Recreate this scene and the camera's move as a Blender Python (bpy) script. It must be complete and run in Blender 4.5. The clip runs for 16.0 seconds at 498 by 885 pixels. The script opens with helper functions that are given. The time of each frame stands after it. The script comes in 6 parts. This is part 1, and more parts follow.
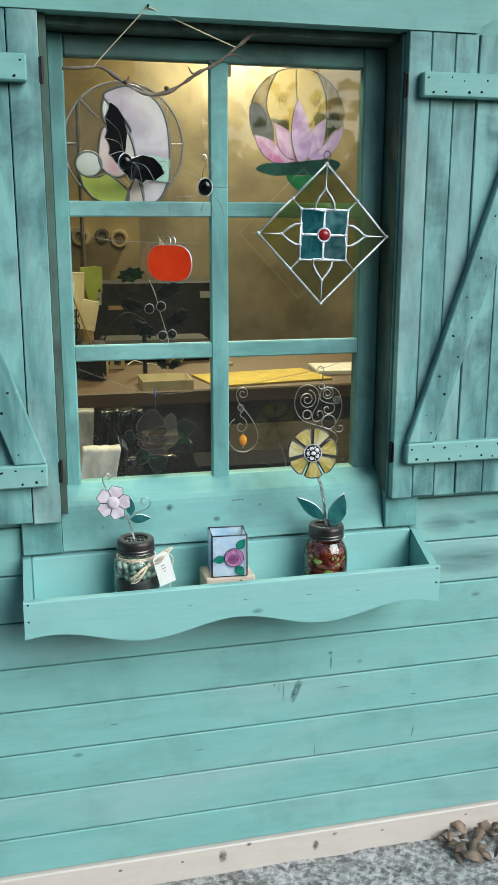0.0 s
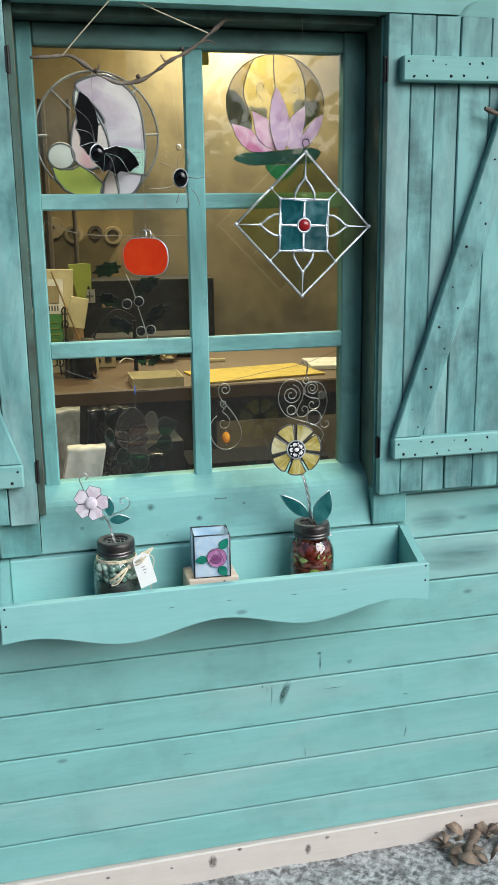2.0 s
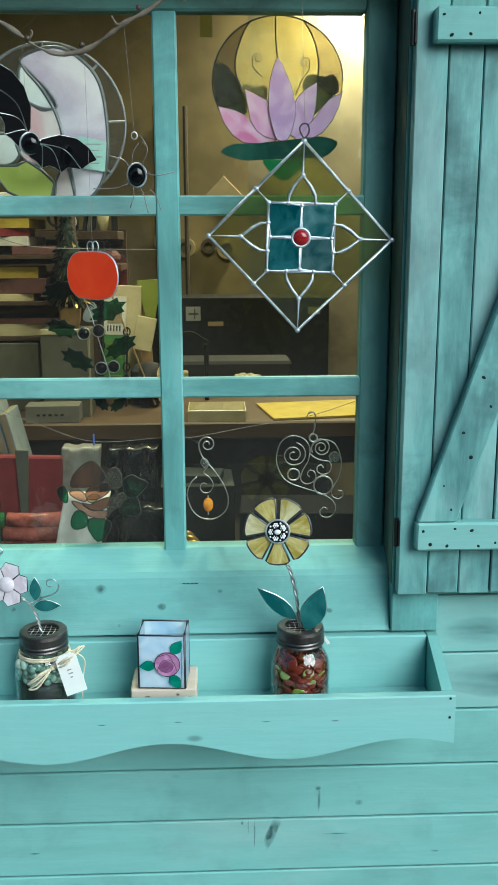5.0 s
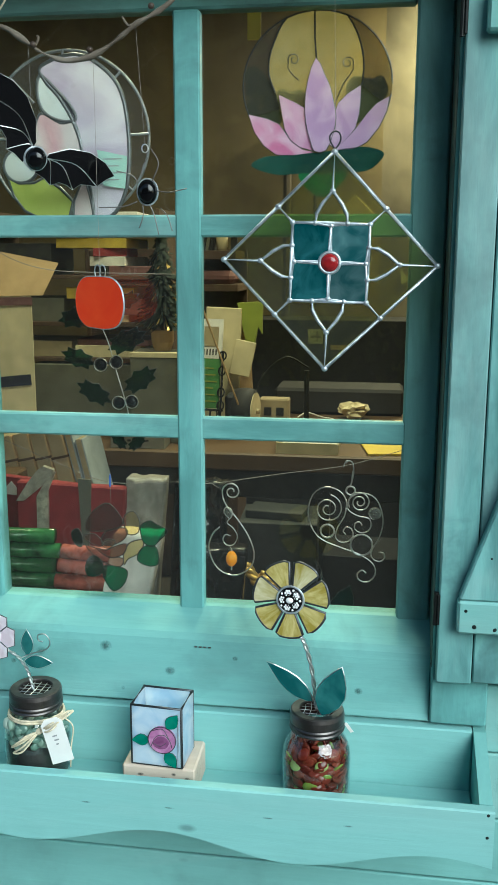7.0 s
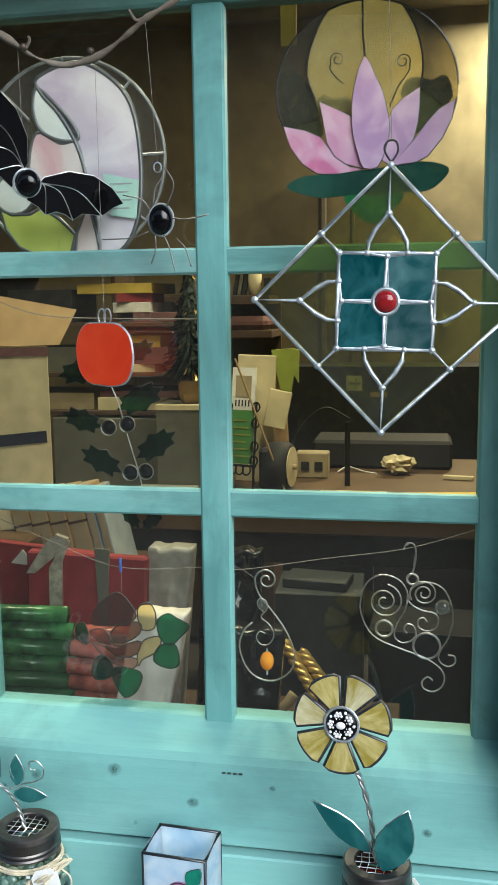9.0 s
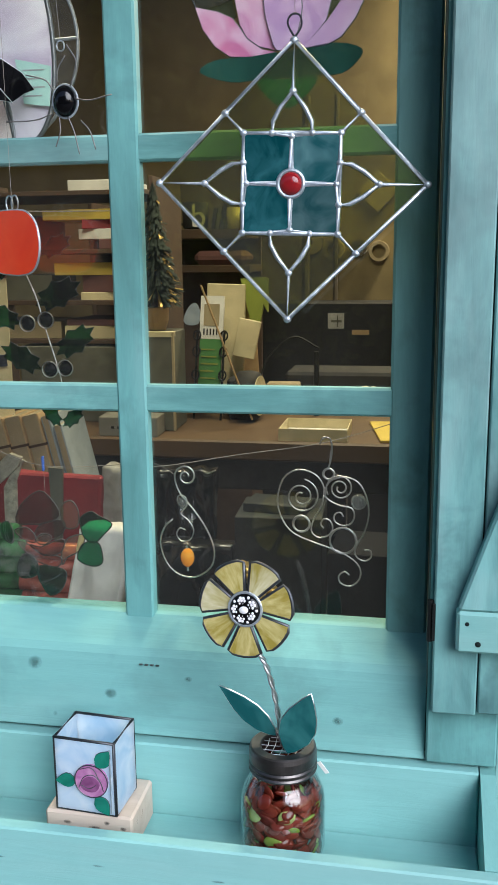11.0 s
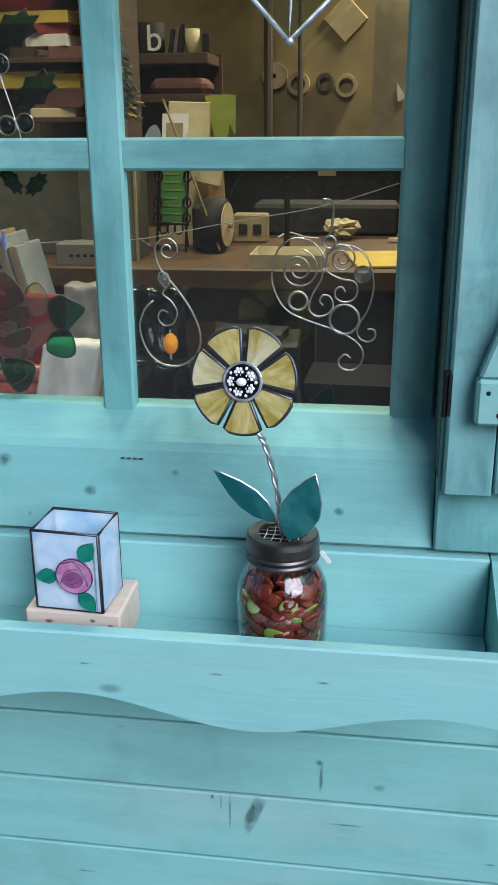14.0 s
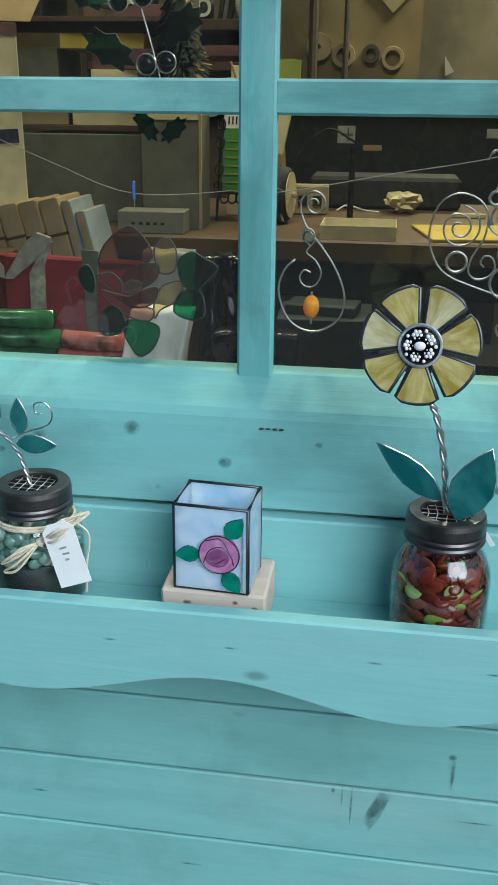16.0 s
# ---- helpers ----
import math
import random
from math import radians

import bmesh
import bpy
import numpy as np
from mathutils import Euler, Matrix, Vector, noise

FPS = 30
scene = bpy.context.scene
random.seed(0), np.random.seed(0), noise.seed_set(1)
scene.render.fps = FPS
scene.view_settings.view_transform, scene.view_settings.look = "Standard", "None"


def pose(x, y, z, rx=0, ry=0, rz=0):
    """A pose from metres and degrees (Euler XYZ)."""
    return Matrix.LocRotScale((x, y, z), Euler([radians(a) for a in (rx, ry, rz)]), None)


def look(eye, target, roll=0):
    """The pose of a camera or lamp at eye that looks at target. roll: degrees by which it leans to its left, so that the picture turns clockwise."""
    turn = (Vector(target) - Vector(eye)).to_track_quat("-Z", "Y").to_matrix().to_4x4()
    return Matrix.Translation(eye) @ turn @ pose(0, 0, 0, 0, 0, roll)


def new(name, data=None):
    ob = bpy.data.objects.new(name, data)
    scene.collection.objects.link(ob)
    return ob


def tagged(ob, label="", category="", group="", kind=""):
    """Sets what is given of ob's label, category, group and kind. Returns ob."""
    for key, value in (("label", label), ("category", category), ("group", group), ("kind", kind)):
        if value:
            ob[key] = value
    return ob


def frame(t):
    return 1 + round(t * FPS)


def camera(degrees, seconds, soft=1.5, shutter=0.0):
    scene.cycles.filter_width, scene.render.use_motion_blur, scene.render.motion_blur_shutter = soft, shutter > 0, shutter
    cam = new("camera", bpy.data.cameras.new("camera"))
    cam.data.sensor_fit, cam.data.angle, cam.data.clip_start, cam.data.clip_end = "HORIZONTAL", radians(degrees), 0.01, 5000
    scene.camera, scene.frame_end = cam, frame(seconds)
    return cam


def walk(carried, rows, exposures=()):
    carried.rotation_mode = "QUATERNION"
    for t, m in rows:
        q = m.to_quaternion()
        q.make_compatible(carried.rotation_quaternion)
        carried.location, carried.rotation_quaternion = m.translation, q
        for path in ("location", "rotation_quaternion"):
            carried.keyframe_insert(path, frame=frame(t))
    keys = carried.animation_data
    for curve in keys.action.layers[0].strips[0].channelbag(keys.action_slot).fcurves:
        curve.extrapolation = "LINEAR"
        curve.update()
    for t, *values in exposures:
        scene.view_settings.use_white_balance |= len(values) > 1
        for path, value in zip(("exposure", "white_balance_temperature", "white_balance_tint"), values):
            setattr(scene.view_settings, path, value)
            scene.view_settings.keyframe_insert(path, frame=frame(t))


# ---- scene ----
cam = camera(31.1, 16.0)
METRES, EYE, TILT, LEAN, TURN = 1.65, 1.36, 0.0, 0.0, -13.5
ROWS = [
    (0.0, 0.0, 0.0, 0.0, 0.02, -13.44, -0.1),
    (0.5, 0.0215, -0.0024, -0.0016, 0.49, -13.51, 0.02),
    (1.0, 0.0279, 0.0019, -0.002, 0.42, -13.59, 0.03),
    (1.5, 0.029, -0.0007, -0.0029, 0.39, -13.54, 0.12),
    (2.0, 0.028, 0.0252, -0.0057, 0.2, -13.66, 0.78),
    (2.5, 0.0259, 0.0832, -0.0057, 0.17, -13.21, 0.8),
    (3.0, 0.0259, 0.1176, -0.004, 0.19, -12.56, 0.82),
    (3.5, 0.0454, 0.1539, -0.0069, 0.1, -12.51, 0.81),
    (4.0, 0.125, 0.1984, -0.0072, 5.63, -12.67, -0.45),
    (6.5, 0.2433, 0.3918, -0.0159, 16.7, -12.18, 0.84),
    (7.0, 0.2828, 0.4152, -0.0058, 21.79, -11.47, -0.15),
    (7.5, 0.2741, 0.4494, -0.0069, 24.06, -10.85, 0.23),
    (8.0, 0.2369, 0.4994, -0.006, 24.1, -9.17, 0.3),
    (8.5, 0.2158, 0.5336, -0.0133, 24.0, -8.58, 0.73),
    (9.0, 0.2316, 0.5383, -0.0093, 23.91, -8.59, 0.69),
    (9.5, 0.2586, 0.5367, -0.0118, 23.97, -8.6, 0.15),
    (12.0, 0.2862, 0.5711, -0.0792, 24.22, -16.13, 1.21),
    (12.5, 0.2826, 0.5733, -0.0903, 24.2, -18.23, 1.46),
    (13.0, 0.2757, 0.5757, -0.1048, 23.93, -18.56, 1.35),
    (13.5, 0.2635, 0.5812, -0.117, 22.37, -18.66, 0.77),
    (14.0, 0.2466, 0.5886, -0.126, 21.13, -19.61, 0.37),
    (14.5, 0.2181, 0.5924, -0.1332, 20.82, -20.18, 0.37),
    (15.0, 0.1937, 0.5889, -0.1368, 20.78, -20.2, 0.34),
    (15.5, 0.1756, 0.5827, -0.1415, 20.64, -20.32, 0.28),
    (16.0, 0.1546, 0.591, -0.1462, 21.75, -20.75, -0.61),
]
LIGHT = [(0.0, 0.70, 5900, 3.0), (2.0, 0.74, 5900, 6.0), (4.0, 0.68, 5450, -5.0), (7.0, 0.68, 5500, -7.0), (9.5, 0.74, 5750, 7.0), (12.5, 0.70, 5400, 11.0), (14.0, 0.62, 5350, 12.0), (16.0, 0.38, 5250, 2.0)]
walk(cam, [(t, pose(0, 0, EYE, TILT, LEAN, TURN) @ pose(METRES * x, METRES * y, METRES * z, 90 + pitch, roll, yaw)) for t, x, y, z, yaw, pitch, roll in ROWS], LIGHT)

# ---- world, sun and unseen room lamps ----
world = bpy.data.worlds.new("sky")
scene.world = world
world.use_nodes = True
wn = world.node_tree.nodes
sky = wn.new("ShaderNodeTexSky")
sky.sky_type = "NISHITA"
sky.sun_disc = False
SUN_EL, SUN_AZ = 31.0, 140.0
sky.sun_elevation, sky.sun_rotation = radians(SUN_EL), radians(SUN_AZ)
sky.altitude, sky.air_density, sky.dust_density, sky.ozone_density = 200, 1.0, 3.0, 1.0
wn["Background"].inputs["Strength"].default_value = 0.085
world.node_tree.links.new(sky.outputs[0], wn["Background"].inputs["Color"])
sun = new("sun", bpy.data.lights.new("sun", "SUN"))
sun.data.energy, sun.data.angle, sun.data.color = 2.55, radians(50), (1.0, 0.97, 0.93)
to_sun = Vector((math.sin(radians(SUN_AZ)) * math.cos(radians(SUN_EL)), math.cos(radians(SUN_AZ)) * math.cos(radians(SUN_EL)), math.sin(radians(SUN_EL))))
sun.matrix_world = look(to_sun * 20, (0, 0, 0))
# First stands for the back wall's warm glow; the other two are added fill.
LAMPS = ((1.18, 4.93), (-0.05, 2.45), (0.55, 2.80))
for at, watts, tone in zip(LAMPS, (46.0, 9.0, 18.0), ((1.0, 0.79, 0.45), (1.0, 0.85, 0.54), (1.0, 0.83, 0.50))):
    bulb = new("added_room_light", bpy.data.lights.new("added_room_light", "AREA"))
    bulb.data.energy, bulb.data.size, bulb.data.color = watts, 0.25, tone
    bulb.matrix_world = Matrix.Translation((*at, 2.59))


# ---- materials ----
def nodes_of(name):
    m = bpy.data.materials.new(name)
    m.use_nodes = True
    nt = m.node_tree
    return m, nt, nt.nodes, nt.nodes["Principled BSDF"]


def ramp(nt, fac, stops):
    r = nt.nodes.new("ShaderNodeValToRGB")
    while len(r.color_ramp.elements) < len(stops):
        r.color_ramp.elements.new(0.5)
    for e, (p, c) in zip(r.color_ramp.elements, stops):
        e.position = p
        e.color = (c, c, c, 1) if isinstance(c, float) else (*c, 1)
    nt.links.new(fac, r.inputs[0])
    return r.outputs[0]


def coords(nt, scale=(1, 1, 1), by_object=False):
    tc = nt.nodes.new("ShaderNodeTexCoord")
    out = tc.outputs["Object"]
    if by_object:
        info = nt.nodes.new("ShaderNodeObjectInfo")
        add = nt.nodes.new("ShaderNodeVectorMath")
        add.operation = "MULTIPLY_ADD"
        comb = nt.nodes.new("ShaderNodeCombineXYZ")
        for i in range(3):
            nt.links.new(info.outputs["Random"], comb.inputs[i])
        add.inputs[1].default_value = (37.0, 11.0, 53.0)
        nt.links.new(comb.outputs[0], add.inputs[0])
        nt.links.new(out, add.inputs[2])
        out = add.outputs[0]
    mp = nt.nodes.new("ShaderNodeMapping")
    mp.inputs["Scale"].default_value = scale
    nt.links.new(out, mp.inputs["Vector"])
    return mp.outputs[0]


def noise_tex(nt, vec, scale, detail=4.0, rough=0.55, distort=0.0):
    n = nt.nodes.new("ShaderNodeTexNoise")
    n.inputs["Scale"].default_value, n.inputs["Detail"].default_value = scale, detail
    n.inputs["Roughness"].default_value, n.inputs["Distortion"].default_value = rough, distort
    nt.links.new(vec, n.inputs["Vector"])
    return n.outputs["Fac"]


def mix(nt, fac, a, b, blend="MIX"):
    m = nt.nodes.new("ShaderNodeMix")
    m.data_type, m.blend_type = "RGBA", blend
    for sock, v in ((m.inputs[0], fac), (m.inputs[6], a), (m.inputs[7], b)):
        if isinstance(v, (int, float)):
            sock.default_value = v
        elif isinstance(v, tuple):
            sock.default_value = (*v, 1)
        else:
            nt.links.new(v, sock)
    return m.outputs[2]


def bump(nt, bsdf, height, strength, distance):
    b = nt.nodes.new("ShaderNodeBump")
    b.inputs["Strength"].default_value, b.inputs["Distance"].default_value = strength, distance
    nt.links.new(height, b.inputs["Height"])
    nt.links.new(b.outputs[0], bsdf.inputs["Normal"])


def painted_wood(name, axis, base, worn, grime, wear=0.5, rough=0.55, bleach=0.0):
    """Stained or thinly painted softwood: grain along an axis, rubbed streaks, grey weathering, knots."""
    m, nt, ns, b = nodes_of(name)
    along = {"x": (1.0, 14, 14), "z": (14, 14, 1.0), "y": (14, 1.0, 14)}[axis]
    broad = {"x": (1.2, 5, 5), "z": (5, 5, 1.2), "y": (5, 1.2, 5)}[axis]
    g = noise_tex(nt, coords(nt, along, True), 9.0, 6.0, 0.65, 0.6)
    w = noise_tex(nt, coords(nt, broad, True), 3.6, 5.0, 0.62, 0.4)
    blot = noise_tex(nt, coords(nt, (1, 1, 1), True), 8.0, 5.0, 0.6, 0.3)
    streak = noise_tex(nt, coords(nt, along, True), 3.2, 3.0, 0.5)
    col = mix(nt, ramp(nt, w, [(0.40, 0.0), (0.66, wear)]), base, worn)
    col = mix(nt, ramp(nt, blot, [(0.50, 0.0), (0.74, wear)]), col, grime)
    col = mix(nt, ramp(nt, g, [(0.38, 0.11), (0.60, 0.0)]), col, tuple(c * 0.62 for c in base))
    col = mix(nt, ramp(nt, streak, [(0.56, 0.0), (0.74, 0.12)]), col, tuple(min(1, c * 1.35 + 0.03) for c in base))
    if bleach:
        pale = noise_tex(nt, coords(nt, tuple(0.35 * s for s in broad), True), 3.4, 5.0, 0.62, 0.5)
        col = mix(nt, ramp(nt, pale, [(0.50, 0.0), (0.70, bleach)]), col, tuple(min(1, 0.55 * c + 0.20) for c in base))
    vor = ns.new("ShaderNodeTexVoronoi")
    vor.inputs["Scale"].default_value = 1.0
    kv = {"x": (4.2, 9, 9), "z": (9, 9, 4.2), "y": (9, 4.2, 9)}[axis]
    nt.links.new(coords(nt, kv, True), vor.inputs["Vector"])
    col = mix(nt, ramp(nt, vor.outputs["Distance"], [(0.025, 0.75), (0.06, 0.0)]), col, tuple(c * 0.38 for c in base))
    info = ns.new("ShaderNodeObjectInfo")
    col = mix(nt, ramp(nt, info.outputs["Random"], [(0.0, 0.0), (1.0, 0.16)]), col, worn)
    nt.links.new(col, b.inputs["Base Color"])
    b.inputs["Roughness"].default_value = rough
    b.inputs["Specular IOR Level"].default_value = 0.35
    bump(nt, b, g, 0.18, 0.0025)
    return m


TEAL, TEAL_WORN, TEAL_GRIME = (0.200, 0.425, 0.405), (0.150, 0.330, 0.310), (0.118, 0.236, 0.222)
teal_x = painted_wood("teal_siding", "x", TEAL, TEAL_WORN, TEAL_GRIME, 0.55, 0.6, 0.5)
teal_sill = painted_wood("teal_sill", "x", (0.170, 0.380, 0.366), (0.135, 0.310, 0.297), (0.088, 0.190, 0.180), 0.75, 0.65, 0.22)
# reveal teal: grime, plus the shade of the recess put into the colour
teal_reveal = painted_wood("grimy_shaded_teal_reveal", "z", (0.072, 0.128, 0.108), (0.046, 0.070, 0.056), (0.034, 0.040, 0.031), 1.0, 0.7, 0.1)
# right stile and top rail: darker, greyer teal than the other sash parts
teal_stile = painted_wood("darker_teal_stile", "z", (0.150, 0.325, 0.306), (0.088, 0.185, 0.170), (0.052, 0.098, 0.086), 1.0, 0.62, 0.2)
teal_rail = painted_wood("darker_teal_rail", "x", (0.120, 0.262, 0.242), (0.072, 0.146, 0.130), (0.048, 0.088, 0.076), 1.0, 0.62, 0.15)
teal_bar = painted_wood("teal_bar", "x", TEAL, (0.090, 0.225, 0.220), (0.060, 0.140, 0.136), 0.85, 0.55, 0.5)
teal_z = painted_wood("teal_upright", "z", (0.160, 0.380, 0.370), (0.088, 0.220, 0.214), (0.056, 0.128, 0.124), 0.9, 0.55, 0.4)
teal_shutter = painted_wood("teal_shutter", "z", (0.205, 0.425, 0.412), (0.074, 0.180, 0.182), (0.036, 0.085, 0.092), 1.0, 0.55, 0.7)
teal_fresh = painted_wood("teal_planter", "x", (0.235, 0.475, 0.462), (0.205, 0.425, 0.410), (0.160, 0.340, 0.325), 0.3, 0.6, 0.25)
teal_y = painted_wood("teal_cross", "y", TEAL, TEAL_WORN, TEAL_GRIME, 0.4)
cream = painted_wood("cream_baseboard", "x", (0.56, 0.51, 0.46), (0.48, 0.43, 0.385), (0.40, 0.35, 0.31), 0.3)
pine = painted_wood("raw_pine", "x", (0.56, 0.48, 0.40), (0.44, 0.36, 0.29), (0.30, 0.245, 0.20), 0.8, 0.8)
bench_wood = painted_wood("bench_wood", "x", (0.125, 0.078, 0.038), (0.080, 0.049, 0.025), (0.17, 0.11, 0.055), 0.6, 0.5)
bark = painted_wood("twig_bark", "x", (0.17, 0.14, 0.11), (0.07, 0.055, 0.042), (0.34, 0.30, 0.25), 1.0, 0.9)


def plain(name, col, rough=0.5, metal=0.0, vary=0.15, scale=30.0, relief=0.1, spec=0.5):
    m, nt, ns, b = nodes_of(name)
    v = coords(nt, (1, 1, 1), True)
    n = noise_tex(nt, v, scale, 4.0)
    n2 = noise_tex(nt, v, scale * 0.16, 3.0)
    c = mix(nt, ramp(nt, n, [(0.35, 0.0), (0.7, 1.0)]), tuple(x * (1 - vary) for x in col), tuple(min(1, x * (1 + vary)) for x in col))
    c = mix(nt, ramp(nt, n2, [(0.42, 0.0), (0.72, vary * 1.6)]), c, tuple(x * 0.6 for x in col))
    nt.links.new(c, b.inputs["Base Color"])
    b.inputs["Roughness"].default_value, b.inputs["Metallic"].default_value = rough, metal
    b.inputs["Specular IOR Level"].default_value = spec
    if relief:
        bump(nt, b, n, relief, 0.002)
    return m


lead = plain("solder_line", (0.52, 0.57, 0.62), 0.48, 0.8, 0.25, 90, 0.6)
dark_lead = plain("dark_patina_line", (0.085, 0.09, 0.10), 0.38, 0.8, 0.3, 60)
wire_mat = plain("tinned_wire", (0.72, 0.73, 0.74), 0.30, 1.0, 0.1, 80, 0)
brass = plain("gold_paint", (0.62, 0.45, 0.14), 0.35, 0.7)
iron = plain("black_iron", (0.018, 0.02, 0.02), 0.5, 0.5, 0.3)
nail_mat = plain("rusty_nail", (0.016, 0.024, 0.023), 0.9, 0, 0.4, 90, 0.1, 0.1)
lid_mat = plain("zinc_lid", (0.125, 0.115, 0.112), 0.36, 0.9, 0.3, 50)
raffia = plain("raffia", (0.62, 0.55, 0.40), 0.8, 0, 0.2, 120)
paper_white = plain("white_card", (0.80, 0.80, 0.78), 0.75, 0, 0.05)
ink = plain("grey_ink", (0.30, 0.31, 0.32), 0.8, 0, 0.1)
thread_mat = plain("thin_thread", (0.22, 0.20, 0.17), 0.6, 0, 0.1)
gap_mat = plain("dark_gap", (0.020, 0.035, 0.032), 0.9, 0, 0.2)
soil = plain("black_soil", (0.014, 0.013, 0.012), 0.7, 0, 0.4, 90, 0.5)
leaf_dry = plain("dry_leaf", (0.20, 0.145, 0.105), 0.8, 0, 0.45, 40, 0.3)


def art_glass(name, col, clear=0.35, glow=0.35, rough=0.08, streak=None, sc=16.0, centre=None, coat=0.0):
    """Coloured sheet glass: part see-through, part milky, with a gloss."""
    m, nt, ns, b = nodes_of(name)
    v = coords(nt, (1, 1, 1), True)
    n = noise_tex(nt, v, sc, 3.0, 0.5, 1.2)
    if centre:
        # streaks that fan out from the middle of a flower
        off, sep, ang, com = ns.new("ShaderNodeVectorMath"), ns.new("ShaderNodeSeparateXYZ"), ns.new("ShaderNodeMath"), ns.new("ShaderNodeCombineXYZ")
        off.operation, ang.operation = "SUBTRACT", "ARCTAN2"
        off.inputs[1].default_value = centre
        nt.links.new(coords(nt), off.inputs[0])
        nt.links.new(off.outputs[0], sep.inputs[0])
        nt.links.new(sep.outputs["Z"], ang.inputs[0])
        nt.links.new(sep.outputs["X"], ang.inputs[1])
        nt.links.new(ang.outputs[0], com.inputs["X"])
        far = ns.new("ShaderNodeVectorMath")
        far.operation = "LENGTH"
        nt.links.new(off.outputs[0], far.inputs[0])
        rad = ns.new("ShaderNodeMath")
        rad.operation = "MULTIPLY"
        rad.inputs[1].default_value = 9.0
        nt.links.new(far.outputs["Value"], rad.inputs[0])
        nt.links.new(rad.outputs[0], com.inputs["Y"])
        n = noise_tex(nt, com.outputs[0], sc, 4.0, 0.6, 0.3)
    c = mix(nt, ramp(nt, n, [(0.38, 0.0), (0.66, 1.0)]), col, streak or tuple(min(1, x * 1.25 + 0.02) for x in col))
    nt.links.new(c, b.inputs["Base Color"])
    b.inputs["Roughness"].default_value, b.inputs["Coat Weight"].default_value, b.inputs["Coat IOR"].default_value = rough, coat, 1.7
    tr = ns.new("ShaderNodeBsdfTransparent")
    nt.links.new(c, tr.inputs["Color"])
    tl = ns.new("ShaderNodeBsdfTranslucent")
    nt.links.new(c, tl.inputs["Color"])
    m1, m2 = ns.new("ShaderNodeMixShader"), ns.new("ShaderNodeMixShader")
    m1.inputs[0].default_value = glow
    nt.links.new(b.outputs[0], m1.inputs[1])
    nt.links.new(tl.outputs[0], m1.inputs[2])
    m2.inputs[0].default_value = clear
    nt.links.new(m1.outputs[0], m2.inputs[1])
    nt.links.new(tr.outputs[0], m2.inputs[2])
    nt.links.new(m2.outputs[0], ns["Material Output"].inputs["Surface"])
    bump(nt, b, noise_tex(nt, v, sc * 3, 2.0), 0.25, 0.002)
    return m


def clear_glass(name, tint=(1, 1, 1), gloss=1.0, wavy=0.03, film=0.0):
    """A pane: see-through, with a Fresnel gloss and a film of dust."""
    m, nt, ns, b = nodes_of(name)
    tr, gl, fr, sh = ns.new("ShaderNodeBsdfTransparent"), ns.new("ShaderNodeBsdfGlossy"), ns.new("ShaderNodeFresnel"), ns.new("ShaderNodeMixShader")
    tr.inputs["Color"].default_value = (*tint, 1)
    gl.inputs["Roughness"].default_value = 0.02
    fr.inputs["IOR"].default_value = 1.45
    bp = ns.new("ShaderNodeBump")
    bp.inputs["Strength"].default_value, bp.inputs["Distance"].default_value = wavy, 0.01
    nt.links.new(noise_tex(nt, coords(nt), 9.0, 1.0), bp.inputs["Height"])
    nt.links.new(bp.outputs[0], gl.inputs["Normal"])
    mul = ns.new("ShaderNodeMath")
    mul.operation = "MULTIPLY"
    mul.inputs[1].default_value = gloss
    nt.links.new(fr.outputs[0], mul.inputs[0])
    nt.links.new(mul.outputs[0], sh.inputs[0])
    nt.links.new(tr.outputs[0], sh.inputs[1])
    nt.links.new(gl.outputs[0], sh.inputs[2])
    last = sh.outputs[0]
    if film:
        df, m3 = ns.new("ShaderNodeBsdfDiffuse"), ns.new("ShaderNodeMixShader")
        df.inputs["Color"].default_value = (0.55, 0.56, 0.54, 1)
        nt.links.new(ramp(nt, noise_tex(nt, coords(nt, (1, 1, 0.5)), 7.0, 5.0), [(0.35, film * 0.4), (0.75, film)]), m3.inputs[0])
        nt.links.new(last, m3.inputs[1])
        nt.links.new(df.outputs[0], m3.inputs[2])
        last = m3.outputs[0]
    nt.links.new(last, ns["Material Output"].inputs["Surface"])
    return m


pane_glass = clear_glass("window_glass", (0.96, 0.97, 0.95), 1.7, 0.04, 0.012)
jar_glass = clear_glass("jar_glass", (0.90, 0.96, 0.94), 2.4, 0.25)
ring_glass = clear_glass("clear_ring_glass", (0.86, 0.85, 0.84), 0.9, 0.2, 0.06)

# ---- mesh helpers ----


def part(name, bm, material, parent=None, label="", smooth=False):
    """Link a bmesh as one mesh object, under a thing or a part."""
    me = bpy.data.meshes.new(name)
    bm.normal_update()
    bm.to_mesh(me)
    bm.free()
    me.materials.append(material)
    if smooth:
        for p in me.polygons:
            p.use_smooth = True
    ob = new(name, me)
    if parent:
        ob.parent = parent
        ob.matrix_parent_inverse = parent.matrix_world.inverted() if parent.type == "EMPTY" and not parent.parent else Matrix()
    if label:
        ob["label"] = label
    return ob


def thing(name, label, category, group="", kind=""):
    return tagged(new(name), label, category, group, kind)


def box(x0, x1, y0, y1, z0, z1, bev=0.002, m=None, bm=None):
    bm = bm or bmesh.new()
    made = bmesh.ops.create_cube(bm, size=1, matrix=(m or Matrix()) @ Matrix.LocRotScale(((x0 + x1) / 2, (y0 + y1) / 2, (z0 + z1) / 2), None, (x1 - x0, y1 - y0, z1 - z0)))
    if bev:
        es = list({e for v in made["verts"] for e in v.link_edges})
        bmesh.ops.bevel(bm, geom=es, offset=bev, segments=1, affect="EDGES", clamp_overlap=True)
    return bm


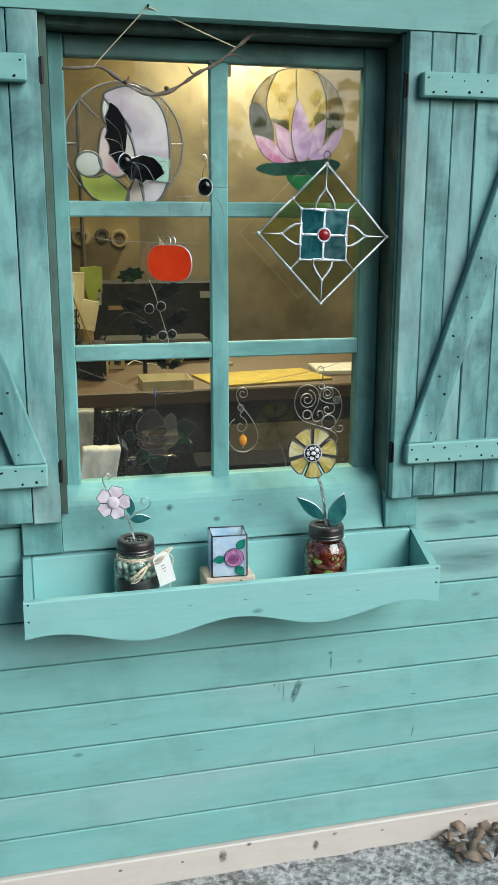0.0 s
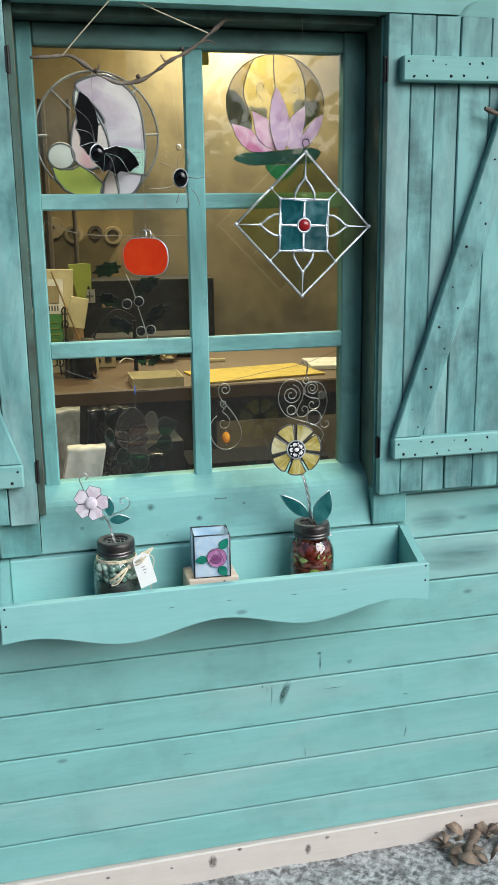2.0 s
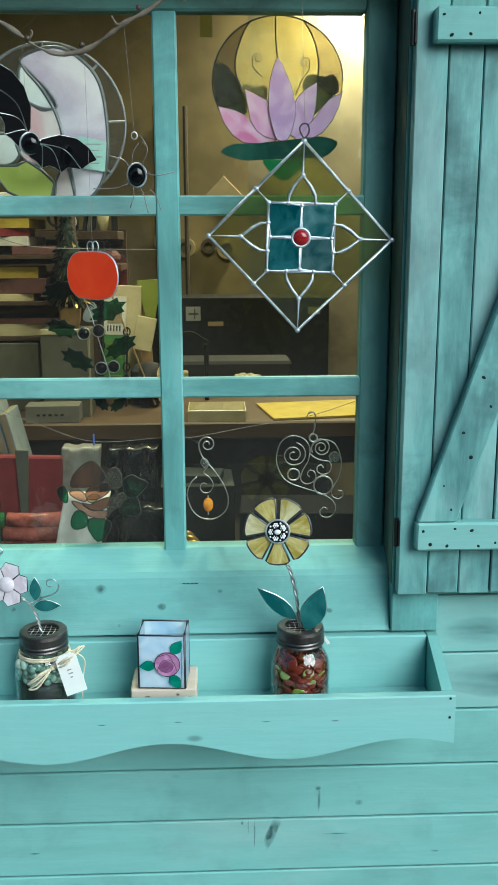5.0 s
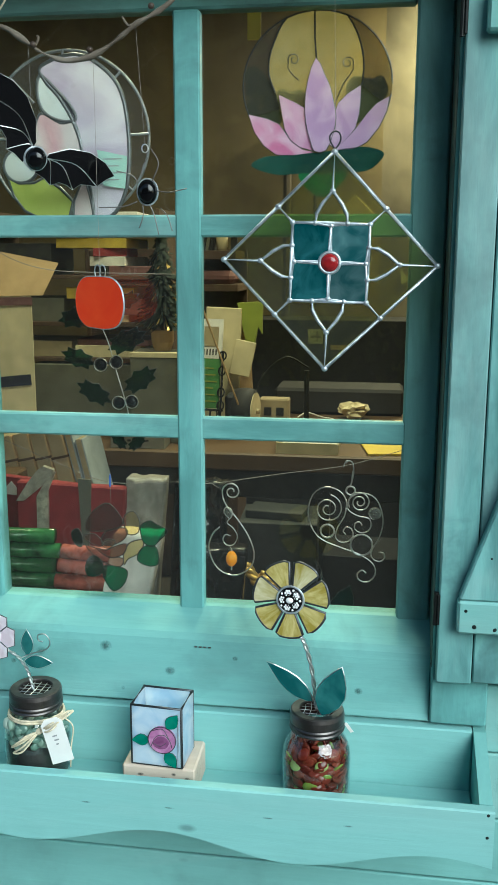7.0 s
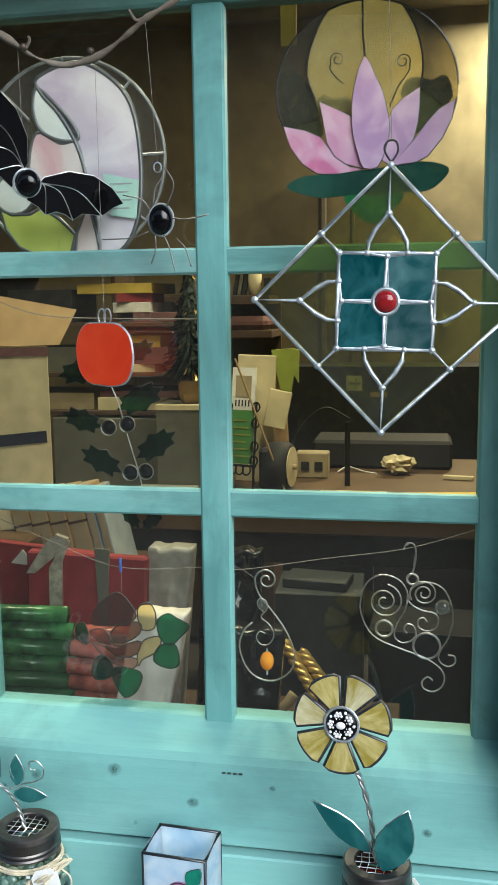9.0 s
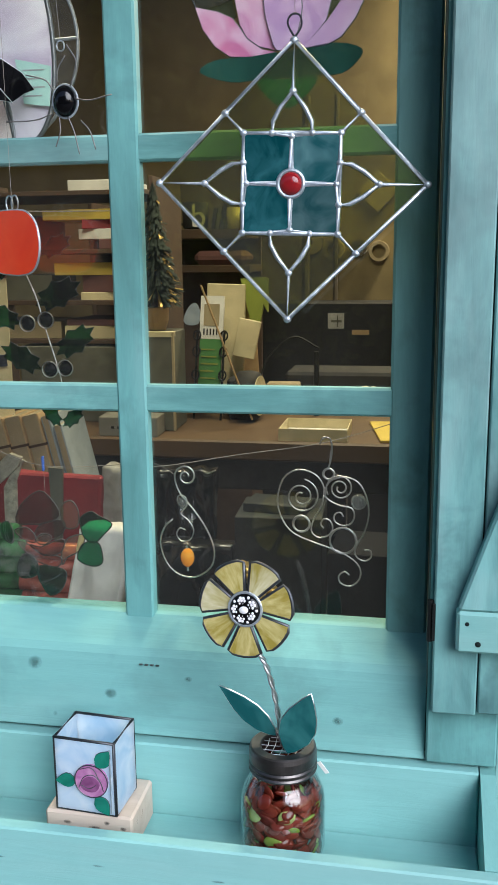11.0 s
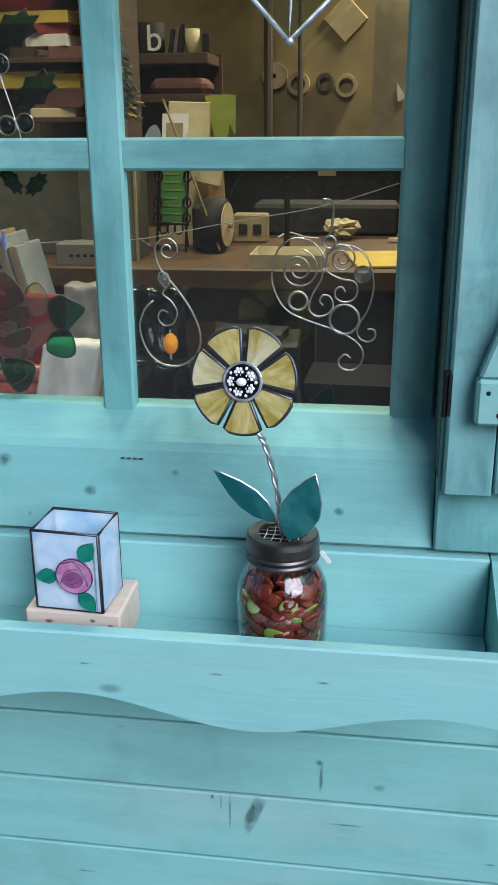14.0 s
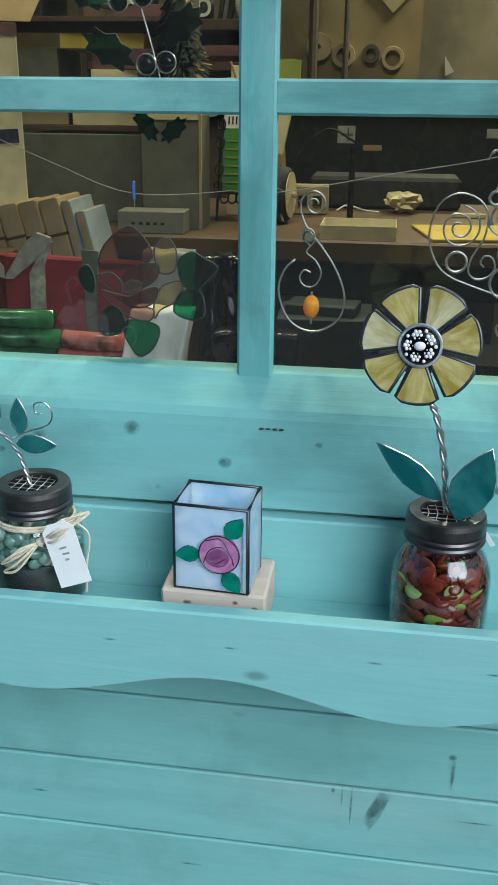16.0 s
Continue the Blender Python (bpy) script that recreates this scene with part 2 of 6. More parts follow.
def curve(pts, n=6, closed=False):
    """A smooth line through a few points."""
    p = [Vector(q) for q in pts]
    out, last = [], len(p) if closed else len(p) - 1
    for i in range(last):
        a = p[(i - 1) % len(p)] if closed or i else p[0] * 2 - p[1]
        b, c = p[i], p[(i + 1) % len(p)]
        d = p[(i + 2) % len(p)] if closed or i + 2 < len(p) else p[-1] * 2 - p[-2]
        for k in range(n):
            t = k / n
            out.append(0.5 * (2 * b + (c - a) * t + (2 * a - 5 * b + 4 * c - d) * t * t + (3 * b - a - 3 * c + d) * t ** 3))
    return out if closed else out + [p[-1]]


def tube(pts, r, sides=7, closed=False, r_end=None, bm=None, knobs=0.0):
    """A rod along a line, of even or tapering thickness."""
    bm = bm or bmesh.new()
    p = [Vector(q) for q in pts]
    rings, n = [], len(p)
    up = Vector((0.13, 0.98, 0.11)).normalized()
    for i, q in enumerate(p):
        d = (p[(i + 1) % n] - p[i - 1]) if closed else (p[min(i + 1, n - 1)] - p[max(i - 1, 0)])
        d = d.normalized() if d.length > 1e-9 else Vector((0, 0, 1))
        a = d.cross(up)
        a = a.normalized() if a.length > 1e-3 else d.orthogonal().normalized()
        b = d.cross(a).normalized()
        rr = r if r_end is None else r + (r_end - r) * i / (n - 1)
        rr *= 1 + knobs * noise.noise(q * 60)
        rings.append([bm.verts.new(q + (a * math.cos(2 * math.pi * k / sides) + b * math.sin(2 * math.pi * k / sides)) * rr) for k in range(sides)])
    for i in range(n if closed else n - 1):
        u, v = rings[i], rings[(i + 1) % n]
        for k in range(sides):
            bm.faces.new((u[k], u[(k + 1) % sides], v[(k + 1) % sides], v[k]))
    if not closed:
        bm.faces.new(rings[0])
        bm.faces.new(rings[-1][::-1])
    bmesh.ops.recalc_face_normals(bm, faces=bm.faces)
    return bm


def plate(outline, thick, m=None, bm=None):
    """A flat piece: an outline in (x, z), given a thickness along y."""
    bm = bm or bmesh.new()
    m = m or Matrix()
    f = [bm.verts.new(m @ Vector((q[0], -thick / 2, q[1]))) for q in outline]
    b = [bm.verts.new(m @ Vector((q[0], thick / 2, q[1]))) for q in outline]
    n = len(f)
    faces = [bm.faces.new(f), bm.faces.new(b[::-1])]
    for i in range(n):
        faces.append(bm.faces.new((f[i], b[i], b[(i + 1) % n], f[(i + 1) % n])))
    bmesh.ops.recalc_face_normals(bm, faces=faces)
    return bm


def lathe(profile, n=28, m=None, bm=None, close=True):
    bm = bm or bmesh.new()
    m = m or Matrix()
    rings = [[bm.verts.new(m @ Vector((r * math.cos(2 * math.pi * k / n), r * math.sin(2 * math.pi * k / n), z))) for k in range(n)] for r, z in profile]
    for u, v in zip(rings, rings[1:]):
        for k in range(n):
            bm.faces.new((u[k], u[(k + 1) % n], v[(k + 1) % n], v[k]))
    if close:
        bm.faces.new(rings[0][::-1])
        bm.faces.new(rings[-1])
    bmesh.ops.recalc_face_normals(bm, faces=bm.faces)
    return bm


def ball(at, r, squash=(1, 1, 1), bm=None, u=12, v=8):
    bm = bm or bmesh.new()
    bmesh.ops.create_uvsphere(bm, u_segments=u, v_segments=v, radius=r, matrix=Matrix.LocRotScale(at, None, squash))
    return bm


def flat(pts):
    return [(q[0], q[1]) for q in pts]


def loop2(pts, n=5, closed=True):
    """A smooth closed outline in (x, z)."""
    return [(q.x, q.y) for q in curve([(a, b, 0) for a, b in pts], n, closed)]


def on(y, pts):
    return [(a, y, b) for a, b in pts]


def oval(cx, cz, rx, rz, n=32, a0=0.0, a1=360.0):
    full = abs(a1 - a0) >= 360
    return [(cx + rx * math.cos(radians(a0 + (a1 - a0) * k / (n if full else n - 1))), cz + rz * math.sin(radians(a0 + (a1 - a0) * k / (n if full else n - 1)))) for k in range(n)]


def spiral(cx, cz, r0, r1, a0, a1, n=28):
    return [(cx + (r0 + (r1 - r0) * k / (n - 1)) * math.cos(radians(a0 + (a1 - a0) * k / (n - 1))), cz + (r0 + (r1 - r0) * k / (n - 1)) * math.sin(radians(a0 + (a1 - a0) * k / (n - 1)))) for k in range(n)]

# ---- the outside wall ----
GROUND = -0.033
FACE, CASE, SHUT = 1.688, 1.672, 1.652      # faces of siding, window casing and shutters
OX0, OX1, OZ0, OZ1 = 0.036, 0.704, 0.822, 1.713     # the window's opening

bm = box(-2.6, OX0, 1.704, 1.80, GROUND, 2.75, 0)
box(OX1, 3.2, 1.704, 1.80, GROUND, 2.75, 0, bm=bm)
box(OX0, OX1, 1.704, 1.80, GROUND, 0.80, 0, bm=bm)
box(OX0, OX1, 1.704, 1.80, OZ1 + 0.004, 2.75, 0, bm=bm)
wall_front = tagged(part("wall_front", bm, gap_mat), "teal-painted horizontal board wall with tight dark joints", "wall", kind="structure")
baseboard = tagged(part("baseboard", box(-2.6, 3.2, 1.678, 1.703, GROUND - 0.02, 0.0345, 0.003), cream), "cream-painted wooden baseboard with small knots", "baseboard", kind="structure")

# ground: one sheet to the horizon, with a worn concrete apron at the wall
m, nt, ns, b = nodes_of("rough_concrete")
v = coords(nt)
n1, n2, n3 = noise_tex(nt, v, 70, 6, 0.7), noise_tex(nt, v, 9, 5, 0.6), noise_tex(nt, v, 26, 4, 0.6)
c = mix(nt, ramp(nt, n1, [(0.40, 0.0), (0.62, 1.0)]), (0.12, 0.12, 0.115), (0.55, 0.56, 0.55))
c = mix(nt, ramp(nt, n3, [(0.52, 0.0), (0.66, 0.75)]), c, (0.13, 0.13, 0.12))
c = mix(nt, ramp(nt, n2, [(0.48, 0.0), (0.72, 0.5)]), c, (0.56, 0.57, 0.56))
nt.links.new(c, b.inputs["Base Color"])
b.inputs["Roughness"].default_value = 0.95
bump(nt, b, n1, 0.9, 0.01)
bm = bmesh.new()
bmesh.ops.create_grid(bm, x_segments=60, y_segments=40, size=1)
for q in bm.verts:
    far = 60.0
    q.co.x, q.co.y = 0.6 + math.copysign(abs(q.co.x) ** 3, q.co.x) * far, 1.3 + math.copysign(abs(q.co.y) ** 3, q.co.y) * far
    q.co.z = GROUND - 0.006 + 0.006 * noise.noise(q.co * 3) * (1 if q.co.y < 1.6 else 0)
# Unseen beyond the concrete; coloured dark so the panes mirror less brightness.
unseen_ground = plain("dark_far_ground", (0.075, 0.068, 0.055), 0.95, 0, 0.5, 45, 0.6)
ground = tagged(part("ground", bm, unseen_ground), "dark unseen ground, kept dark to dim reflections in the panes", "ground", kind="structure")
bm = bmesh.new()
bmesh.ops.create_grid(bm, x_segments=150, y_segments=24, size=0.5)
for q in bm.verts:
    q.co = Vector((0.3 + 5.8 * q.co.x, 1.36 + 0.66 * q.co.y, 0))
    q.co.z = GROUND + 0.004 * noise.noise(q.co * 14) + 0.003 * noise.noise(q.co * 40)
made = bmesh.ops.extrude_face_region(bm, geom=list(bm.faces))
bmesh.ops.translate(bm, vec=(0, 0, -0.06), verts=[g for g in made["geom"] if isinstance(g, bmesh.types.BMVert)])
bmesh.ops.recalc_face_normals(bm, faces=bm.faces)
tagged(part("pavement", bm, m), "rough pale grey concrete strip with dark pitting", "pavement", kind="structure")
# Out of view; added to cut the light on the top of the wall.
eave = tagged(part("roof_eave", box(-2.8, 3.4, 0.98, 1.80, 2.40, 2.46, 0.004), bench_wood), "plain unseen board eave, added to shade the upper wall", "roof", kind="structure")

# casing, apron, sill and lintel
window = tagged(new("window_1"), "six-pane teal wooden window set deep in the wall", "window", kind="structure")
part("casing", box(-0.043, OX0 - 0.004, CASE, 1.703, 0.749, OZ1 - 0.002), teal_z, window)
part("casing", box(OX1 - 0.009, 0.768, CASE, 1.703, 0.749, OZ1 - 0.002), teal_z, window)
sill = plate([(1.677, 0.750), (1.6805, 0.757), (1.684, 0.768), (1.698, 0.824), (1.701, 0.833), (1.707, 0.841), (1.716, 0.847), (1.748, 0.8655), (1.776, 0.8665), (1.776, 0.800), (1.704, 0.799), (1.704, 0.750)], 0.6605, Matrix.Translation((0.36375, 0, 0)) @ Matrix(((0, 1, 0, 0), (1, 0, 0, 0), (0, 0, 1, 0), (0, 0, 0, 1))))
part("sill", sill, teal_sill, window)
# jambs and head board carry the shade-darkened reveal colour
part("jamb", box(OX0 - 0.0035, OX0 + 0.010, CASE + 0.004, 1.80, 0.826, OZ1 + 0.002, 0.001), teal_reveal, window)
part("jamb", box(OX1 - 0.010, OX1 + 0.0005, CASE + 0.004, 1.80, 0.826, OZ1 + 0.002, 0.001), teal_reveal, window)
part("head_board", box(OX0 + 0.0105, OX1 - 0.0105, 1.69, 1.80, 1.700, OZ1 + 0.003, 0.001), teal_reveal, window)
end = [(0.835, 1.715), (0.842, 1.727), (0.858, 1.735), (0.872, 1.741), (0.888, 1.757), (0.890, 1.83)]
part("lintel", plate([(-0.30, 1.83), (-0.30, 1.715)] + end, 0.050, Matrix.Translation((0, 1.675, 0))), teal_x, window, "teal lintel board with a curved end")



def stain(name, col, strength, grain=60.0, edge=0.5, stretch=(1, 1, 1)):
    """A mark soaked into the paint: dense in the middle, ragged and fading at its rim."""
    m, nt, ns, b = nodes_of(name)
    tc, off, far = ns.new("ShaderNodeTexCoord"), ns.new("ShaderNodeVectorMath"), ns.new("ShaderNodeVectorMath")
    off.operation, far.operation = "MULTIPLY_ADD", "LENGTH"
    off.inputs[1].default_value, off.inputs[2].default_value = (1, 0, 1), (-0.5, 0, -0.5)
    nt.links.new(tc.outputs["Generated"], off.inputs[0])
    nt.links.new(off.outputs[0], far.inputs[0])
    soft = ramp(nt, far.outputs["Value"], [(0.12, 1.0), (edge, 0.0)])
    rag = ramp(nt, noise_tex(nt, coords(nt, stretch), grain, 5.0, 0.7), [(0.34, 0.25), (0.66, 1.0)])
    amount = mix(nt, 1.0, soft, rag, "MULTIPLY")
    amount = mix(nt, 1.0, amount, (strength, strength, strength), "MULTIPLY")
    b.inputs["Base Color"].default_value = (*col, 1)
    b.inputs["Roughness"].default_value = 0.75
    tr, sh = ns.new("ShaderNodeBsdfTransparent"), ns.new("ShaderNodeMixShader")
    nt.links.new(amount, sh.inputs[0])
    nt.links.new(tr.outputs[0], sh.inputs[1])
    nt.links.new(b.outputs[0], sh.inputs[2])
    nt.links.new(sh.outputs[0], ns["Material Output"].inputs["Surface"])
    return m


knot_mat = stain("wood_knot", (0.060, 0.145, 0.140), 0.45, 130)
tilt = Matrix.Rotation(radians(-14), 4, "X")
for x, z, w, h in ((0.245, 0.818, 0.012, 0.010), (0.339, 0.790, 0.010, 0.008), (0.273, 0.763, 0.004, 0.004), (0.150, 0.806, 0.010, 0.008), (0.43, 0.812, 0.006, 0.004), (0.60, 0.780, 0.008, 0.006), (0.11, 0.79, 0.006, 0.005)):
    part("knot_mark", plate(oval(0, 0, w * 0.8, h * 0.8, 16), 0.0005, Matrix.Translation((x, 1.6836 + (z - 0.768) * 0.25, z)) @ tilt), knot_mat, window)
for k in range(4):
    part("staple", box(0.372 + 0.0065 * k, 0.376 + 0.0065 * k, 1.696, 1.6995, 0.8240, 0.8252, 0), lid_mat, window)

# sash: stiles, rails, glazing bars and six panes
SY = 1.745
PX, PZ = [(0.076, 0.342), (0.377, 0.648)], [(1.410, 1.661), (1.140, 1.381), (0.866, 1.109)]
part("stile", box(OX0 + 0.011, 0.076, SY, 1.776, 0.838, 1.699, 0.003), teal_z, window)
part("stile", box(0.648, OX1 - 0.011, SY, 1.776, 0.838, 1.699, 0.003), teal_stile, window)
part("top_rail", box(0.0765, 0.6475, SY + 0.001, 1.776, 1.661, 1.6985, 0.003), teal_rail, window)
part("glazing_bar", box(0.342, 0.377, SY - 0.0015, 1.762, 0.860, 1.6605, 0.0025), teal_z, window)
for x0, x1 in PX:
    for z0, z1 in ((1.381, 1.410), (1.109, 1.140)):
        part("glazing_bar", box(x0 - 0.003, x1 + 0.003, SY + 0.0005, 1.761, z0, z1, 0.0025), teal_bar, window)
    for z0, z1 in PZ:
        p = part("pane", box(x0 - 0.002, x1 + 0.002, 1.7555, 1.7585, z0 - 0.002, z1 + 0.002, 0), pane_glass, window, "clear glass pane with faint dust")
        p.visible_shadow = False


# ---- shutters ----
def shutter(side):
    """A board shutter folded back flat on the wall: boards, two rails, a brace, nails and hinges."""
    s = thing("shutter", "weathered teal board shutter with nailed rails and brace, open flat", "shutter", "window shutters")
    hinge_x, sg = (OX1 - 0.006, 1) if side > 0 else (OX0 - 0.003, -1)
    at = lambda d: hinge_x + sg * d
    top, bot = 1.7135, 0.818
    cuts = [0.0, 0.046, 0.094, 0.142, 0.204, 0.262, 0.318, 0.372] if side > 0 else [0.0, 0.053, 0.118, 0.182, 0.246, 0.310, 0.372]
    for i, (a, b) in enumerate(zip(cuts, cuts[1:])):
        lo, hi = sorted((at(a + 0.0009), at(b - 0.0009)))
        dy = 0.0012 * ((i * 7) % 3 - 1)
        part("board", box(lo, hi, SHUT + dy, CASE - 0.0015, bot + 0.002 * (i % 2), top, 0.0016), teal_shutter, s)
    lo, hi = sorted((at(0.002), at(0.370)))
    part("backing", box(lo, hi, CASE - 0.0055, CASE - 0.001, bot + 0.006, top - 0.004, 0), gap_mat, s)
    holes = []
    for z0, z1 in ((0.895, 0.938), (1.598, 1.642)):
        lo, hi = sorted((at(0.022), at(0.352)))
        part("rail", box(lo, hi, SHUT - 0.022, SHUT - 0.0015, z0, z1, 0.003), teal_x, s)
        for k in range(9):
            holes.append((at(0.032 + 0.036 * k), z0 + (0.010 if k % 2 else 0.031)))
            if k < 8:
                holes.append((at(0.043 + 0.036 * k), z0 + (0.033 if k % 2 else 0.009)))
    x0, z0, x1, z1, w = 0.023, 0.9385, 0.236, 1.5975, 0.058
    brace = [(at(x0), z0), (at(x0 + w), z0), (at(x1 + w), z1), (at(x1), z1)]
    bm = plate(brace, 0.019, Matrix.Translation((0, SHUT - 0.0115, 0)))
    bmesh.ops.bevel(bm, geom=list(bm.edges), offset=0.0025, segments=1, affect="EDGES")
    part("brace", bm, teal_shutter, s)
    for k in range(17):
        f = (k + 0.5) / 17
        holes.append((at(x0 + (x1 - x0) * f + (0.018 if k % 2 else 0.043)), z0 + (z1 - z0) * f))
    nail = None
    for i, (hx, hz) in enumerate(holes):
        hz += 0.002 * math.sin(i * 2.3)
        hy = SHUT - (0.0224 if i < 34 else 0.0214)
        if nail is None:
            bm = lathe([(0.0024, -0.0012), (0.0022, 0.0), (0.0010, 0.0004)], 7, Matrix.Rotation(radians(90), 4, "X"))
            nail = part("nail", bm, nail_mat, s)
            nail.location = (hx, hy, hz)
        else:
            k = nail.copy()
            scene.collection.objects.link(k)
            k.location = (hx, hy, hz)
            k.scale = (0.6 + 0.9 * ((i * 13) % 7) / 7, 1, 0.6 + 1.0 * ((i * 5) % 7) / 7)
            k.rotation_euler = (0, i * 1.1, 0)
    for z in (0.917, 1.620):
        bm = tube([(at(-0.003), SHUT + 0.004, z - 0.022), (at(-0.003), SHUT + 0.004, z + 0.022)], 0.0032, 8)
        lo, hi = sorted((at(-0.001), at(0.002)))
        box(lo, hi, SHUT - 0.002, SHUT + 0.010, z - 0.020, z + 0.020, 0.0005, bm=bm)
        part("hinge", bm, iron, s, "black iron hinge")
    return s


shutter(1)
shutter(-1)

# ---- planter box with a scalloped front ----
planter = thing("window_box", "teal wooden window box with scalloped front under the window", "planter")
FY, BX0, BX1 = 1.553, -0.045, 0.769
wave = lambda x: 0.6215 + 0.0145 * math.cos(2 * math.pi * (x - 0.352) / 0.348)
low = [(BX1 + (BX0 - BX1) * k / 60, wave(BX1 + (BX0 - BX1) * k / 60)) for k in range(61)]
bm = plate([(BX0, 0.7025), (BX1, 0.7025)] + low, 0.016, Matrix.Translation((0, FY + 0.008, 0)))
bmesh.ops.bevel(bm, geom=[e for e in bm.edges if e.calc_length() > 0.1], offset=0.002, segments=1, affect="EDGES")
part("front_board", bm, teal_fresh, planter)
for x, z in ((0.258, 0.668), (0.368, 0.670), (0.494, 0.668), (0.594, 0.667)):
    part("scratch", plate(oval(0, 0, 0.0075, 0.0014, 10), 0.0005, Matrix.Translation((x, FY - 0.0004, z))), knot_mat, planter)
swap = Matrix(((0, 1, 0, 0), (1, 0, 0, 0), (0, 0, 1, 0), (0, 0, 0, 1)))
for x in (BX0 + 0.009, BX1 - 0.009):
    side = [(FY + 0.0165, 0.645), (FY + 0.0165, 0.7020), (1.6665, 0.744), (1.6865, 0.744), (1.6865, 0.645)]
    part("side_board", plate(side, 0.016, Matrix.Translation((x, 0, 0)) @ swap), teal_y, planter)
part("back_board", box(BX0 + 0.0175, BX1 - 0.0175, 1.667, 1.6865, 0.650, 0.744), teal_fresh, planter)
part("base_board", box(BX0 + 0.0175, BX1 - 0.0175, FY + 0.0165, 1.6665, 0.645, 0.659), teal_fresh, planter)
for x, z in ((BX0 + 0.008, 0.698), (BX0 + 0.008, 0.665), (BX1 - 0.008, 0.698), (BX1 - 0.008, 0.668)):
    part("nail", lathe([(0.0022, -0.0008), (0.0020, 0.0002), (0.0008, 0.0006)], 8, Matrix.Translation((x, FY - 0.0002, z)) @ Matrix.Rotation(radians(90), 4, "X")), nail_mat, planter)


# ---- jars ----
def jar(cx, cy, label, tilt=0.0):
    j = thing("mason_jar", label, "jar", "jars in the window box")
    j.location = (cx, cy, 0.659)
    bpy.context.view_layer.update()
    m = Matrix.Translation((cx, cy, 0.659))
    prof = [(0.036, 0.001), (0.0415, 0.005), (0.0440, 0.014), (0.0445, 0.060), (0.0430, 0.074), (0.0385, 0.085), (0.0340, 0.0925), (0.0328, 0.096), (0.0326, 0.106)]
    part("glass_body", lathe(prof, 40, m, close=False), jar_glass, j, "clear greenish glass", True).visible_shadow = False
    lid = [(0.0338, 0.1000), (0.0352, 0.1008), (0.0358, 0.1026), (0.0344, 0.1044), (0.0344, 0.1052), (0.0356, 0.1070), (0.0355, 0.1084), (0.0343, 0.1102), (0.0344, 0.1110), (0.0353, 0.1126), (0.0352, 0.121), (0.0342, 0.1255), (0.0325, 0.1268), (0.0235, 0.1268), (0.0225, 0.1255), (0.0225, 0.119), (0.0325, 0.118), (0.0325, 0.100)]
    part("lid", lathe(lid, 72, m, close=False), lid_mat, j, "dark grey metal screw band")
    bm = bmesh.new()
    for k in range(-2, 3):
        h = math.sqrt(0.0224 ** 2 - (k * 0.0084) ** 2)
        o = 0.0084 * k + 0.002 * math.sin(k * 3)
        tube([m @ Vector((o - 0.002, -h, 0.1225)), m @ Vector((o + 0.001, 0, 0.1238)), m @ Vector((o, h, 0.1225))], 0.00045, 5, bm=bm)
        tube([m @ Vector((-h, o, 0.1230)), m @ Vector((0, o + 0.0015, 0.1220)), m @ Vector((h, o - 0.002, 0.1230))], 0.00045, 5, bm=bm)
    part("wire_mesh", bm, wire_mat, j, "thin wire mesh insert")
    return j


jar1 = jar(0.168, 1.624, "glass mason jar of green pebbles with raffia bow and flower")
jar2 = jar(0.549, 1.622, "glass mason jar of red and green glass gems with flower")


def pebbles(name, label, cx, cy, z0, z1, r_in, size, mat, count, seed, flatness, rough=0.0):
    rnd = random.Random(seed)
    bm = bmesh.new()
    made = []
    for _ in range(count):
        for _try in range(30):
            a, z = rnd.uniform(0, 2 * math.pi), rnd.uniform(z0, z1)
            rad = r_in - size * 0.55 if rnd.random() < 0.75 else rnd.uniform(0, r_in - size)
            p = Vector((cx + rad * math.cos(a), cy + rad * math.sin(a), z))
            if all((p - q).length > size * 1.25 for q in made):
                break
        made.append(p)
        rot = Euler((rnd.uniform(-0.9, 0.9), rnd.uniform(-0.9, 0.9), a)).to_matrix().to_4x4()
        s = size * rnd.uniform(0.75, 1.15)
        st = bmesh.ops.create_icosphere(bm, subdivisions=2, radius=s)
        for q in st["verts"]:
            q.co *= 1 + rough * noise.noise(q.co * 85 + p * 900)
        bmesh.ops.transform(bm, matrix=Matrix.Translation(p) @ rot @ Matrix.Diagonal((flatness, 1.05, rnd.uniform(0.65, 0.95), 1)), verts=st["verts"])
    return tagged(part(name, bm, mat, None, "", True), label, "filling", kind="stuff")


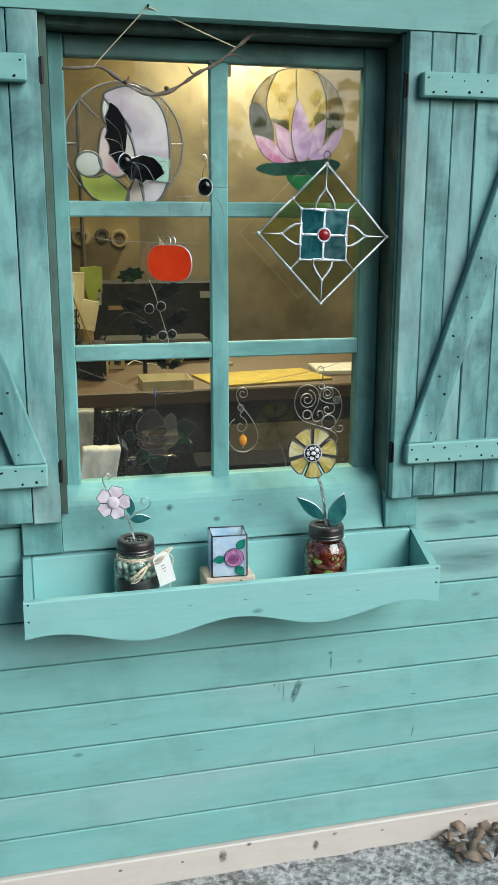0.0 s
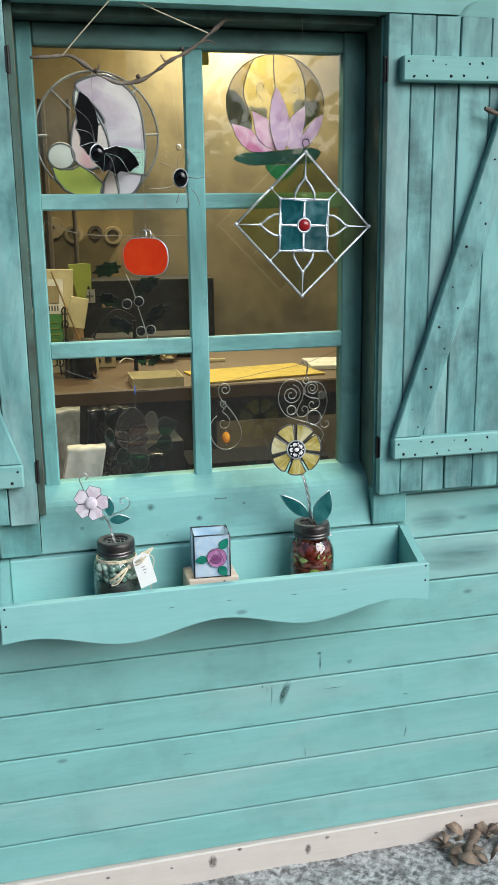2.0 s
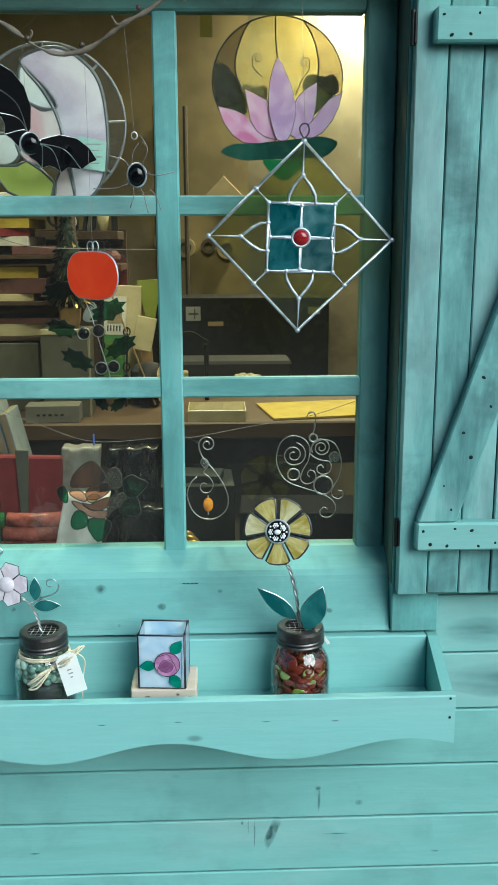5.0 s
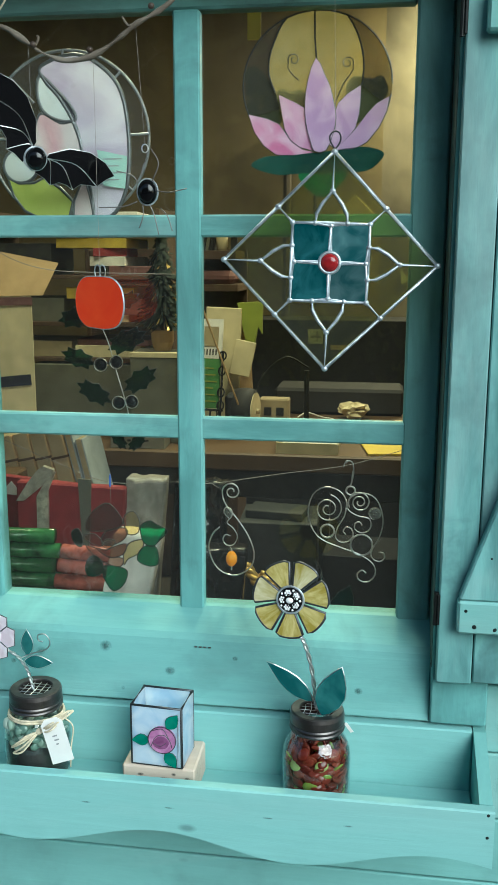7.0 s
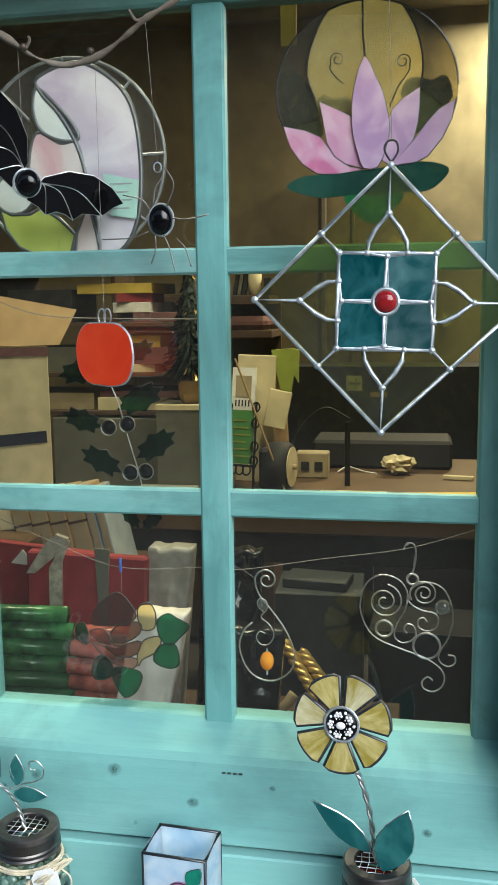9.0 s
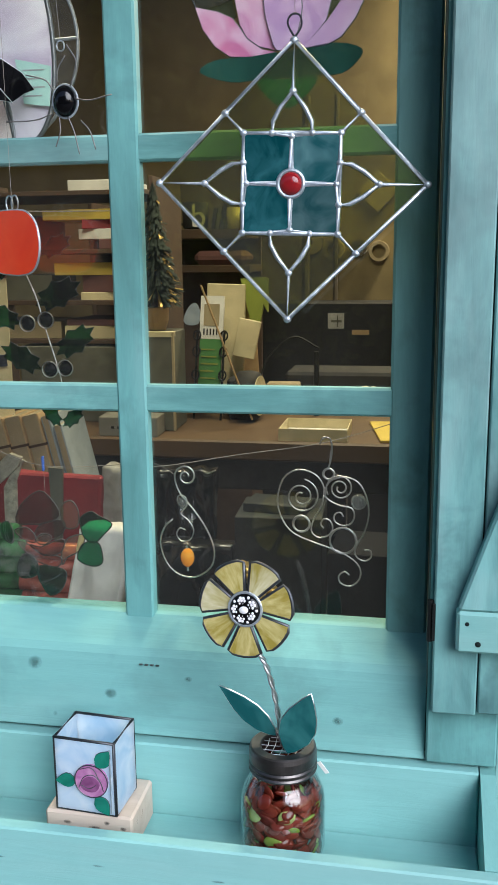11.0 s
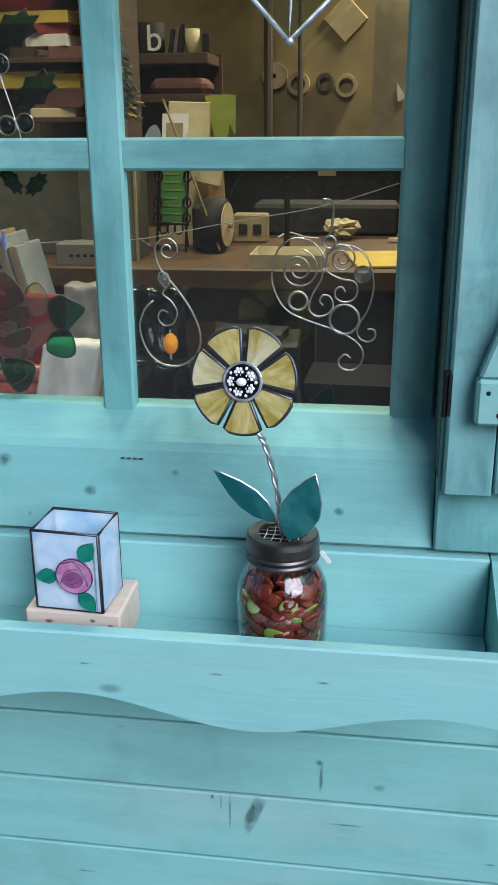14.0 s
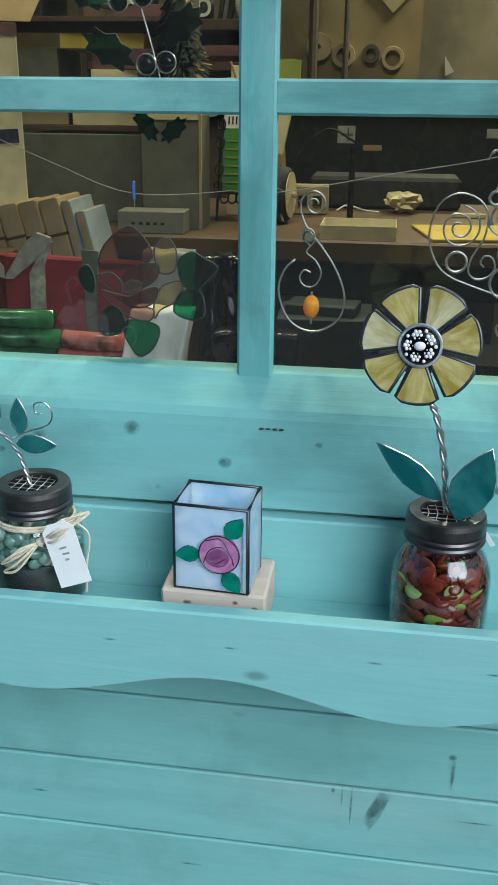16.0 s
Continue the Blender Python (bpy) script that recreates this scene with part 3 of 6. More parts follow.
def island_glass(name, cols, rough=0.12, clear=0.0):
    m, nt, ns, b = nodes_of(name)
    geo = ns.new("ShaderNodeNewGeometry")
    c = ramp(nt, geo.outputs["Random Per Island"], [(i / len(cols), col) for i, col in enumerate(cols)])
    c.node.color_ramp.interpolation = "CONSTANT"
    n = noise_tex(nt, coords(nt), 90, 3)
    c = mix(nt, ramp(nt, n, [(0.4, 0.0), (0.75, 0.5)]), c, (0.5, 0.5, 0.45), "OVERLAY")
    nt.links.new(c, b.inputs["Base Color"])
    b.inputs["Roughness"].default_value = rough
    b.inputs["Coat Weight"].default_value = 0.5
    if clear:
        b.inputs["Coat Weight"].default_value = 1.0
        tr, tl, m1, m2 = ns.new("ShaderNodeBsdfTransparent"), ns.new("ShaderNodeBsdfTranslucent"), ns.new("ShaderNodeMixShader"), ns.new("ShaderNodeMixShader")
        nt.links.new(c, tr.inputs["Color"])
        nt.links.new(c, tl.inputs["Color"])
        m1.inputs[0].default_value, m2.inputs[0].default_value = 0.35, clear
        nt.links.new(b.outputs[0], m1.inputs[1])
        nt.links.new(tl.outputs[0], m1.inputs[2])
        nt.links.new(m1.outputs[0], m2.inputs[1])
        nt.links.new(tr.outputs[0], m2.inputs[2])
        nt.links.new(m2.outputs[0], ns["Material Output"].inputs["Surface"])
    return m


pebble_mat = island_glass("green_pebbles", [(0.13, 0.22, 0.18), (0.24, 0.34, 0.28), (0.09, 0.16, 0.13), (0.38, 0.46, 0.40), (0.17, 0.28, 0.23)], 0.35)
red_gems = island_glass("red_gems", [(0.34, 0.055, 0.034), (0.25, 0.036, 0.024), (0.42, 0.085, 0.050), (0.30, 0.060, 0.028)], 0.02, 0.38)
green_gems = island_glass("green_gems", [(0.48, 0.66, 0.12), (0.66, 0.82, 0.30), (0.36, 0.54, 0.08)], 0.02, 0.35)
pebbles("pebbles", "small polished green stones heaped in a jar", 0.168, 1.624, 0.717, 0.743, 0.0408, 0.0068, pebble_mat, 170, 3, 0.75, 0.8)
tagged(part("potting_soil", lathe([(0.034, 0.662), (0.040, 0.666), (0.0422, 0.676), (0.0426, 0.712), (0.02, 0.715)], 32, Matrix.Translation((0.168, 1.624, 0))), soil, None, "", True), "black soil layer at the bottom of a jar", "soil", kind="stuff")
pebbles("red_glass_gems", "flat red glass gems filling a jar", 0.549, 1.622, 0.668, 0.738, 0.0398, 0.0088, red_gems, 300, 5, 0.26)
pebbles("green_glass_gems", "flat lime-green glass gems among red ones", 0.549, 1.622, 0.672, 0.732, 0.0410, 0.0092, green_gems, 24, 11, 0.26)


def ribbon_tag(name, corners, thick, mat, parent):
    """A card from four corners in space."""
    bm = bmesh.new()
    f = [bm.verts.new(c) for c in corners]
    n = (Vector(corners[1]) - Vector(corners[0])).cross(Vector(corners[2]) - Vector(corners[0])).normalized() * thick
    b = [bm.verts.new(Vector(c) + n) for c in corners]
    k = len(f)
    bm.faces.new(f), bm.faces.new(b[::-1])
    for i in range(k):
        bm.faces.new((f[i], b[i], b[(i + 1) % k], f[(i + 1) % k]))
    bmesh.ops.recalc_face_normals(bm, faces=bm.faces)
    return part(name, bm, mat, parent)


# raffia bow and price tag on the pebble jar, a tag behind the other
neck = [(0.168 + 0.0365 * math.cos(a), 1.624 + 0.0365 * math.sin(a), 0.749 - 0.002 * math.sin(a)) for a in [2 * math.pi * k / 30 for k in range(30)]]
bm = tube(neck, 0.0020, 6, True)
tube([(x, y, z + 0.003) for x, y, z in neck], 0.0016, 6, True, bm=bm)
part("raffia_tie", bm, raffia, jar1, "pale raffia wound round the neck")
K = Vector((0.187, 1.583, 0.744))
for ex, ez, lift in ((0.046, 0.030, 0.004), (0.040, 0.030, -0.003), (0.036, 0.024, 0.007), (-0.036, -0.022, 0.002), (-0.034, -0.030, -0.004), (-0.028, -0.018, 0.005)):
    e = K + Vector((ex, -0.006 if ex < 0 else 0.006, ez))
    mid = K + Vector((ex * 0.55, -0.012, ez * 0.45 + lift))
    part("raffia_loop", tube(curve([K, mid, e, K + Vector((ex * 0.6, -0.007, ez * 0.75 + lift)), K], 6), 0.0013, 5), raffia, jar1)
part("raffia_end", tube(curve([K + Vector((0.034, 0, 0.024)), K + Vector((0.046, 0.002, 0.010)), K + Vector((0.042, 0.004, -0.020)), K + Vector((0.040, 0.004, -0.050))], 6), 0.0010, 5), raffia, jar1)
part("raffia_knot", ball(K, 0.0042), raffia, jar1, "", True)
tg = lambda u, v: Vector((0.2065, 1.5735, 0.7690)) + Vector((0.93 * u + 0.24 * v, 0.03 * v - 0.05 * u, 0.36 * u - 0.96 * v))
part("tag_string", tube(curve([K, Vector((0.196, 1.576, 0.757)), Vector((0.2045, 1.5745, 0.765))], 4), 0.0006, 5), raffia, jar1)
card = [tg(-0.009, 0.0), tg(0.009, 0.0), tg(0.0160, 0.007), tg(0.0160, 0.064), tg(-0.0160, 0.064), tg(-0.0160, 0.007)]
tag = ribbon_tag("price_tag", card, 0.0006, paper_white, jar1)
for k, (a, b) in enumerate(((-0.004, 0.003), (-0.003, 0.004), (-0.002, 0.002))):
    w = [tg(a, 0.024 + 0.006 * k) + Vector((0, -0.0006, 0)), tg(b, 0.024 + 0.006 * k) + Vector((0, -0.0006, 0)), tg(b, 0.026 + 0.006 * k) + Vector((0, -0.0006, 0)), tg(a, 0.026 + 0.006 * k) + Vector((0, -0.0006, 0))]
    ribbon_tag("writing", w, 0.0001, ink, tag)
ribbon_tag("price_tag", [(0.583, 1.634, 0.760), (0.587, 1.633, 0.762), (0.596, 1.636, 0.748), (0.592, 1.637, 0.746)], 0.0006, paper_white, jar2)


# ---- flowers of leaded glass on wire stems ----
def wire(name, pts, r, parent, mat=None, n=6, label=""):
    return part(name, tube(curve(pts, n), r, 6), mat or wire_mat, parent, label, True)


def twist(name, pts, r, parent):
    """Two wires twisted round one another."""
    mid = curve(pts, 10)
    bm = bmesh.new()
    for s in (0, math.pi):
        line = []
        for i, q in enumerate(mid):
            a = i * 0.62 + s
            line.append(q + Vector((math.cos(a), math.sin(a), 0)) * r)
        tube(line, r * 1.05, 6, bm=bm)
    return part(name, bm, wire_mat, parent, "twisted tinned wire", True)


def leaf_outline(tip, base, belly):
    """A pointed leaf between two points, in (x, z)."""
    t, b = Vector(tip), Vector(base)
    d = t - b
    s = Vector((-d.y, d.x)).normalized() * belly
    left = [b + d * f + s * math.sin(math.pi * f ** 0.8) for f in (0.08, 0.25, 0.45, 0.65, 0.85)]
    right = [b + d * f - s * math.sin(math.pi * f ** 0.8) for f in (0.85, 0.65, 0.45, 0.25, 0.08)]
    return [tuple(q) for q in [b] + left + [t] + right]


def leaded(name, outline, mat, parent, m=None, thick=0.003, line=0.0016, lead_mat=None, label=""):
    """A piece of glass with its solder line round it, as a sub-part."""
    m = m or Matrix()
    p = part(name, plate(outline, thick, m), mat, parent, label)
    q = part("lead_line", tube([m @ Vector((a, 0, b)) for a, b in outline], line, 6, True), lead_mat or lead, p, "", True)
    return p


yellow_glass = art_glass("streaky_yellow_glass", (0.36, 0.29, 0.055), 0.10, 0.20, 0.06, (0.66, 0.58, 0.26), 3.0, (0.514, 1.611, 0.936))
pale_yellow = art_glass("wispy_yellow_glass", (0.36, 0.30, 0.07), 0.10, 0.20, 0.06, (0.78, 0.75, 0.54), 1.6, (0.514, 1.611, 0.936))
teal_glass = art_glass("dark_teal_glass", (0.014, 0.125, 0.135), 0.25, 0.25, 0.05, (0.06, 0.25, 0.25), 18, coat=1.0)
pink_glass = art_glass("pale_pink_glass", (0.72, 0.62, 0.70), 0.10, 0.3, 0.06, (0.90, 0.86, 0.92), 45)
black_glass = plain("black_glass", (0.004, 0.004, 0.005), 0.07, 0, 0.2, 20, 0, 0.35)
white_bead = plain("white_bead", (0.80, 0.78, 0.80), 0.25, 0, 0.05)

C = Vector((0.514, 1.611, 0.936))
face = Matrix.Translation(C) @ Euler((radians(-10), 0, radians(-6))).to_matrix().to_4x4()
for k in range(7):
    a0 = 65 + k * 360 / 7
    half = 360 / 14 - 4.5
    petal_glass = pale_yellow if k in (0, 2) else yellow_glass
    rim = oval(0, 0, 0.048, 0.048, 7, a0 - half, a0 + half)
    rim[0], rim[-1] = tuple(x * 0.965 for x in rim[0]), tuple(x * 0.965 for x in rim[-1])
    leaded("petal", rim + oval(0, 0, 0.0150, 0.0150, 4, a0 + half * 0.85, a0 - half * 0.85), petal_glass, jar2, face, 0.003, 0.0019, dark_lead, "streaky yellow glass petal")
part("flower_centre", lathe([(0.0165, 0.0), (0.0165, 0.003), (0.013, 0.0065), (0.006, 0.008)], 24, face @ Matrix.Rotation(radians(90), 4, "X")), black_glass, jar2, "black glass boss with white dots", True)
part("lead_line", tube([face @ Vector((a, -0.003, b)) for a, b in oval(0, 0, 0.0168, 0.0168, 24)], 0.0015, 6, True), lead, jar2)
bm = bmesh.new()
for k in range(5):
    a = radians(36 + 72 * k)
    for j in range(7):
        o = (0.0031 * math.cos(j * 1.047), 0.0031 * math.sin(j * 1.047)) if j else (0, 0)
        ball(face @ Vector((0.0090 * math.cos(a) + o[0], -0.0064, 0.0090 * math.sin(a) + o[1])), 0.0018, bm=bm, u=6, v=5)
    ball(face @ Vector((0.0125 * math.cos(a + 0.63), -0.0056, 0.0125 * math.sin(a + 0.63))), 0.0018, bm=bm, u=8, v=5)
part("dots", bm, white_bead, jar2, "white flower dots", True)
part("clear_bead", ball(face @ Vector((0, -0.008, 0)), 0.0038, (1.3, 0.7, 1)), white_bead, jar2, "", True)
twist("stem", [C + Vector((0.012, 0.004, -0.048)), (0.533, 1.618, 0.872), (0.541, 1.621, 0.840), (0.546, 1.622, 0.805), (0.549, 1.622, 0.782)], 0.0017, jar2)
lm = Matrix.Translation((0, 1.618, 0))
leaded("leaf", leaf_outline((0.484, 0.847), (0.543, 0.797), 0.0115), teal_glass, jar2, lm, 0.003, 0.0010, wire_mat, "dark teal glass leaf")
leaded("leaf", leaf_outline((0.580, 0.851), (0.556, 0.784), 0.0185), teal_glass, jar2, Matrix.Translation((0, 1.608, 0)), 0.003, 0.0010, wire_mat, "dark teal glass leaf")

C = Vector((0.126, 1.598, 0.867))
face = Matrix.Translation(C) @ Euler((radians(-8), 0, radians(-10))).to_matrix().to_4x4()
for k in range(5):
    a0 = 76 + 72 * k
    rim = [(0.011, a0 - 31), (0.024, a0 - 34), (0.0315, a0 - 19), (0.030, a0), (0.0315, a0 + 17), (0.0235, a0 + 34), (0.011, a0 + 31)]
    leaded("petal", [(r * math.cos(radians(a)), r * math.sin(radians(a))) for r, a in rim], pink_glass, jar1, face, 0.003, 0.0011, dark_lead, "pale pink glass petal")
part("flower_centre", lathe([(0.0115, 0.0), (0.0115, 0.003), (0.008, 0.0062), (0.003, 0.0075)], 20, face @ Matrix.Rotation(radians(90), 4, "X")), pink_glass, jar1, "clear pink glass boss", True)
twist("stem", [C + Vector((0.012, 0.004, -0.018)), (0.150, 1.612, 0.834), (0.158, 1.620, 0.815), (0.162, 1.623, 0.798), (0.166, 1.624, 0.780)], 0.0013, jar1)
wire("tendril", [(0.152, 1.618, 0.829), (0.170, 1.616, 0.838), (0.190, 1.614, 0.846), (0.196, 1.612, 0.858), (0.190, 1.611, 0.868), (0.180, 1.612, 0.866), (0.180, 1.613, 0.858), (0.186, 1.613, 0.857)], 0.0008, jar1)
wire("tendril", [C + Vector((-0.012, 0.004, 0.025)), C + Vector((-0.018, 0.002, 0.045)), C + Vector((-0.010, 0.0, 0.056)), C + Vector((-0.003, 0.0, 0.050)), C + Vector((-0.008, 0.0, 0.044))], 0.0009, jar1)
leaded("leaf", leaf_outline((0.160, 0.868), (0.160, 0.832), 0.0085), teal_glass, jar1, Matrix.Translation((0, 1.622, 0)), 0.002, 0.0008, wire_mat, "small dark teal glass leaf")
leaded("leaf", leaf_outline((0.197, 0.826), (0.158, 0.826), 0.0088), teal_glass, jar1, Matrix.Translation((0, 1.616, 0)), 0.002, 0.0008, wire_mat, "small dark teal glass leaf")

# ---- glass candle holder on a wooden block ----
block = thing("wooden_block", "rough-sawn pale pine block lying in the window box", "block")
bm = box(0.297, 0.394, 1.588, 1.662, 0.6595, 0.7035, 0.0025)
part("block_body", bm, pine, block)
block_mark = stain("dark_block_mark", (0.08, 0.068, 0.06), 0.6, 240)
for x, z, w in ((0.322, 0.692, 0.010), (0.352, 0.688, 0.016), (0.366, 0.695, 0.007), (0.384, 0.690, 0.008)):
    part("stain_mark", plate(oval(0, 0, w / 2, 0.0025, 12), 0.0004, Matrix.Translation((x, 1.5876, z))), block_mark, block)
part("stain_mark", plate(oval(0, 0, 0.010, 0.007, 12), 0.0004, Matrix.Translation((0.3944, 1.612, 0.690)) @ Matrix.Rotation(radians(90), 4, "Z")), block_mark, block)
holder = thing("candle_holder", "square pale blue leaded glass candle holder with rose", "candle holder")
ice = art_glass("ice_blue_glass", (0.60, 0.76, 0.90), 0.30, 0.40, 0.06, (0.86, 0.92, 0.97), 26)
HM = Matrix.Translation((0.3455, 1.6165, 0.7045)) @ Matrix.Rotation(radians(-4), 4, "Z")
w, d, h = 0.0335, 0.0265, 0.083
for nm, m in (("front_pane", HM @ Matrix.Translation((0, -d, 0))), ("back_pane", HM @ Matrix.Translation((0, d, 0)))):
    leaded(nm, [(-w, 0.001), (w, 0.001), (w, h), (-w, h)], ice, holder, m, 0.003, 0.0021, dark_lead)
for s in (-1, 1):
    m = HM @ Matrix.Translation((s * w, 0, 0)) @ Matrix.Rotation(radians(90), 4, "Z")
    leaded("side_pane", [(-d, 0.001), (d, 0.001), (d, h), (-d, h)], ice, holder, m, 0.003, 0.0021, dark_lead)
part("base_pane", box(-w, w, -d, d, 0.0005, 0.003, 0, HM), ice, holder)
rose_pink = art_glass("rose_pink_glass", (0.42, 0.16, 0.36), 0.05, 0.2, 0.1, (0.60, 0.30, 0.52), 60)
jade = art_glass("jade_glass", (0.015, 0.17, 0.12), 0.05, 0.2, 0.08, (0.03, 0.26, 0.18), 40)
rm = HM @ Matrix.Translation((0, -d - 0.003, 0))
bloom = part("rose_bloom", plate(oval(0.0085, 0.0395, 0.0185, 0.0185, 24), 0.003, rm), rose_pink, holder, "mauve glass rose")
bm = bmesh.new()
tube([rm @ Vector((a, -0.0016, b)) for a, b in oval(0.0085, 0.0395, 0.0185, 0.0185, 24)], 0.0006, 5, True, bm=bm)
for pts in ([(-0.006, 0.030), (0.000, 0.043), (0.011, 0.047), (0.019, 0.040), (0.022, 0.030)], [(-0.004, 0.052), (0.010, 0.055), (0.018, 0.042)], [(-0.003, 0.034), (0.006, 0.031), (0.014, 0.036)]):
    tube([rm @ Vector((a, -0.0016, b)) for a, b in loop2(pts, 5, False)], 0.0005, 5, bm=bm)
part("lead_line", bm, dark_lead, bloom)
rose_dark = art_glass("rose_heart_glass", (0.20, 0.06, 0.17), 0.05, 0.2, 0.1, (0.34, 0.13, 0.30), 60)
part("rose_heart", plate(loop2([(-0.004, 0.033), (0.001, 0.042), (0.010, 0.045), (0.018, 0.038), (0.014, 0.029), (0.004, 0.027)], 4), 0.0035, rm), rose_dark, bloom, "darker mauve rose heart")
for tip, base, belly in (((-0.0325, 0.035), (-0.009, 0.038), 0.0080), ((0.0300, 0.076), (0.0150, 0.056), 0.0085), ((0.0270, 0.002), (0.0130, 0.022), 0.0085)):
    leaded("rose_leaf", leaf_outline(tip, base, belly), jade, holder, rm, 0.002, 0.0005, dark_lead, "jade-green glass leaf")
part("solder_seam", tube([HM @ Vector((w - 0.004, -d - 0.003, 0.004)), HM @ Vector((w - 0.0035, -d - 0.0032, 0.05)), HM @ Vector((w - 0.004, -d - 0.003, h - 0.006))], 0.0012, 6, knobs=0.8), lead, holder, "blotched solder seam")

# ---- things hung in front of the panes ----
branch = thing("hanging_branch", "crooked bare twig hung on twine from the lintel", "branch")
line = curve(on(1.688, [(0.071, 1.630), (0.105, 1.632), (0.138, 1.634), (0.166, 1.618), (0.190, 1.602), (0.222, 1.592), (0.257, 1.598), (0.288, 1.616), (0.311, 1.632), (0.338, 1.645), (0.360, 1.660), (0.385, 1.680), (0.411, 1.702)]), 5)
part("stick", tube(line, 0.0033, 8, r_end=0.0026, knobs=0.9), bark, branch, "", True)
for pts in (((0.360, 1.660), (0.378, 1.665), (0.393, 1.658)), ((0.311, 1.632), (0.300, 1.630), (0.293, 1.640)), ((0.180, 1.608), (0.186, 1.618), (0.184, 1.622)), ((0.402, 1.694), (0.408, 1.697), (0.420, 1.700))):
    part("side_twig", tube(curve(on(1.687, pts), 4), 0.0022, 6, r_end=0.001, knobs=0.3), bark, branch)
for x, z in ((0.180, 1.611), (0.252, 1.603), (0.330, 1.650)):
    part("bud", ball((x, 1.684, z), 0.0042, (1, 0.8, 0.9)), plain("twig_bud", (0.06, 0.04, 0.03), 0.4), branch, "", True)
part("twine", tube(curve([(0.125, 1.686, 1.634), (0.150, 1.675, 1.660), (0.217, 1.646, 1.727)], 5), 0.0011, 5), raffia, branch, "grey twine")
part("twine", tube(curve([(0.217, 1.646, 1.727), (0.300, 1.668, 1.701), (0.378, 1.687, 1.677)], 5), 0.0011, 5), raffia, branch, "grey twine")
part("nail", tube([(0.217, 1.652, 1.727), (0.217, 1.640, 1.728)], 0.002, 6), nail_mat, branch)

# bat: two black glass wings and a domed body, turned edgeways to the pane
bat = thing("bat_suncatcher", "black glass bat with ribbed wings hung from a twig", "suncatcher")
U, V = Vector((0.568, 0.583, -0.583)), Vector((-0.60, -0.26, -0.78))
V = (V - U * V.dot(U)).normalized()
U.normalize()
N = U.cross(V)
BM = Matrix(((U.x, N.x, -V.x, 0.2015), (U.y, N.y, -V.y, 1.704), (U.z, N.z, -V.z, 1.517), (0, 0, 0, 1)))
for s in (-1, 1):
    wing = [(s * 0.011, -0.034), (s * 0.028, -0.012), (s * 0.052, 0.002), (s * 0.076, 0.005), (s * 0.096, 0.0), (s * 0.090, -0.010), (s * 0.085, -0.026), (s * 0.076, -0.031), (s * 0.066, -0.038), (s * 0.062, -0.050), (s * 0.052, -0.050), (s * 0.042, -0.054), (s * 0.035, -0.064), (s * 0.024, -0.062), (s * 0.010, -0.064)]
    w_ob = leaded("wing", wing, black_glass, bat, BM, 0.003, 0.0008, wire_mat, "black glass wing")
    bm = bmesh.new()
    for ex, ez in ((0.085, -0.026), (0.062, -0.050), (0.035, -0.064)):
        tube([BM @ Vector((a, -0.002, b)) for a, b in loop2([(s * 0.012, -0.040), (s * ex * 0.55, ez * 0.55 - 0.008), (s * ex, ez)], 5, False)], 0.0006, 5, bm=bm)
    part("rib", bm, wire_mat, w_ob)
part("bat_body", ball(BM @ Vector((0, -0.004, -0.050)), 0.0135, (1, 0.75, 1.05), u=18, v=12), black_glass, bat, "domed black glass body", True)
part("lead_line", tube([BM @ Vector((a, -0.002, b)) for a, b in oval(0, -0.050, 0.0142, 0.0145, 22)], 0.0013, 6, True), lead, bat)
part("thread", tube([(0.172, 1.690, 1.492), (0.172, 1.688, 1.612)], 0.00026, 4), thread_mat, bat)

spider = thing("spider_suncatcher", "black glass spider with bent wire legs on thread", "suncatcher")
S = Vector((0.321, 1.684, 1.4345))
spider_wire = plain("dull_wire", (0.22, 0.21, 0.20), 0.45, 0.8, 0.2, 80, 0)
part("spider_body", ball(S, 0.0125, (0.98, 0.75, 1.22), u=18, v=12), black_glass, spider, "", True)
part("lead_line", tube([(S.x + a, S.y + 0.001, S.z + b) for a, b in oval(0, 0, 0.0132, 0.0160, 22)], 0.0012, 6, True), lead, spider)
for pts in (((-0.010, 0.010), (-0.018, 0.020), (-0.037, 0.025)), ((-0.006, 0.015), (-0.004, 0.030), (0.004, 0.042)), ((0.008, 0.013), (0.016, 0.034), (0.006, 0.052)), ((0.013, 0.001), (0.030, -0.001), (0.052, 0.003)), ((-0.012, -0.012), (-0.030, -0.018), (-0.060, -0.019)), ((-0.005, -0.016), (-0.005, -0.030), (-0.010, -0.044)), ((0.004, -0.016), (0.010, -0.030), (0.015, -0.052)), ((0.018, -0.020), (0.027, -0.030), (0.033, -0.048))):
    wire("leg", [(S.x + a, S.y - 0.004 - 0.10 * abs(a), S.z + b) for a, b in pts], 0.0007, spider, spider_wire, 5)
part("ring", tube([(S.x - 0.002 + a, S.y, S.z + 0.052 + b) for a, b in oval(0, 0, 0.004, 0.005, 14)], 0.0008, 5, True), wire_mat, spider)
part("thread", tube([(S.x - 0.002, S.y, S.z + 0.057), (0.309, 1.688, 1.632)], 0.00026, 4), thread_mat, spider)

# pumpkin
orange = art_glass("orange_glass", (0.78, 0.052, 0.012), 0.02, 0.15, 0.15, (0.84, 0.085, 0.018), 12)
pump = thing("pumpkin_suncatcher", "orange glass pumpkin suncatcher with wire loops", "suncatcher")
PM = Matrix.Translation((0.2530, 1.690, 1.2965)) @ Matrix.Rotation(radians(-27), 4, "Z") @ Matrix.Scale(0.96, 4)
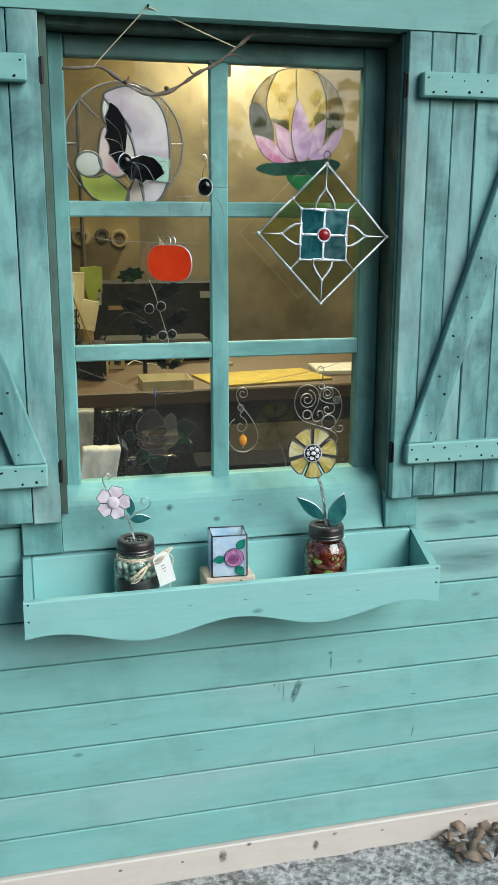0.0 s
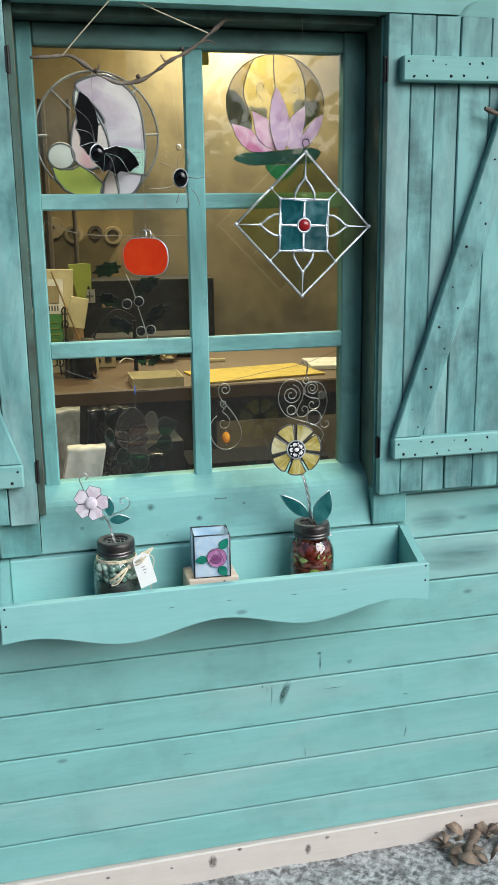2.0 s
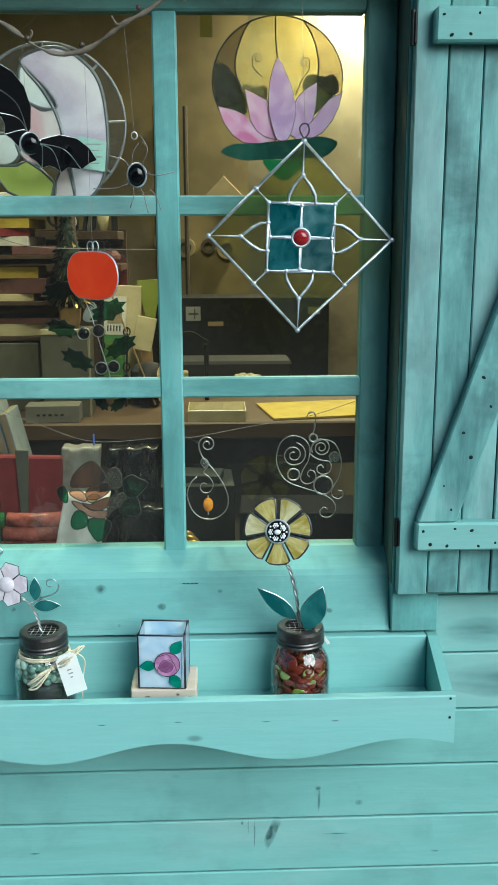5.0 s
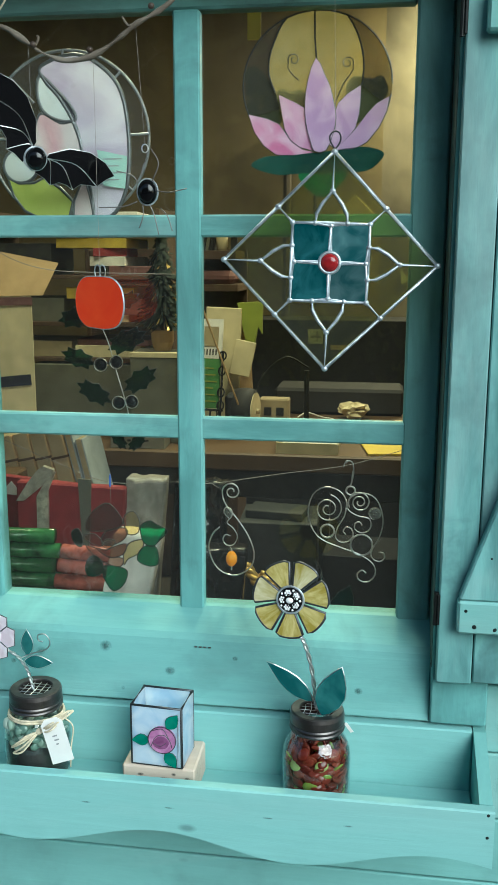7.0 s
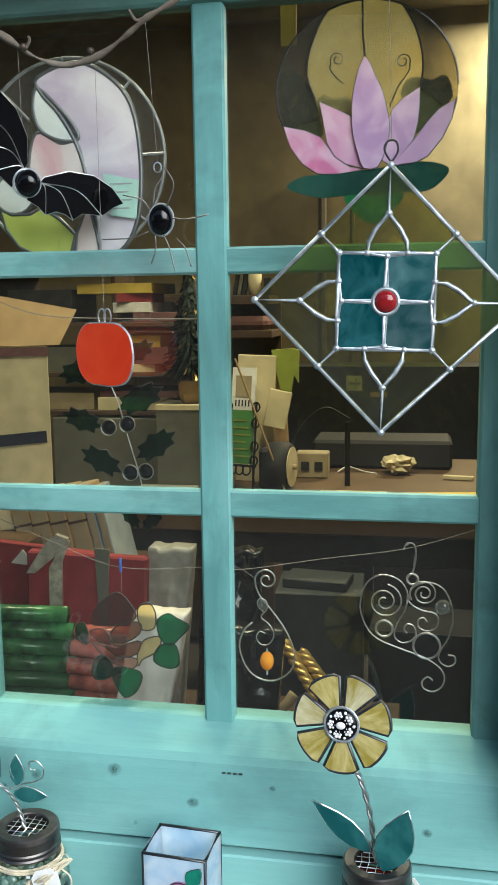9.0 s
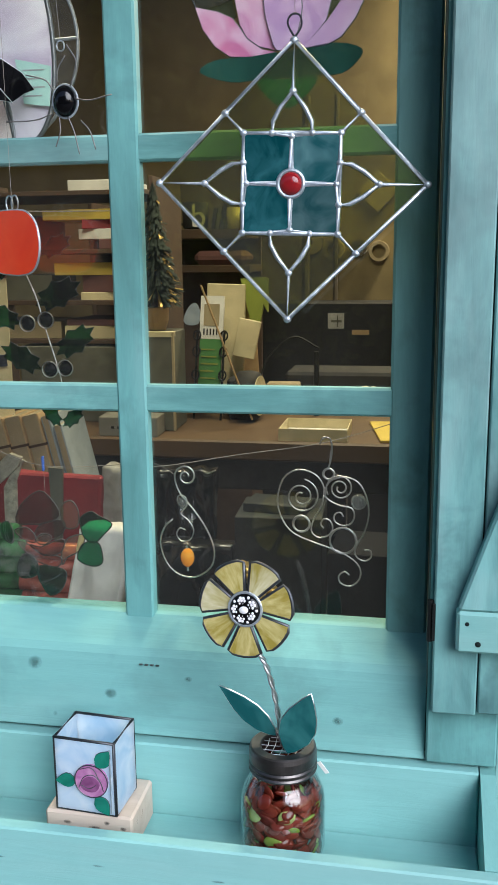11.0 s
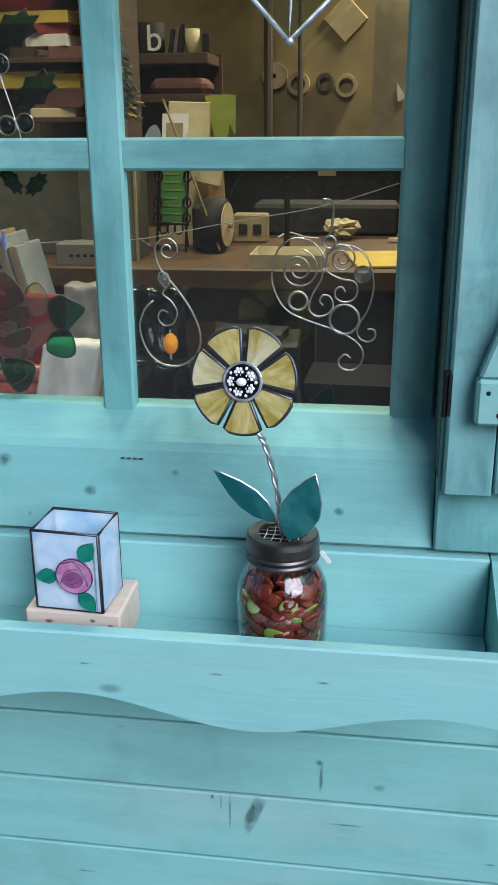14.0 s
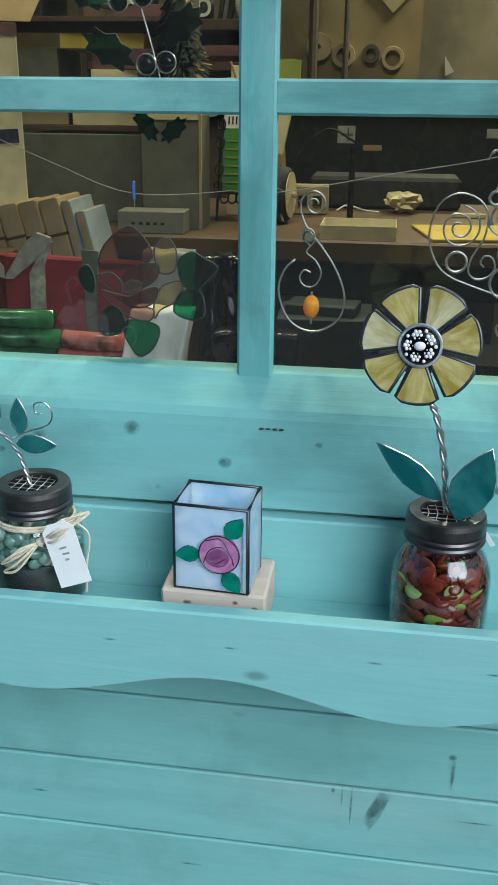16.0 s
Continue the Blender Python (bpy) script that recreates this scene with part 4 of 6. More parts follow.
body = loop2([(-0.044, 0.004), (-0.039, 0.022), (-0.027, 0.033), (-0.008, 0.0345), (0.008, 0.0345), (0.026, 0.032), (0.040, 0.020), (0.0445, 0.0), (0.041, -0.018), (0.031, -0.030), (0.012, -0.034), (-0.006, -0.0335), (-0.026, -0.031), (-0.040, -0.018)], 3)
leaded("pumpkin_body", body, orange, pump, PM, 0.0035, 0.0015, lead, "flat orange glass")
for cx in (-0.002, 0.007):
    part("wire_loop", tube([PM @ Vector((cx + a, 0, 0.042 + b)) for a, b in oval(0, 0, 0.0055, 0.0085, 16)], 0.0009, 5, True), wire_mat, pump)
part("thread", tube([PM @ Vector((0.002, 0, 0.050)), (0.254, 1.690, 1.60)], 0.00026, 4), thread_mat, pump)

# diamond panel
dia = thing("diamond_suncatcher", "diamond leaded glass panel with teal squares and red gem", "suncatcher")
DM = Matrix.Translation((0.550, 1.680, 1.3485)) @ Matrix.Rotation(radians(1.6), 4, "Y") @ Matrix.Rotation(radians(2), 4, "Z")
olive_clear = clear_glass("olive_cathedral_glass", (0.69, 0.71, 0.32), 1.3, 0.6, 0.05)
teal_sheet = art_glass("teal_wisp_glass", (0.006, 0.060, 0.072), 0.12, 0.15, 0.04, (0.035, 0.14, 0.16), 34, coat=1.0)
# streaky glass whose paler streaks also put reflected sky into the colour
teal_pale = art_glass("pale_teal_sheen_glass", (0.02, 0.095, 0.11), 0.12, 0.15, 0.03, (0.12, 0.25, 0.27), 30, coat=1.0)
teal_grey = art_glass("grey_teal_sheen_glass", (0.02, 0.075, 0.085), 0.12, 0.15, 0.03, (0.08, 0.15, 0.16), 30, coat=1.0)
R, Q, L0, LW = 0.1305, 0.047, 0.085, 0.0195
rot = lambda p, k: (p[0], p[1]) if k == 0 else rot((-p[1], p[0]), k - 1)
for k in range(4):
    leaded("corner_pane", [rot(p, k) for p in ((Q, Q), (R / 2, R / 2), (R, 0), (L0, 0), (0.070, 0.012), (0.058, 0.0185), (Q, LW))], olive_clear, dia, DM, 0.003, 0.0025, lead, "pale olive clear glass")
    leaded("corner_pane", [rot(p, k) for p in ((Q, -Q), (R / 2, -R / 2), (R, 0), (L0, 0), (0.070, -0.012), (0.058, -0.0185), (Q, -LW))], olive_clear, dia, DM, 0.003, 0.0025, lead, "pale olive clear glass")
    leaded("petal_pane", [rot(p, k) for p in ((Q, LW), (0.058, 0.0185), (0.070, 0.012), (L0, 0), (0.070, -0.012), (0.058, -0.0185), (Q, -LW))], olive_clear, dia, DM, 0.003, 0.0029, lead, "olive clear glass petal")
    bow = 0.003
    leaded("square_pane", [rot(p, k) for p in ((0.001, 0.010), (0.007, 0.007), (0.010, 0.001), (Q - bow, 0.0), (Q, Q * 0.5), (Q, Q), (Q * 0.5, Q), (0.0, Q - bow))], (teal_pale, teal_sheet, teal_sheet, teal_grey)[k], dia, DM, 0.0035, 0.0028, lead, "dark teal streaky glass")
    for p in ((R, 0), (L0, 0), (Q, LW), (Q, -LW), (Q, Q), (R / 2, R / 2), (Q - bow, 0)):
        a = rot(p, k)
        part("solder_dot", ball(DM @ Vector((a[0], -0.0005, a[1])), 0.0037, (1.15, 0.8, 1.0), u=8, v=6), lead, dia, "", True)
gem_red = art_glass("red_gem", (0.24, 0.012, 0.016), 0.0, 0.1, 0.05, (0.34, 0.02, 0.02), 40)
part("red_gem", ball(DM @ Vector((0, -0.001, 0)), 0.0112, (1, 0.6, 1), u=20, v=12), gem_red, dia, "domed red glass gem", True)
part("gem_ring", tube([DM @ Vector((a, -0.001, b)) for a, b in oval(0, 0, 0.0125, 0.0125, 26)], 0.0024, 7, True), lead, dia, "", True)
part("wire_loop", tube([DM @ Vector((a, 0, b)) for a, b in loop2([(-0.002, R), (0.006, R + 0.012), (0.004, R + 0.022), (-0.004, R + 0.022), (-0.006, R + 0.012), (0.010, R - 0.010)], 5, False)], 0.0010, 6), dark_lead, dia)
part("thread", tube([DM @ Vector((0, 0, R + 0.022)), (0.548, 1.686, 1.712)], 0.00026, 4), thread_mat, dia)

# ---- things hung behind the panes ----
BY = 1.778
lilac = art_glass("lilac_opal_glass", (0.58, 0.50, 0.64), 0.06, 0.08, 0.15, (0.82, 0.80, 0.86), 12)
milk = art_glass("milk_glass", (0.80, 0.86, 0.85), 0.06, 0.08, 0.15, (0.72, 0.74, 0.72), 12)
lime = art_glass("lime_glass", (0.68, 0.78, 0.20), 0.06, 0.08, 0.15, (0.60, 0.70, 0.16), 14)
rosy = art_glass("rosy_opal_glass", (0.82, 0.79, 0.76), 0.06, 0.08, 0.15, (0.72, 0.47, 0.50), 11)
moon = thing("moon_suncatcher", "oval leaded glass panel with pale lilac crescent moon", "suncatcher")
MM = Matrix.Translation((0, BY + 0.006, 0))
rim_lead = plain("dull_rim", (0.34, 0.36, 0.38), 0.5, 0.8, 0.25, 60, 0.3)
ring = oval(0.1845, 1.5140, 0.1130, 0.1130, 56)
part("oval_pane", plate(ring, 0.002, Matrix.Translation((0, BY + 0.012, 0))), ring_glass, moon, "clear outer glass").visible_shadow = False
part("rim", tube([(a, BY + 0.012, b) for a, b in ring], 0.0021, 7, True), rim_lead, moon, "", True)
grey_line = plain("grey_came", (0.20, 0.21, 0.22), 0.4, 0.7)
leaded("moon_piece", loop2([(0.152, 1.606), (0.198, 1.620), (0.236, 1.603), (0.262, 1.570), (0.271, 1.510), (0.267, 1.452), (0.250, 1.416), (0.222, 1.404), (0.218, 1.432), (0.207, 1.490), (0.196, 1.530), (0.176, 1.565), (0.156, 1.588)], 4), lilac, moon, MM, 0.003, 0.0030, grey_line, "lilac opal glass crescent")
leaded("moon_piece", loop2([(0.150, 1.594), (0.170, 1.578), (0.190, 1.556), (0.198, 1.537), (0.176, 1.536), (0.153, 1.548), (0.145, 1.572)], 4), milk, moon, MM, 0.003, 0.0030, grey_line, "white opal glass")
leaded("moon_piece", loop2([(0.147, 1.545), (0.176, 1.533), (0.197, 1.532), (0.204, 1.495), (0.196, 1.470), (0.170, 1.455), (0.142, 1.470), (0.136, 1.500)], 4), rosy, moon, MM, 0.003, 0.0026, grey_line, "rosy opal glass")
leaded("moon_piece", oval(0.117, 1.478, 0.0245, 0.0225, 20), milk, moon, MM, 0.003, 0.0026, grey_line, "white opal oval")
leaded("moon_piece", [(0.098, 1.462), (0.112, 1.455), (0.135, 1.455), (0.150, 1.462), (0.172, 1.448), (0.190, 1.430), (0.184, 1.410), (0.170, 1.404), (0.145, 1.406), (0.120, 1.418), (0.105, 1.438)], lime, moon, MM, 0.003, 0.0026, grey_line, "lime green glass")
leaded("moon_piece", [(0.192, 1.432), (0.207, 1.462), (0.216, 1.432), (0.220, 1.406), (0.200, 1.402), (0.188, 1.405), (0.190, 1.414)], rosy, moon, MM, 0.003, 0.0028, grey_line, "rosy opal glass")
bm = bmesh.new()
for ang, r0 in ((92, 0.103), (48, 0.092), (2, 0.083), (-38, 0.092), (135, 0.066), (180, 0.090), (222, 0.100)):
    u = Vector((math.cos(radians(ang)), 0, math.sin(radians(ang))))
    tube([Vector((0.1845, BY + 0.009, 1.5140)) + u * r0, Vector((0.1845, BY + 0.010, 1.5140)) + u * 0.1130], 0.0019, 6, bm=bm)
part("spoke", bm, rim_lead, moon, "solder spokes")
nt_ob = part("sticky_note", plate([(0.228, 1.497), (0.270, 1.488), (0.266, 1.446), (0.236, 1.450)], 0.0006, Matrix.Translation((0, BY - 0.001, 0))), paper_white, moon, "pale mint paper note")
nt_ob.data.materials[0] = plain("mint_paper", (0.42, 0.66, 0.58), 0.8, 0, 0.05)
for k in range(4):
    part("writing", box(0.236, 0.262 - 0.004 * (k % 2), BY - 0.0018, BY - 0.0014, 1.484 - 0.009 * k, 1.4855 - 0.009 * k, 0), ink, moon)

# lotus
lotus = thing("lotus_suncatcher", "round stained glass lotus with pink petals behind the pane", "suncatcher")
LM = Matrix.Translation((0, BY - 0.004, 0))
LB = Matrix.Translation((0, BY + 0.004, 0))
olive = art_glass("olive_bulb_glass", (0.91, 0.85, 0.54), 0.84, 0.55, 0.06, (0.96, 0.92, 0.66), 26)
smoke = clear_glass("smoky_bulb_glass", (0.66, 0.62, 0.46), 0.8, 0.5, 0.06)
moss = art_glass("moss_bulb_glass", (0.15, 0.18, 0.11), 0.62, 0.45, 0.1, (0.24, 0.28, 0.18), 20)
LC = (0.5235, 1.5728)
arc = lambda a0, a1, n=14: oval(LC[0], LC[1], 0.0962, 0.0900, n, a0, a1)
midL = loop2([(0.4843, 1.6560), (0.4738, 1.6408), (0.4621, 1.6093), (0.4615, 1.5857), (0.4697, 1.5646)], 4, False)
midR = loop2([(0.5608, 1.6560), (0.5732, 1.6353), (0.5808, 1.6120), (0.5830, 1.5917), (0.5810, 1.5715)], 4, False)
part("bulb_pane", plate(arc(115, 205) + [(0.475, 1.545)] + midL[::-1], 0.0025, LB), smoke, lotus, "smoky glass")
part("bulb_pane", plate(midL + [(0.4760, 1.535), (0.4900, 1.505), (0.5240, 1.492), (0.5620, 1.506), (0.5780, 1.540)] + midR[::-1] + arc(66, 114, 8), 0.0025, LB), olive, lotus, "golden seedy glass")
part("bulb_pane", plate(midR[::-1] + arc(65, -18), 0.0025, LB), smoke, lotus, "smoky glass")
LD = Matrix.Translation((0, BY + 0.008, 0))
for pts in ([(0.4287, 1.5909), (0.4312, 1.5608), (0.4356, 1.5389), (0.4579, 1.5332), (0.4738, 1.5260), (0.4788, 1.5379), (0.4756, 1.5590), (0.4693, 1.5640), (0.4629, 1.5774), (0.4515, 1.5928), (0.4389, 1.5993)],
            [(0.4693, 1.5652), (0.4780, 1.5708), (0.4893, 1.5667), (0.5018, 1.5686), (0.5081, 1.5636), (0.5070, 1.5470), (0.4957, 1.5522), (0.4768, 1.5613)],
            [(0.5603, 1.5702), (0.5662, 1.5810), (0.5764, 1.5840), (0.5934, 1.5798), (0.6029, 1.5846), (0.6102, 1.5796), (0.6148, 1.5620), (0.6013, 1.5492), (0.5883, 1.5368), (0.5763, 1.5254), (0.5700, 1.5374), (0.5636, 1.5554)]):
    part("bulb_base", plate(loop2(pts, 2), 0.0025, LD), moss, lotus, "dark mossy glass")
bm = bmesh.new()
for pts in (arc(0, 360, 44), midL, midR, [(0.5195, 1.6620), (0.5200, 1.6300), (0.5225, 1.6037)]):
    tube(on(BY, pts), 0.0011, 5, bm=bm)
part("lead_line", bm, dark_lead, lotus)
petal_a = art_glass("lotus_pink", (0.70, 0.24, 0.46), 0.08, 0.10, 0.12, (0.86, 0.58, 0.78), 20)
petal_c = art_glass("lotus_rose", (0.70, 0.36, 0.60), 0.08, 0.10, 0.12, (0.84, 0.58, 0.78), 24)
petal_b = art_glass("lotus_mauve", (0.60, 0.40, 0.68), 0.08, 0.10, 0.12, (0.86, 0.66, 0.86), 20)
for pts, pm in ((((0.4359, 1.5372), (0.4594, 1.5316), (0.4751, 1.5244), (0.4833, 1.5140), (0.4909, 1.5029), (0.5066, 1.4922), (0.5209, 1.4894), (0.4941, 1.4854), (0.4721, 1.4872), (0.4562, 1.4980), (0.4435, 1.5153)), petal_a),
                (((0.4750, 1.5607), (0.4968, 1.5503), (0.5080, 1.5440), (0.5106, 1.5261), (0.5170, 1.5051), (0.5221, 1.4906), (0.5034, 1.4959), (0.4909, 1.5047), (0.4833, 1.5181), (0.4794, 1.5380)), petal_c),
                (((0.5801, 1.5702), (0.5640, 1.5605), (0.5521, 1.5493), (0.5486, 1.5395), (0.5488, 1.5248), (0.5418, 1.4983), (0.5498, 1.4927), (0.5637, 1.5059), (0.5738, 1.5180), (0.5783, 1.5354), (0.5798, 1.5528)), petal_b),
                (((0.6161, 1.5560), (0.6003, 1.5474), (0.5886, 1.5350), (0.5756, 1.5179), (0.5619, 1.5036), (0.5480, 1.4910), (0.5725, 1.4926), (0.5893, 1.5010), (0.6039, 1.5187), (0.6136, 1.5387)), petal_b)):
    leaded("petal", pts, pm, lotus, LM, 0.003, 0.0010, grey_line, "pink streaky glass petal")
leaded("petal", loop2([(0.5225, 1.6037), (0.5337, 1.5830), (0.5411, 1.5681), (0.5463, 1.5476), (0.5490, 1.5311), (0.5456, 1.5112), (0.5373, 1.4913), (0.5225, 1.4906), (0.5168, 1.5044), (0.5111, 1.5254), (0.5096, 1.5490), (0.5125, 1.5752)], 2), petal_b, lotus, Matrix.Translation((0, BY - 0.008, 0)), 0.003, 0.0010, grey_line, "tall mauve glass petal")
pond = art_glass("pond_green_glass", (0.020, 0.115, 0.090), 0.42, 0.3, 0.1, (0.05, 0.19, 0.15), 14)
part("leaf", plate(loop2([(0.4390, 1.4729), (0.4562, 1.4840), (0.4847, 1.4856), (0.5345, 1.4896), (0.5833, 1.4953), (0.6106, 1.4886), (0.6067, 1.4769), (0.5900, 1.4654), (0.5595, 1.4644), (0.5037, 1.4628), (0.4721, 1.4617)], 3), 0.003, LM), pond, lotus, "dark green glass leaf")
part("leaf", plate(loop2([(0.5021, 1.4625), (0.5097, 1.4471), (0.5287, 1.4333), (0.5461, 1.4391), (0.5655, 1.4630), (0.5300, 1.4620)], 3), 0.003, LM), art_glass("green_glass", (0.03, 0.26, 0.09), 0.4, 0.3, 0.1), lotus, "green glass bud")
for s, cx, cz, tail in ((1, 0.4937, 1.6036, [(0.4858, 1.5941), (0.4925, 1.5850), (0.5000, 1.5789)]), (-1, 0.5623, 1.5979, [(0.5696, 1.5901), (0.5640, 1.5810), (0.5579, 1.5734), (0.5492, 1.5535)])):
    pts = spiral(cx, cz, 0.0025, 0.0080, 90, 90 + s * 480, 20) + tail
    part("wire_curl", tube(curve(on(BY - 0.003, pts), 2), 0.0007, 5), dark_lead, lotus, "dark wire curl")
part("thread", tube([(0.530, BY, 1.668), (0.530, BY, 1.698)], 0.00026, 4), thread_mat, lotus)

# wire swirl with amber bead
swirl = thing("wire_swirl", "silver wire swirl with an amber bead behind the pane", "ornament")
WY = 1.773
bead_glass = clear_glass("clear_bead_glass", (0.74, 0.80, 0.78), 3.0, 0.5, 0.10)
pts = spiral(0.4125, 1.029, 0.003, 0.0135, 0, 540, 30) + [(0.4005, 1.018), (0.407, 1.005), (0.420, 0.990), (0.436, 0.966), (0.445, 0.940), (0.440, 0.918), (0.420, 0.905), (0.400, 0.908), (0.386, 0.922), (0.379, 0.946), (0.385, 0.966), (0.395, 0.976)]
part("swirl_wire", tube(curve(on(WY, pts), 3), 0.00105, 6), wire_mat, swirl, "", True)
pts = [(0.409, 0.990), (0.402, 0.998), (0.404, 1.006), (0.412, 1.004), (0.413, 0.994), (0.406, 0.984), (0.415, 0.976), (0.421, 0.964), (0.416, 0.952), (0.406, 0.950), (0.400, 0.958), (0.404, 0.966), (0.411, 0.964)]
part("inner_wire", tube(curve(on(WY - 0.002, pts), 4), 0.0008, 6), wire_mat, swirl, "", True)
part("amber_bead", ball((0.4125, WY - 0.002, 0.930), 0.0086, (0.95, 0.95, 1.35), u=14, v=10), art_glass("amber", (0.80, 0.34, 0.015), 0.05, 0.4, 0.08, (0.85, 0.45, 0.05), 40), swirl, "amber orange bead", True)
part("clear_bead", ball((0.4075, WY, 0.998), 0.0065), bead_glass, swirl, "", True)
part("end_wire", tube([(0.4125, WY - 0.002, 0.945), (0.4125, WY - 0.002, 0.913)], 0.0012, 5), wire_mat, swirl)
part("thread", tube([(0.400, WY, 1.030), (0.384, WY, 1.040), (0.360, WY + 0.003, 1.048)], 0.00026, 4), thread_mat, swirl)

# wire heart
heart = thing("wire_heart", "scrolled silver wire heart with glass beads behind the pane", "ornament")
HY = 1.766
lines = [[(0.5752, 1.0145), (0.5745, 1.0259), (0.5649, 1.0384), (0.5457, 1.0430), (0.5285, 1.0316), (0.5220, 1.0050), (0.5285, 0.9822), (0.5419, 0.9670), (0.5687, 0.9564), (0.5917, 0.9488), (0.6101, 0.9385), (0.6178, 0.9271), (0.6158, 0.9146), (0.6063, 0.9073), (0.5955, 0.9100), (0.5929, 0.9184), (0.5994, 0.9244), (0.6051, 0.9206)],
         [(0.5764, 1.0126), (0.5787, 1.0259), (0.5860, 1.0331), (0.5994, 1.0362), (0.6139, 1.0305), (0.6231, 1.0145), (0.6262, 0.9936), (0.6216, 0.9727), (0.6139, 0.9586), (0.6109, 0.9488), (0.6147, 0.9412), (0.6231, 0.9385), (0.6296, 0.9434), (0.6285, 0.9510), (0.6216, 0.9518)],
         [(0.5752, 1.0145), (0.5726, 1.0012), (0.5641, 0.9860), (0.5611, 0.9716), (0.5687, 0.9640), (0.5795, 0.9662), (0.5856, 0.9746), (0.5825, 0.9845), (0.5752, 0.9860), (0.5718, 0.9799), (0.5756, 0.9754)],
         [(0.5764, 1.0134), (0.5821, 1.0080), (0.5936, 1.0027), (0.6063, 1.0004), (0.6101, 0.9917), (0.6063, 0.9822), (0.5963, 0.9792), (0.5879, 0.9841), (0.5879, 0.9921), (0.5940, 0.9947), (0.5978, 0.9898)],
         [(0.5733, 1.0780), (0.5764, 1.0810), (0.5817, 1.0795), (0.5840, 1.0715), (0.5825, 1.0620), (0.5817, 1.0514), (0.5795, 1.0453)],
         spiral(0.5496, 1.0118, 0.0038, 0.0205, 70, 800, 40),
         spiral(0.5936, 1.0229, 0.0030, 0.0160, 150, 930, 38)]
for pts in lines:
    part("scroll_wire", tube(curve(on(HY, pts), 3), 0.00095, 6), wire_mat, heart, "", True)
for cx, cz, r in ((0.5806, 1.0392, 0.0061), (0.5496, 0.9795, 0.0095), (0.5975, 0.9613, 0.0152)):
    part("wire_ring", tube(on(HY, oval(cx, cz, r, r, 22)), 0.0014, 6, True), wire_mat, heart, "", True)
part("clear_disc", plate(oval(0.5975, 0.9613, 0.0144, 0.0145, 20), 0.002, Matrix.Translation((0, HY + 0.001, 0))), clear_glass("dark_disc_glass", (0.60, 0.60, 0.60), 0.8, 0.1), heart, "clear smoky glass disc")
part("clear_bead", ball((0.6147, HY, 1.0077), 0.0092, (1, 0.7, 1)), bead_glass, heart, "clear faceted bead", True)
part("twisted_hook", tube(curve(on(HY, [(0.570, 1.073), (0.574, 1.081), (0.582, 1.079), (0.584, 1.066), (0.582, 1.052)]), 5), 0.0010, 6, knobs=0.6), wire_mat, heart)

# rose and holly
rose = thing("rose_suncatcher", "stained glass rose with green leaves behind the pane", "suncatcher")
RM = Matrix.Translation((0, 1.781, 0))
brown_rose = clear_glass("brown_rose_glass", (0.60, 0.40, 0.30), 1.0, 0.3, 0.03)
amber_rose = clear_glass("amber_rose_glass", (0.93, 0.84, 0.56), 1.0, 0.3, 0.06)
blush_rose = clear_glass("blush_rose_glass", (0.82, 0.62, 0.52), 1.0, 0.3, 0.04)
emerald = clear_glass("emerald_glass", (0.16, 0.52, 0.34), 0.45, 0.2, 0.012)
rose_line = plain("grey_solder", (0.085, 0.080, 0.072), 0.6, 0.5, 0.3, 80, 0.2)
for k, (pts, pm) in enumerate((([(0.1918, 0.9616), (0.2001, 0.9842), (0.2244, 1.0023), (0.2403, 0.9916), (0.2494, 0.9724), (0.2306, 0.9617), (0.2082, 0.9589)], brown_rose),
                              ([(0.2519, 0.9835), (0.2646, 0.9915), (0.2737, 0.9790), (0.2718, 0.9592), (0.2570, 0.9560), (0.2515, 0.9689)], amber_rose),
                              ([(0.2153, 0.9482), (0.2269, 0.9610), (0.2529, 0.9653), (0.2524, 0.9506), (0.2336, 0.9383), (0.2187, 0.9388)], brown_rose),
                              ([(0.2173, 0.9410), (0.2264, 0.9475), (0.2375, 0.9445), (0.2297, 0.9344), (0.2201, 0.9345)], amber_rose),
                              ([(0.2073, 0.9329), (0.2222, 0.9302), (0.2373, 0.9371), (0.2537, 0.9411), (0.2480, 0.9245), (0.2256, 0.9193)], brown_rose),
                              ([(0.2519, 0.9322), (0.2596, 0.9437), (0.2781, 0.9486), (0.2786, 0.9376), (0.2702, 0.9260), (0.2552, 0.9176), (0.2498, 0.9083), (0.2487, 0.9209)], amber_rose),
                              ([(0.1891, 0.9503), (0.2043, 0.9549), (0.2152, 0.9460), (0.2149, 0.9356), (0.2000, 0.9399)], blush_rose),
                              ([(0.1923, 0.9356), (0.2073, 0.9322), (0.2241, 0.9207), (0.2479, 0.9186), (0.2438, 0.9057), (0.2215, 0.9093), (0.2031, 0.9215)], blush_rose))):
    leaded("petal", loop2(pts, 3), pm, rose, Matrix.Translation((0, 1.7805 + 0.0007 * (k % 3), 0)), 0.002, 0.0009, rose_line, "clear brown and amber glass petal")
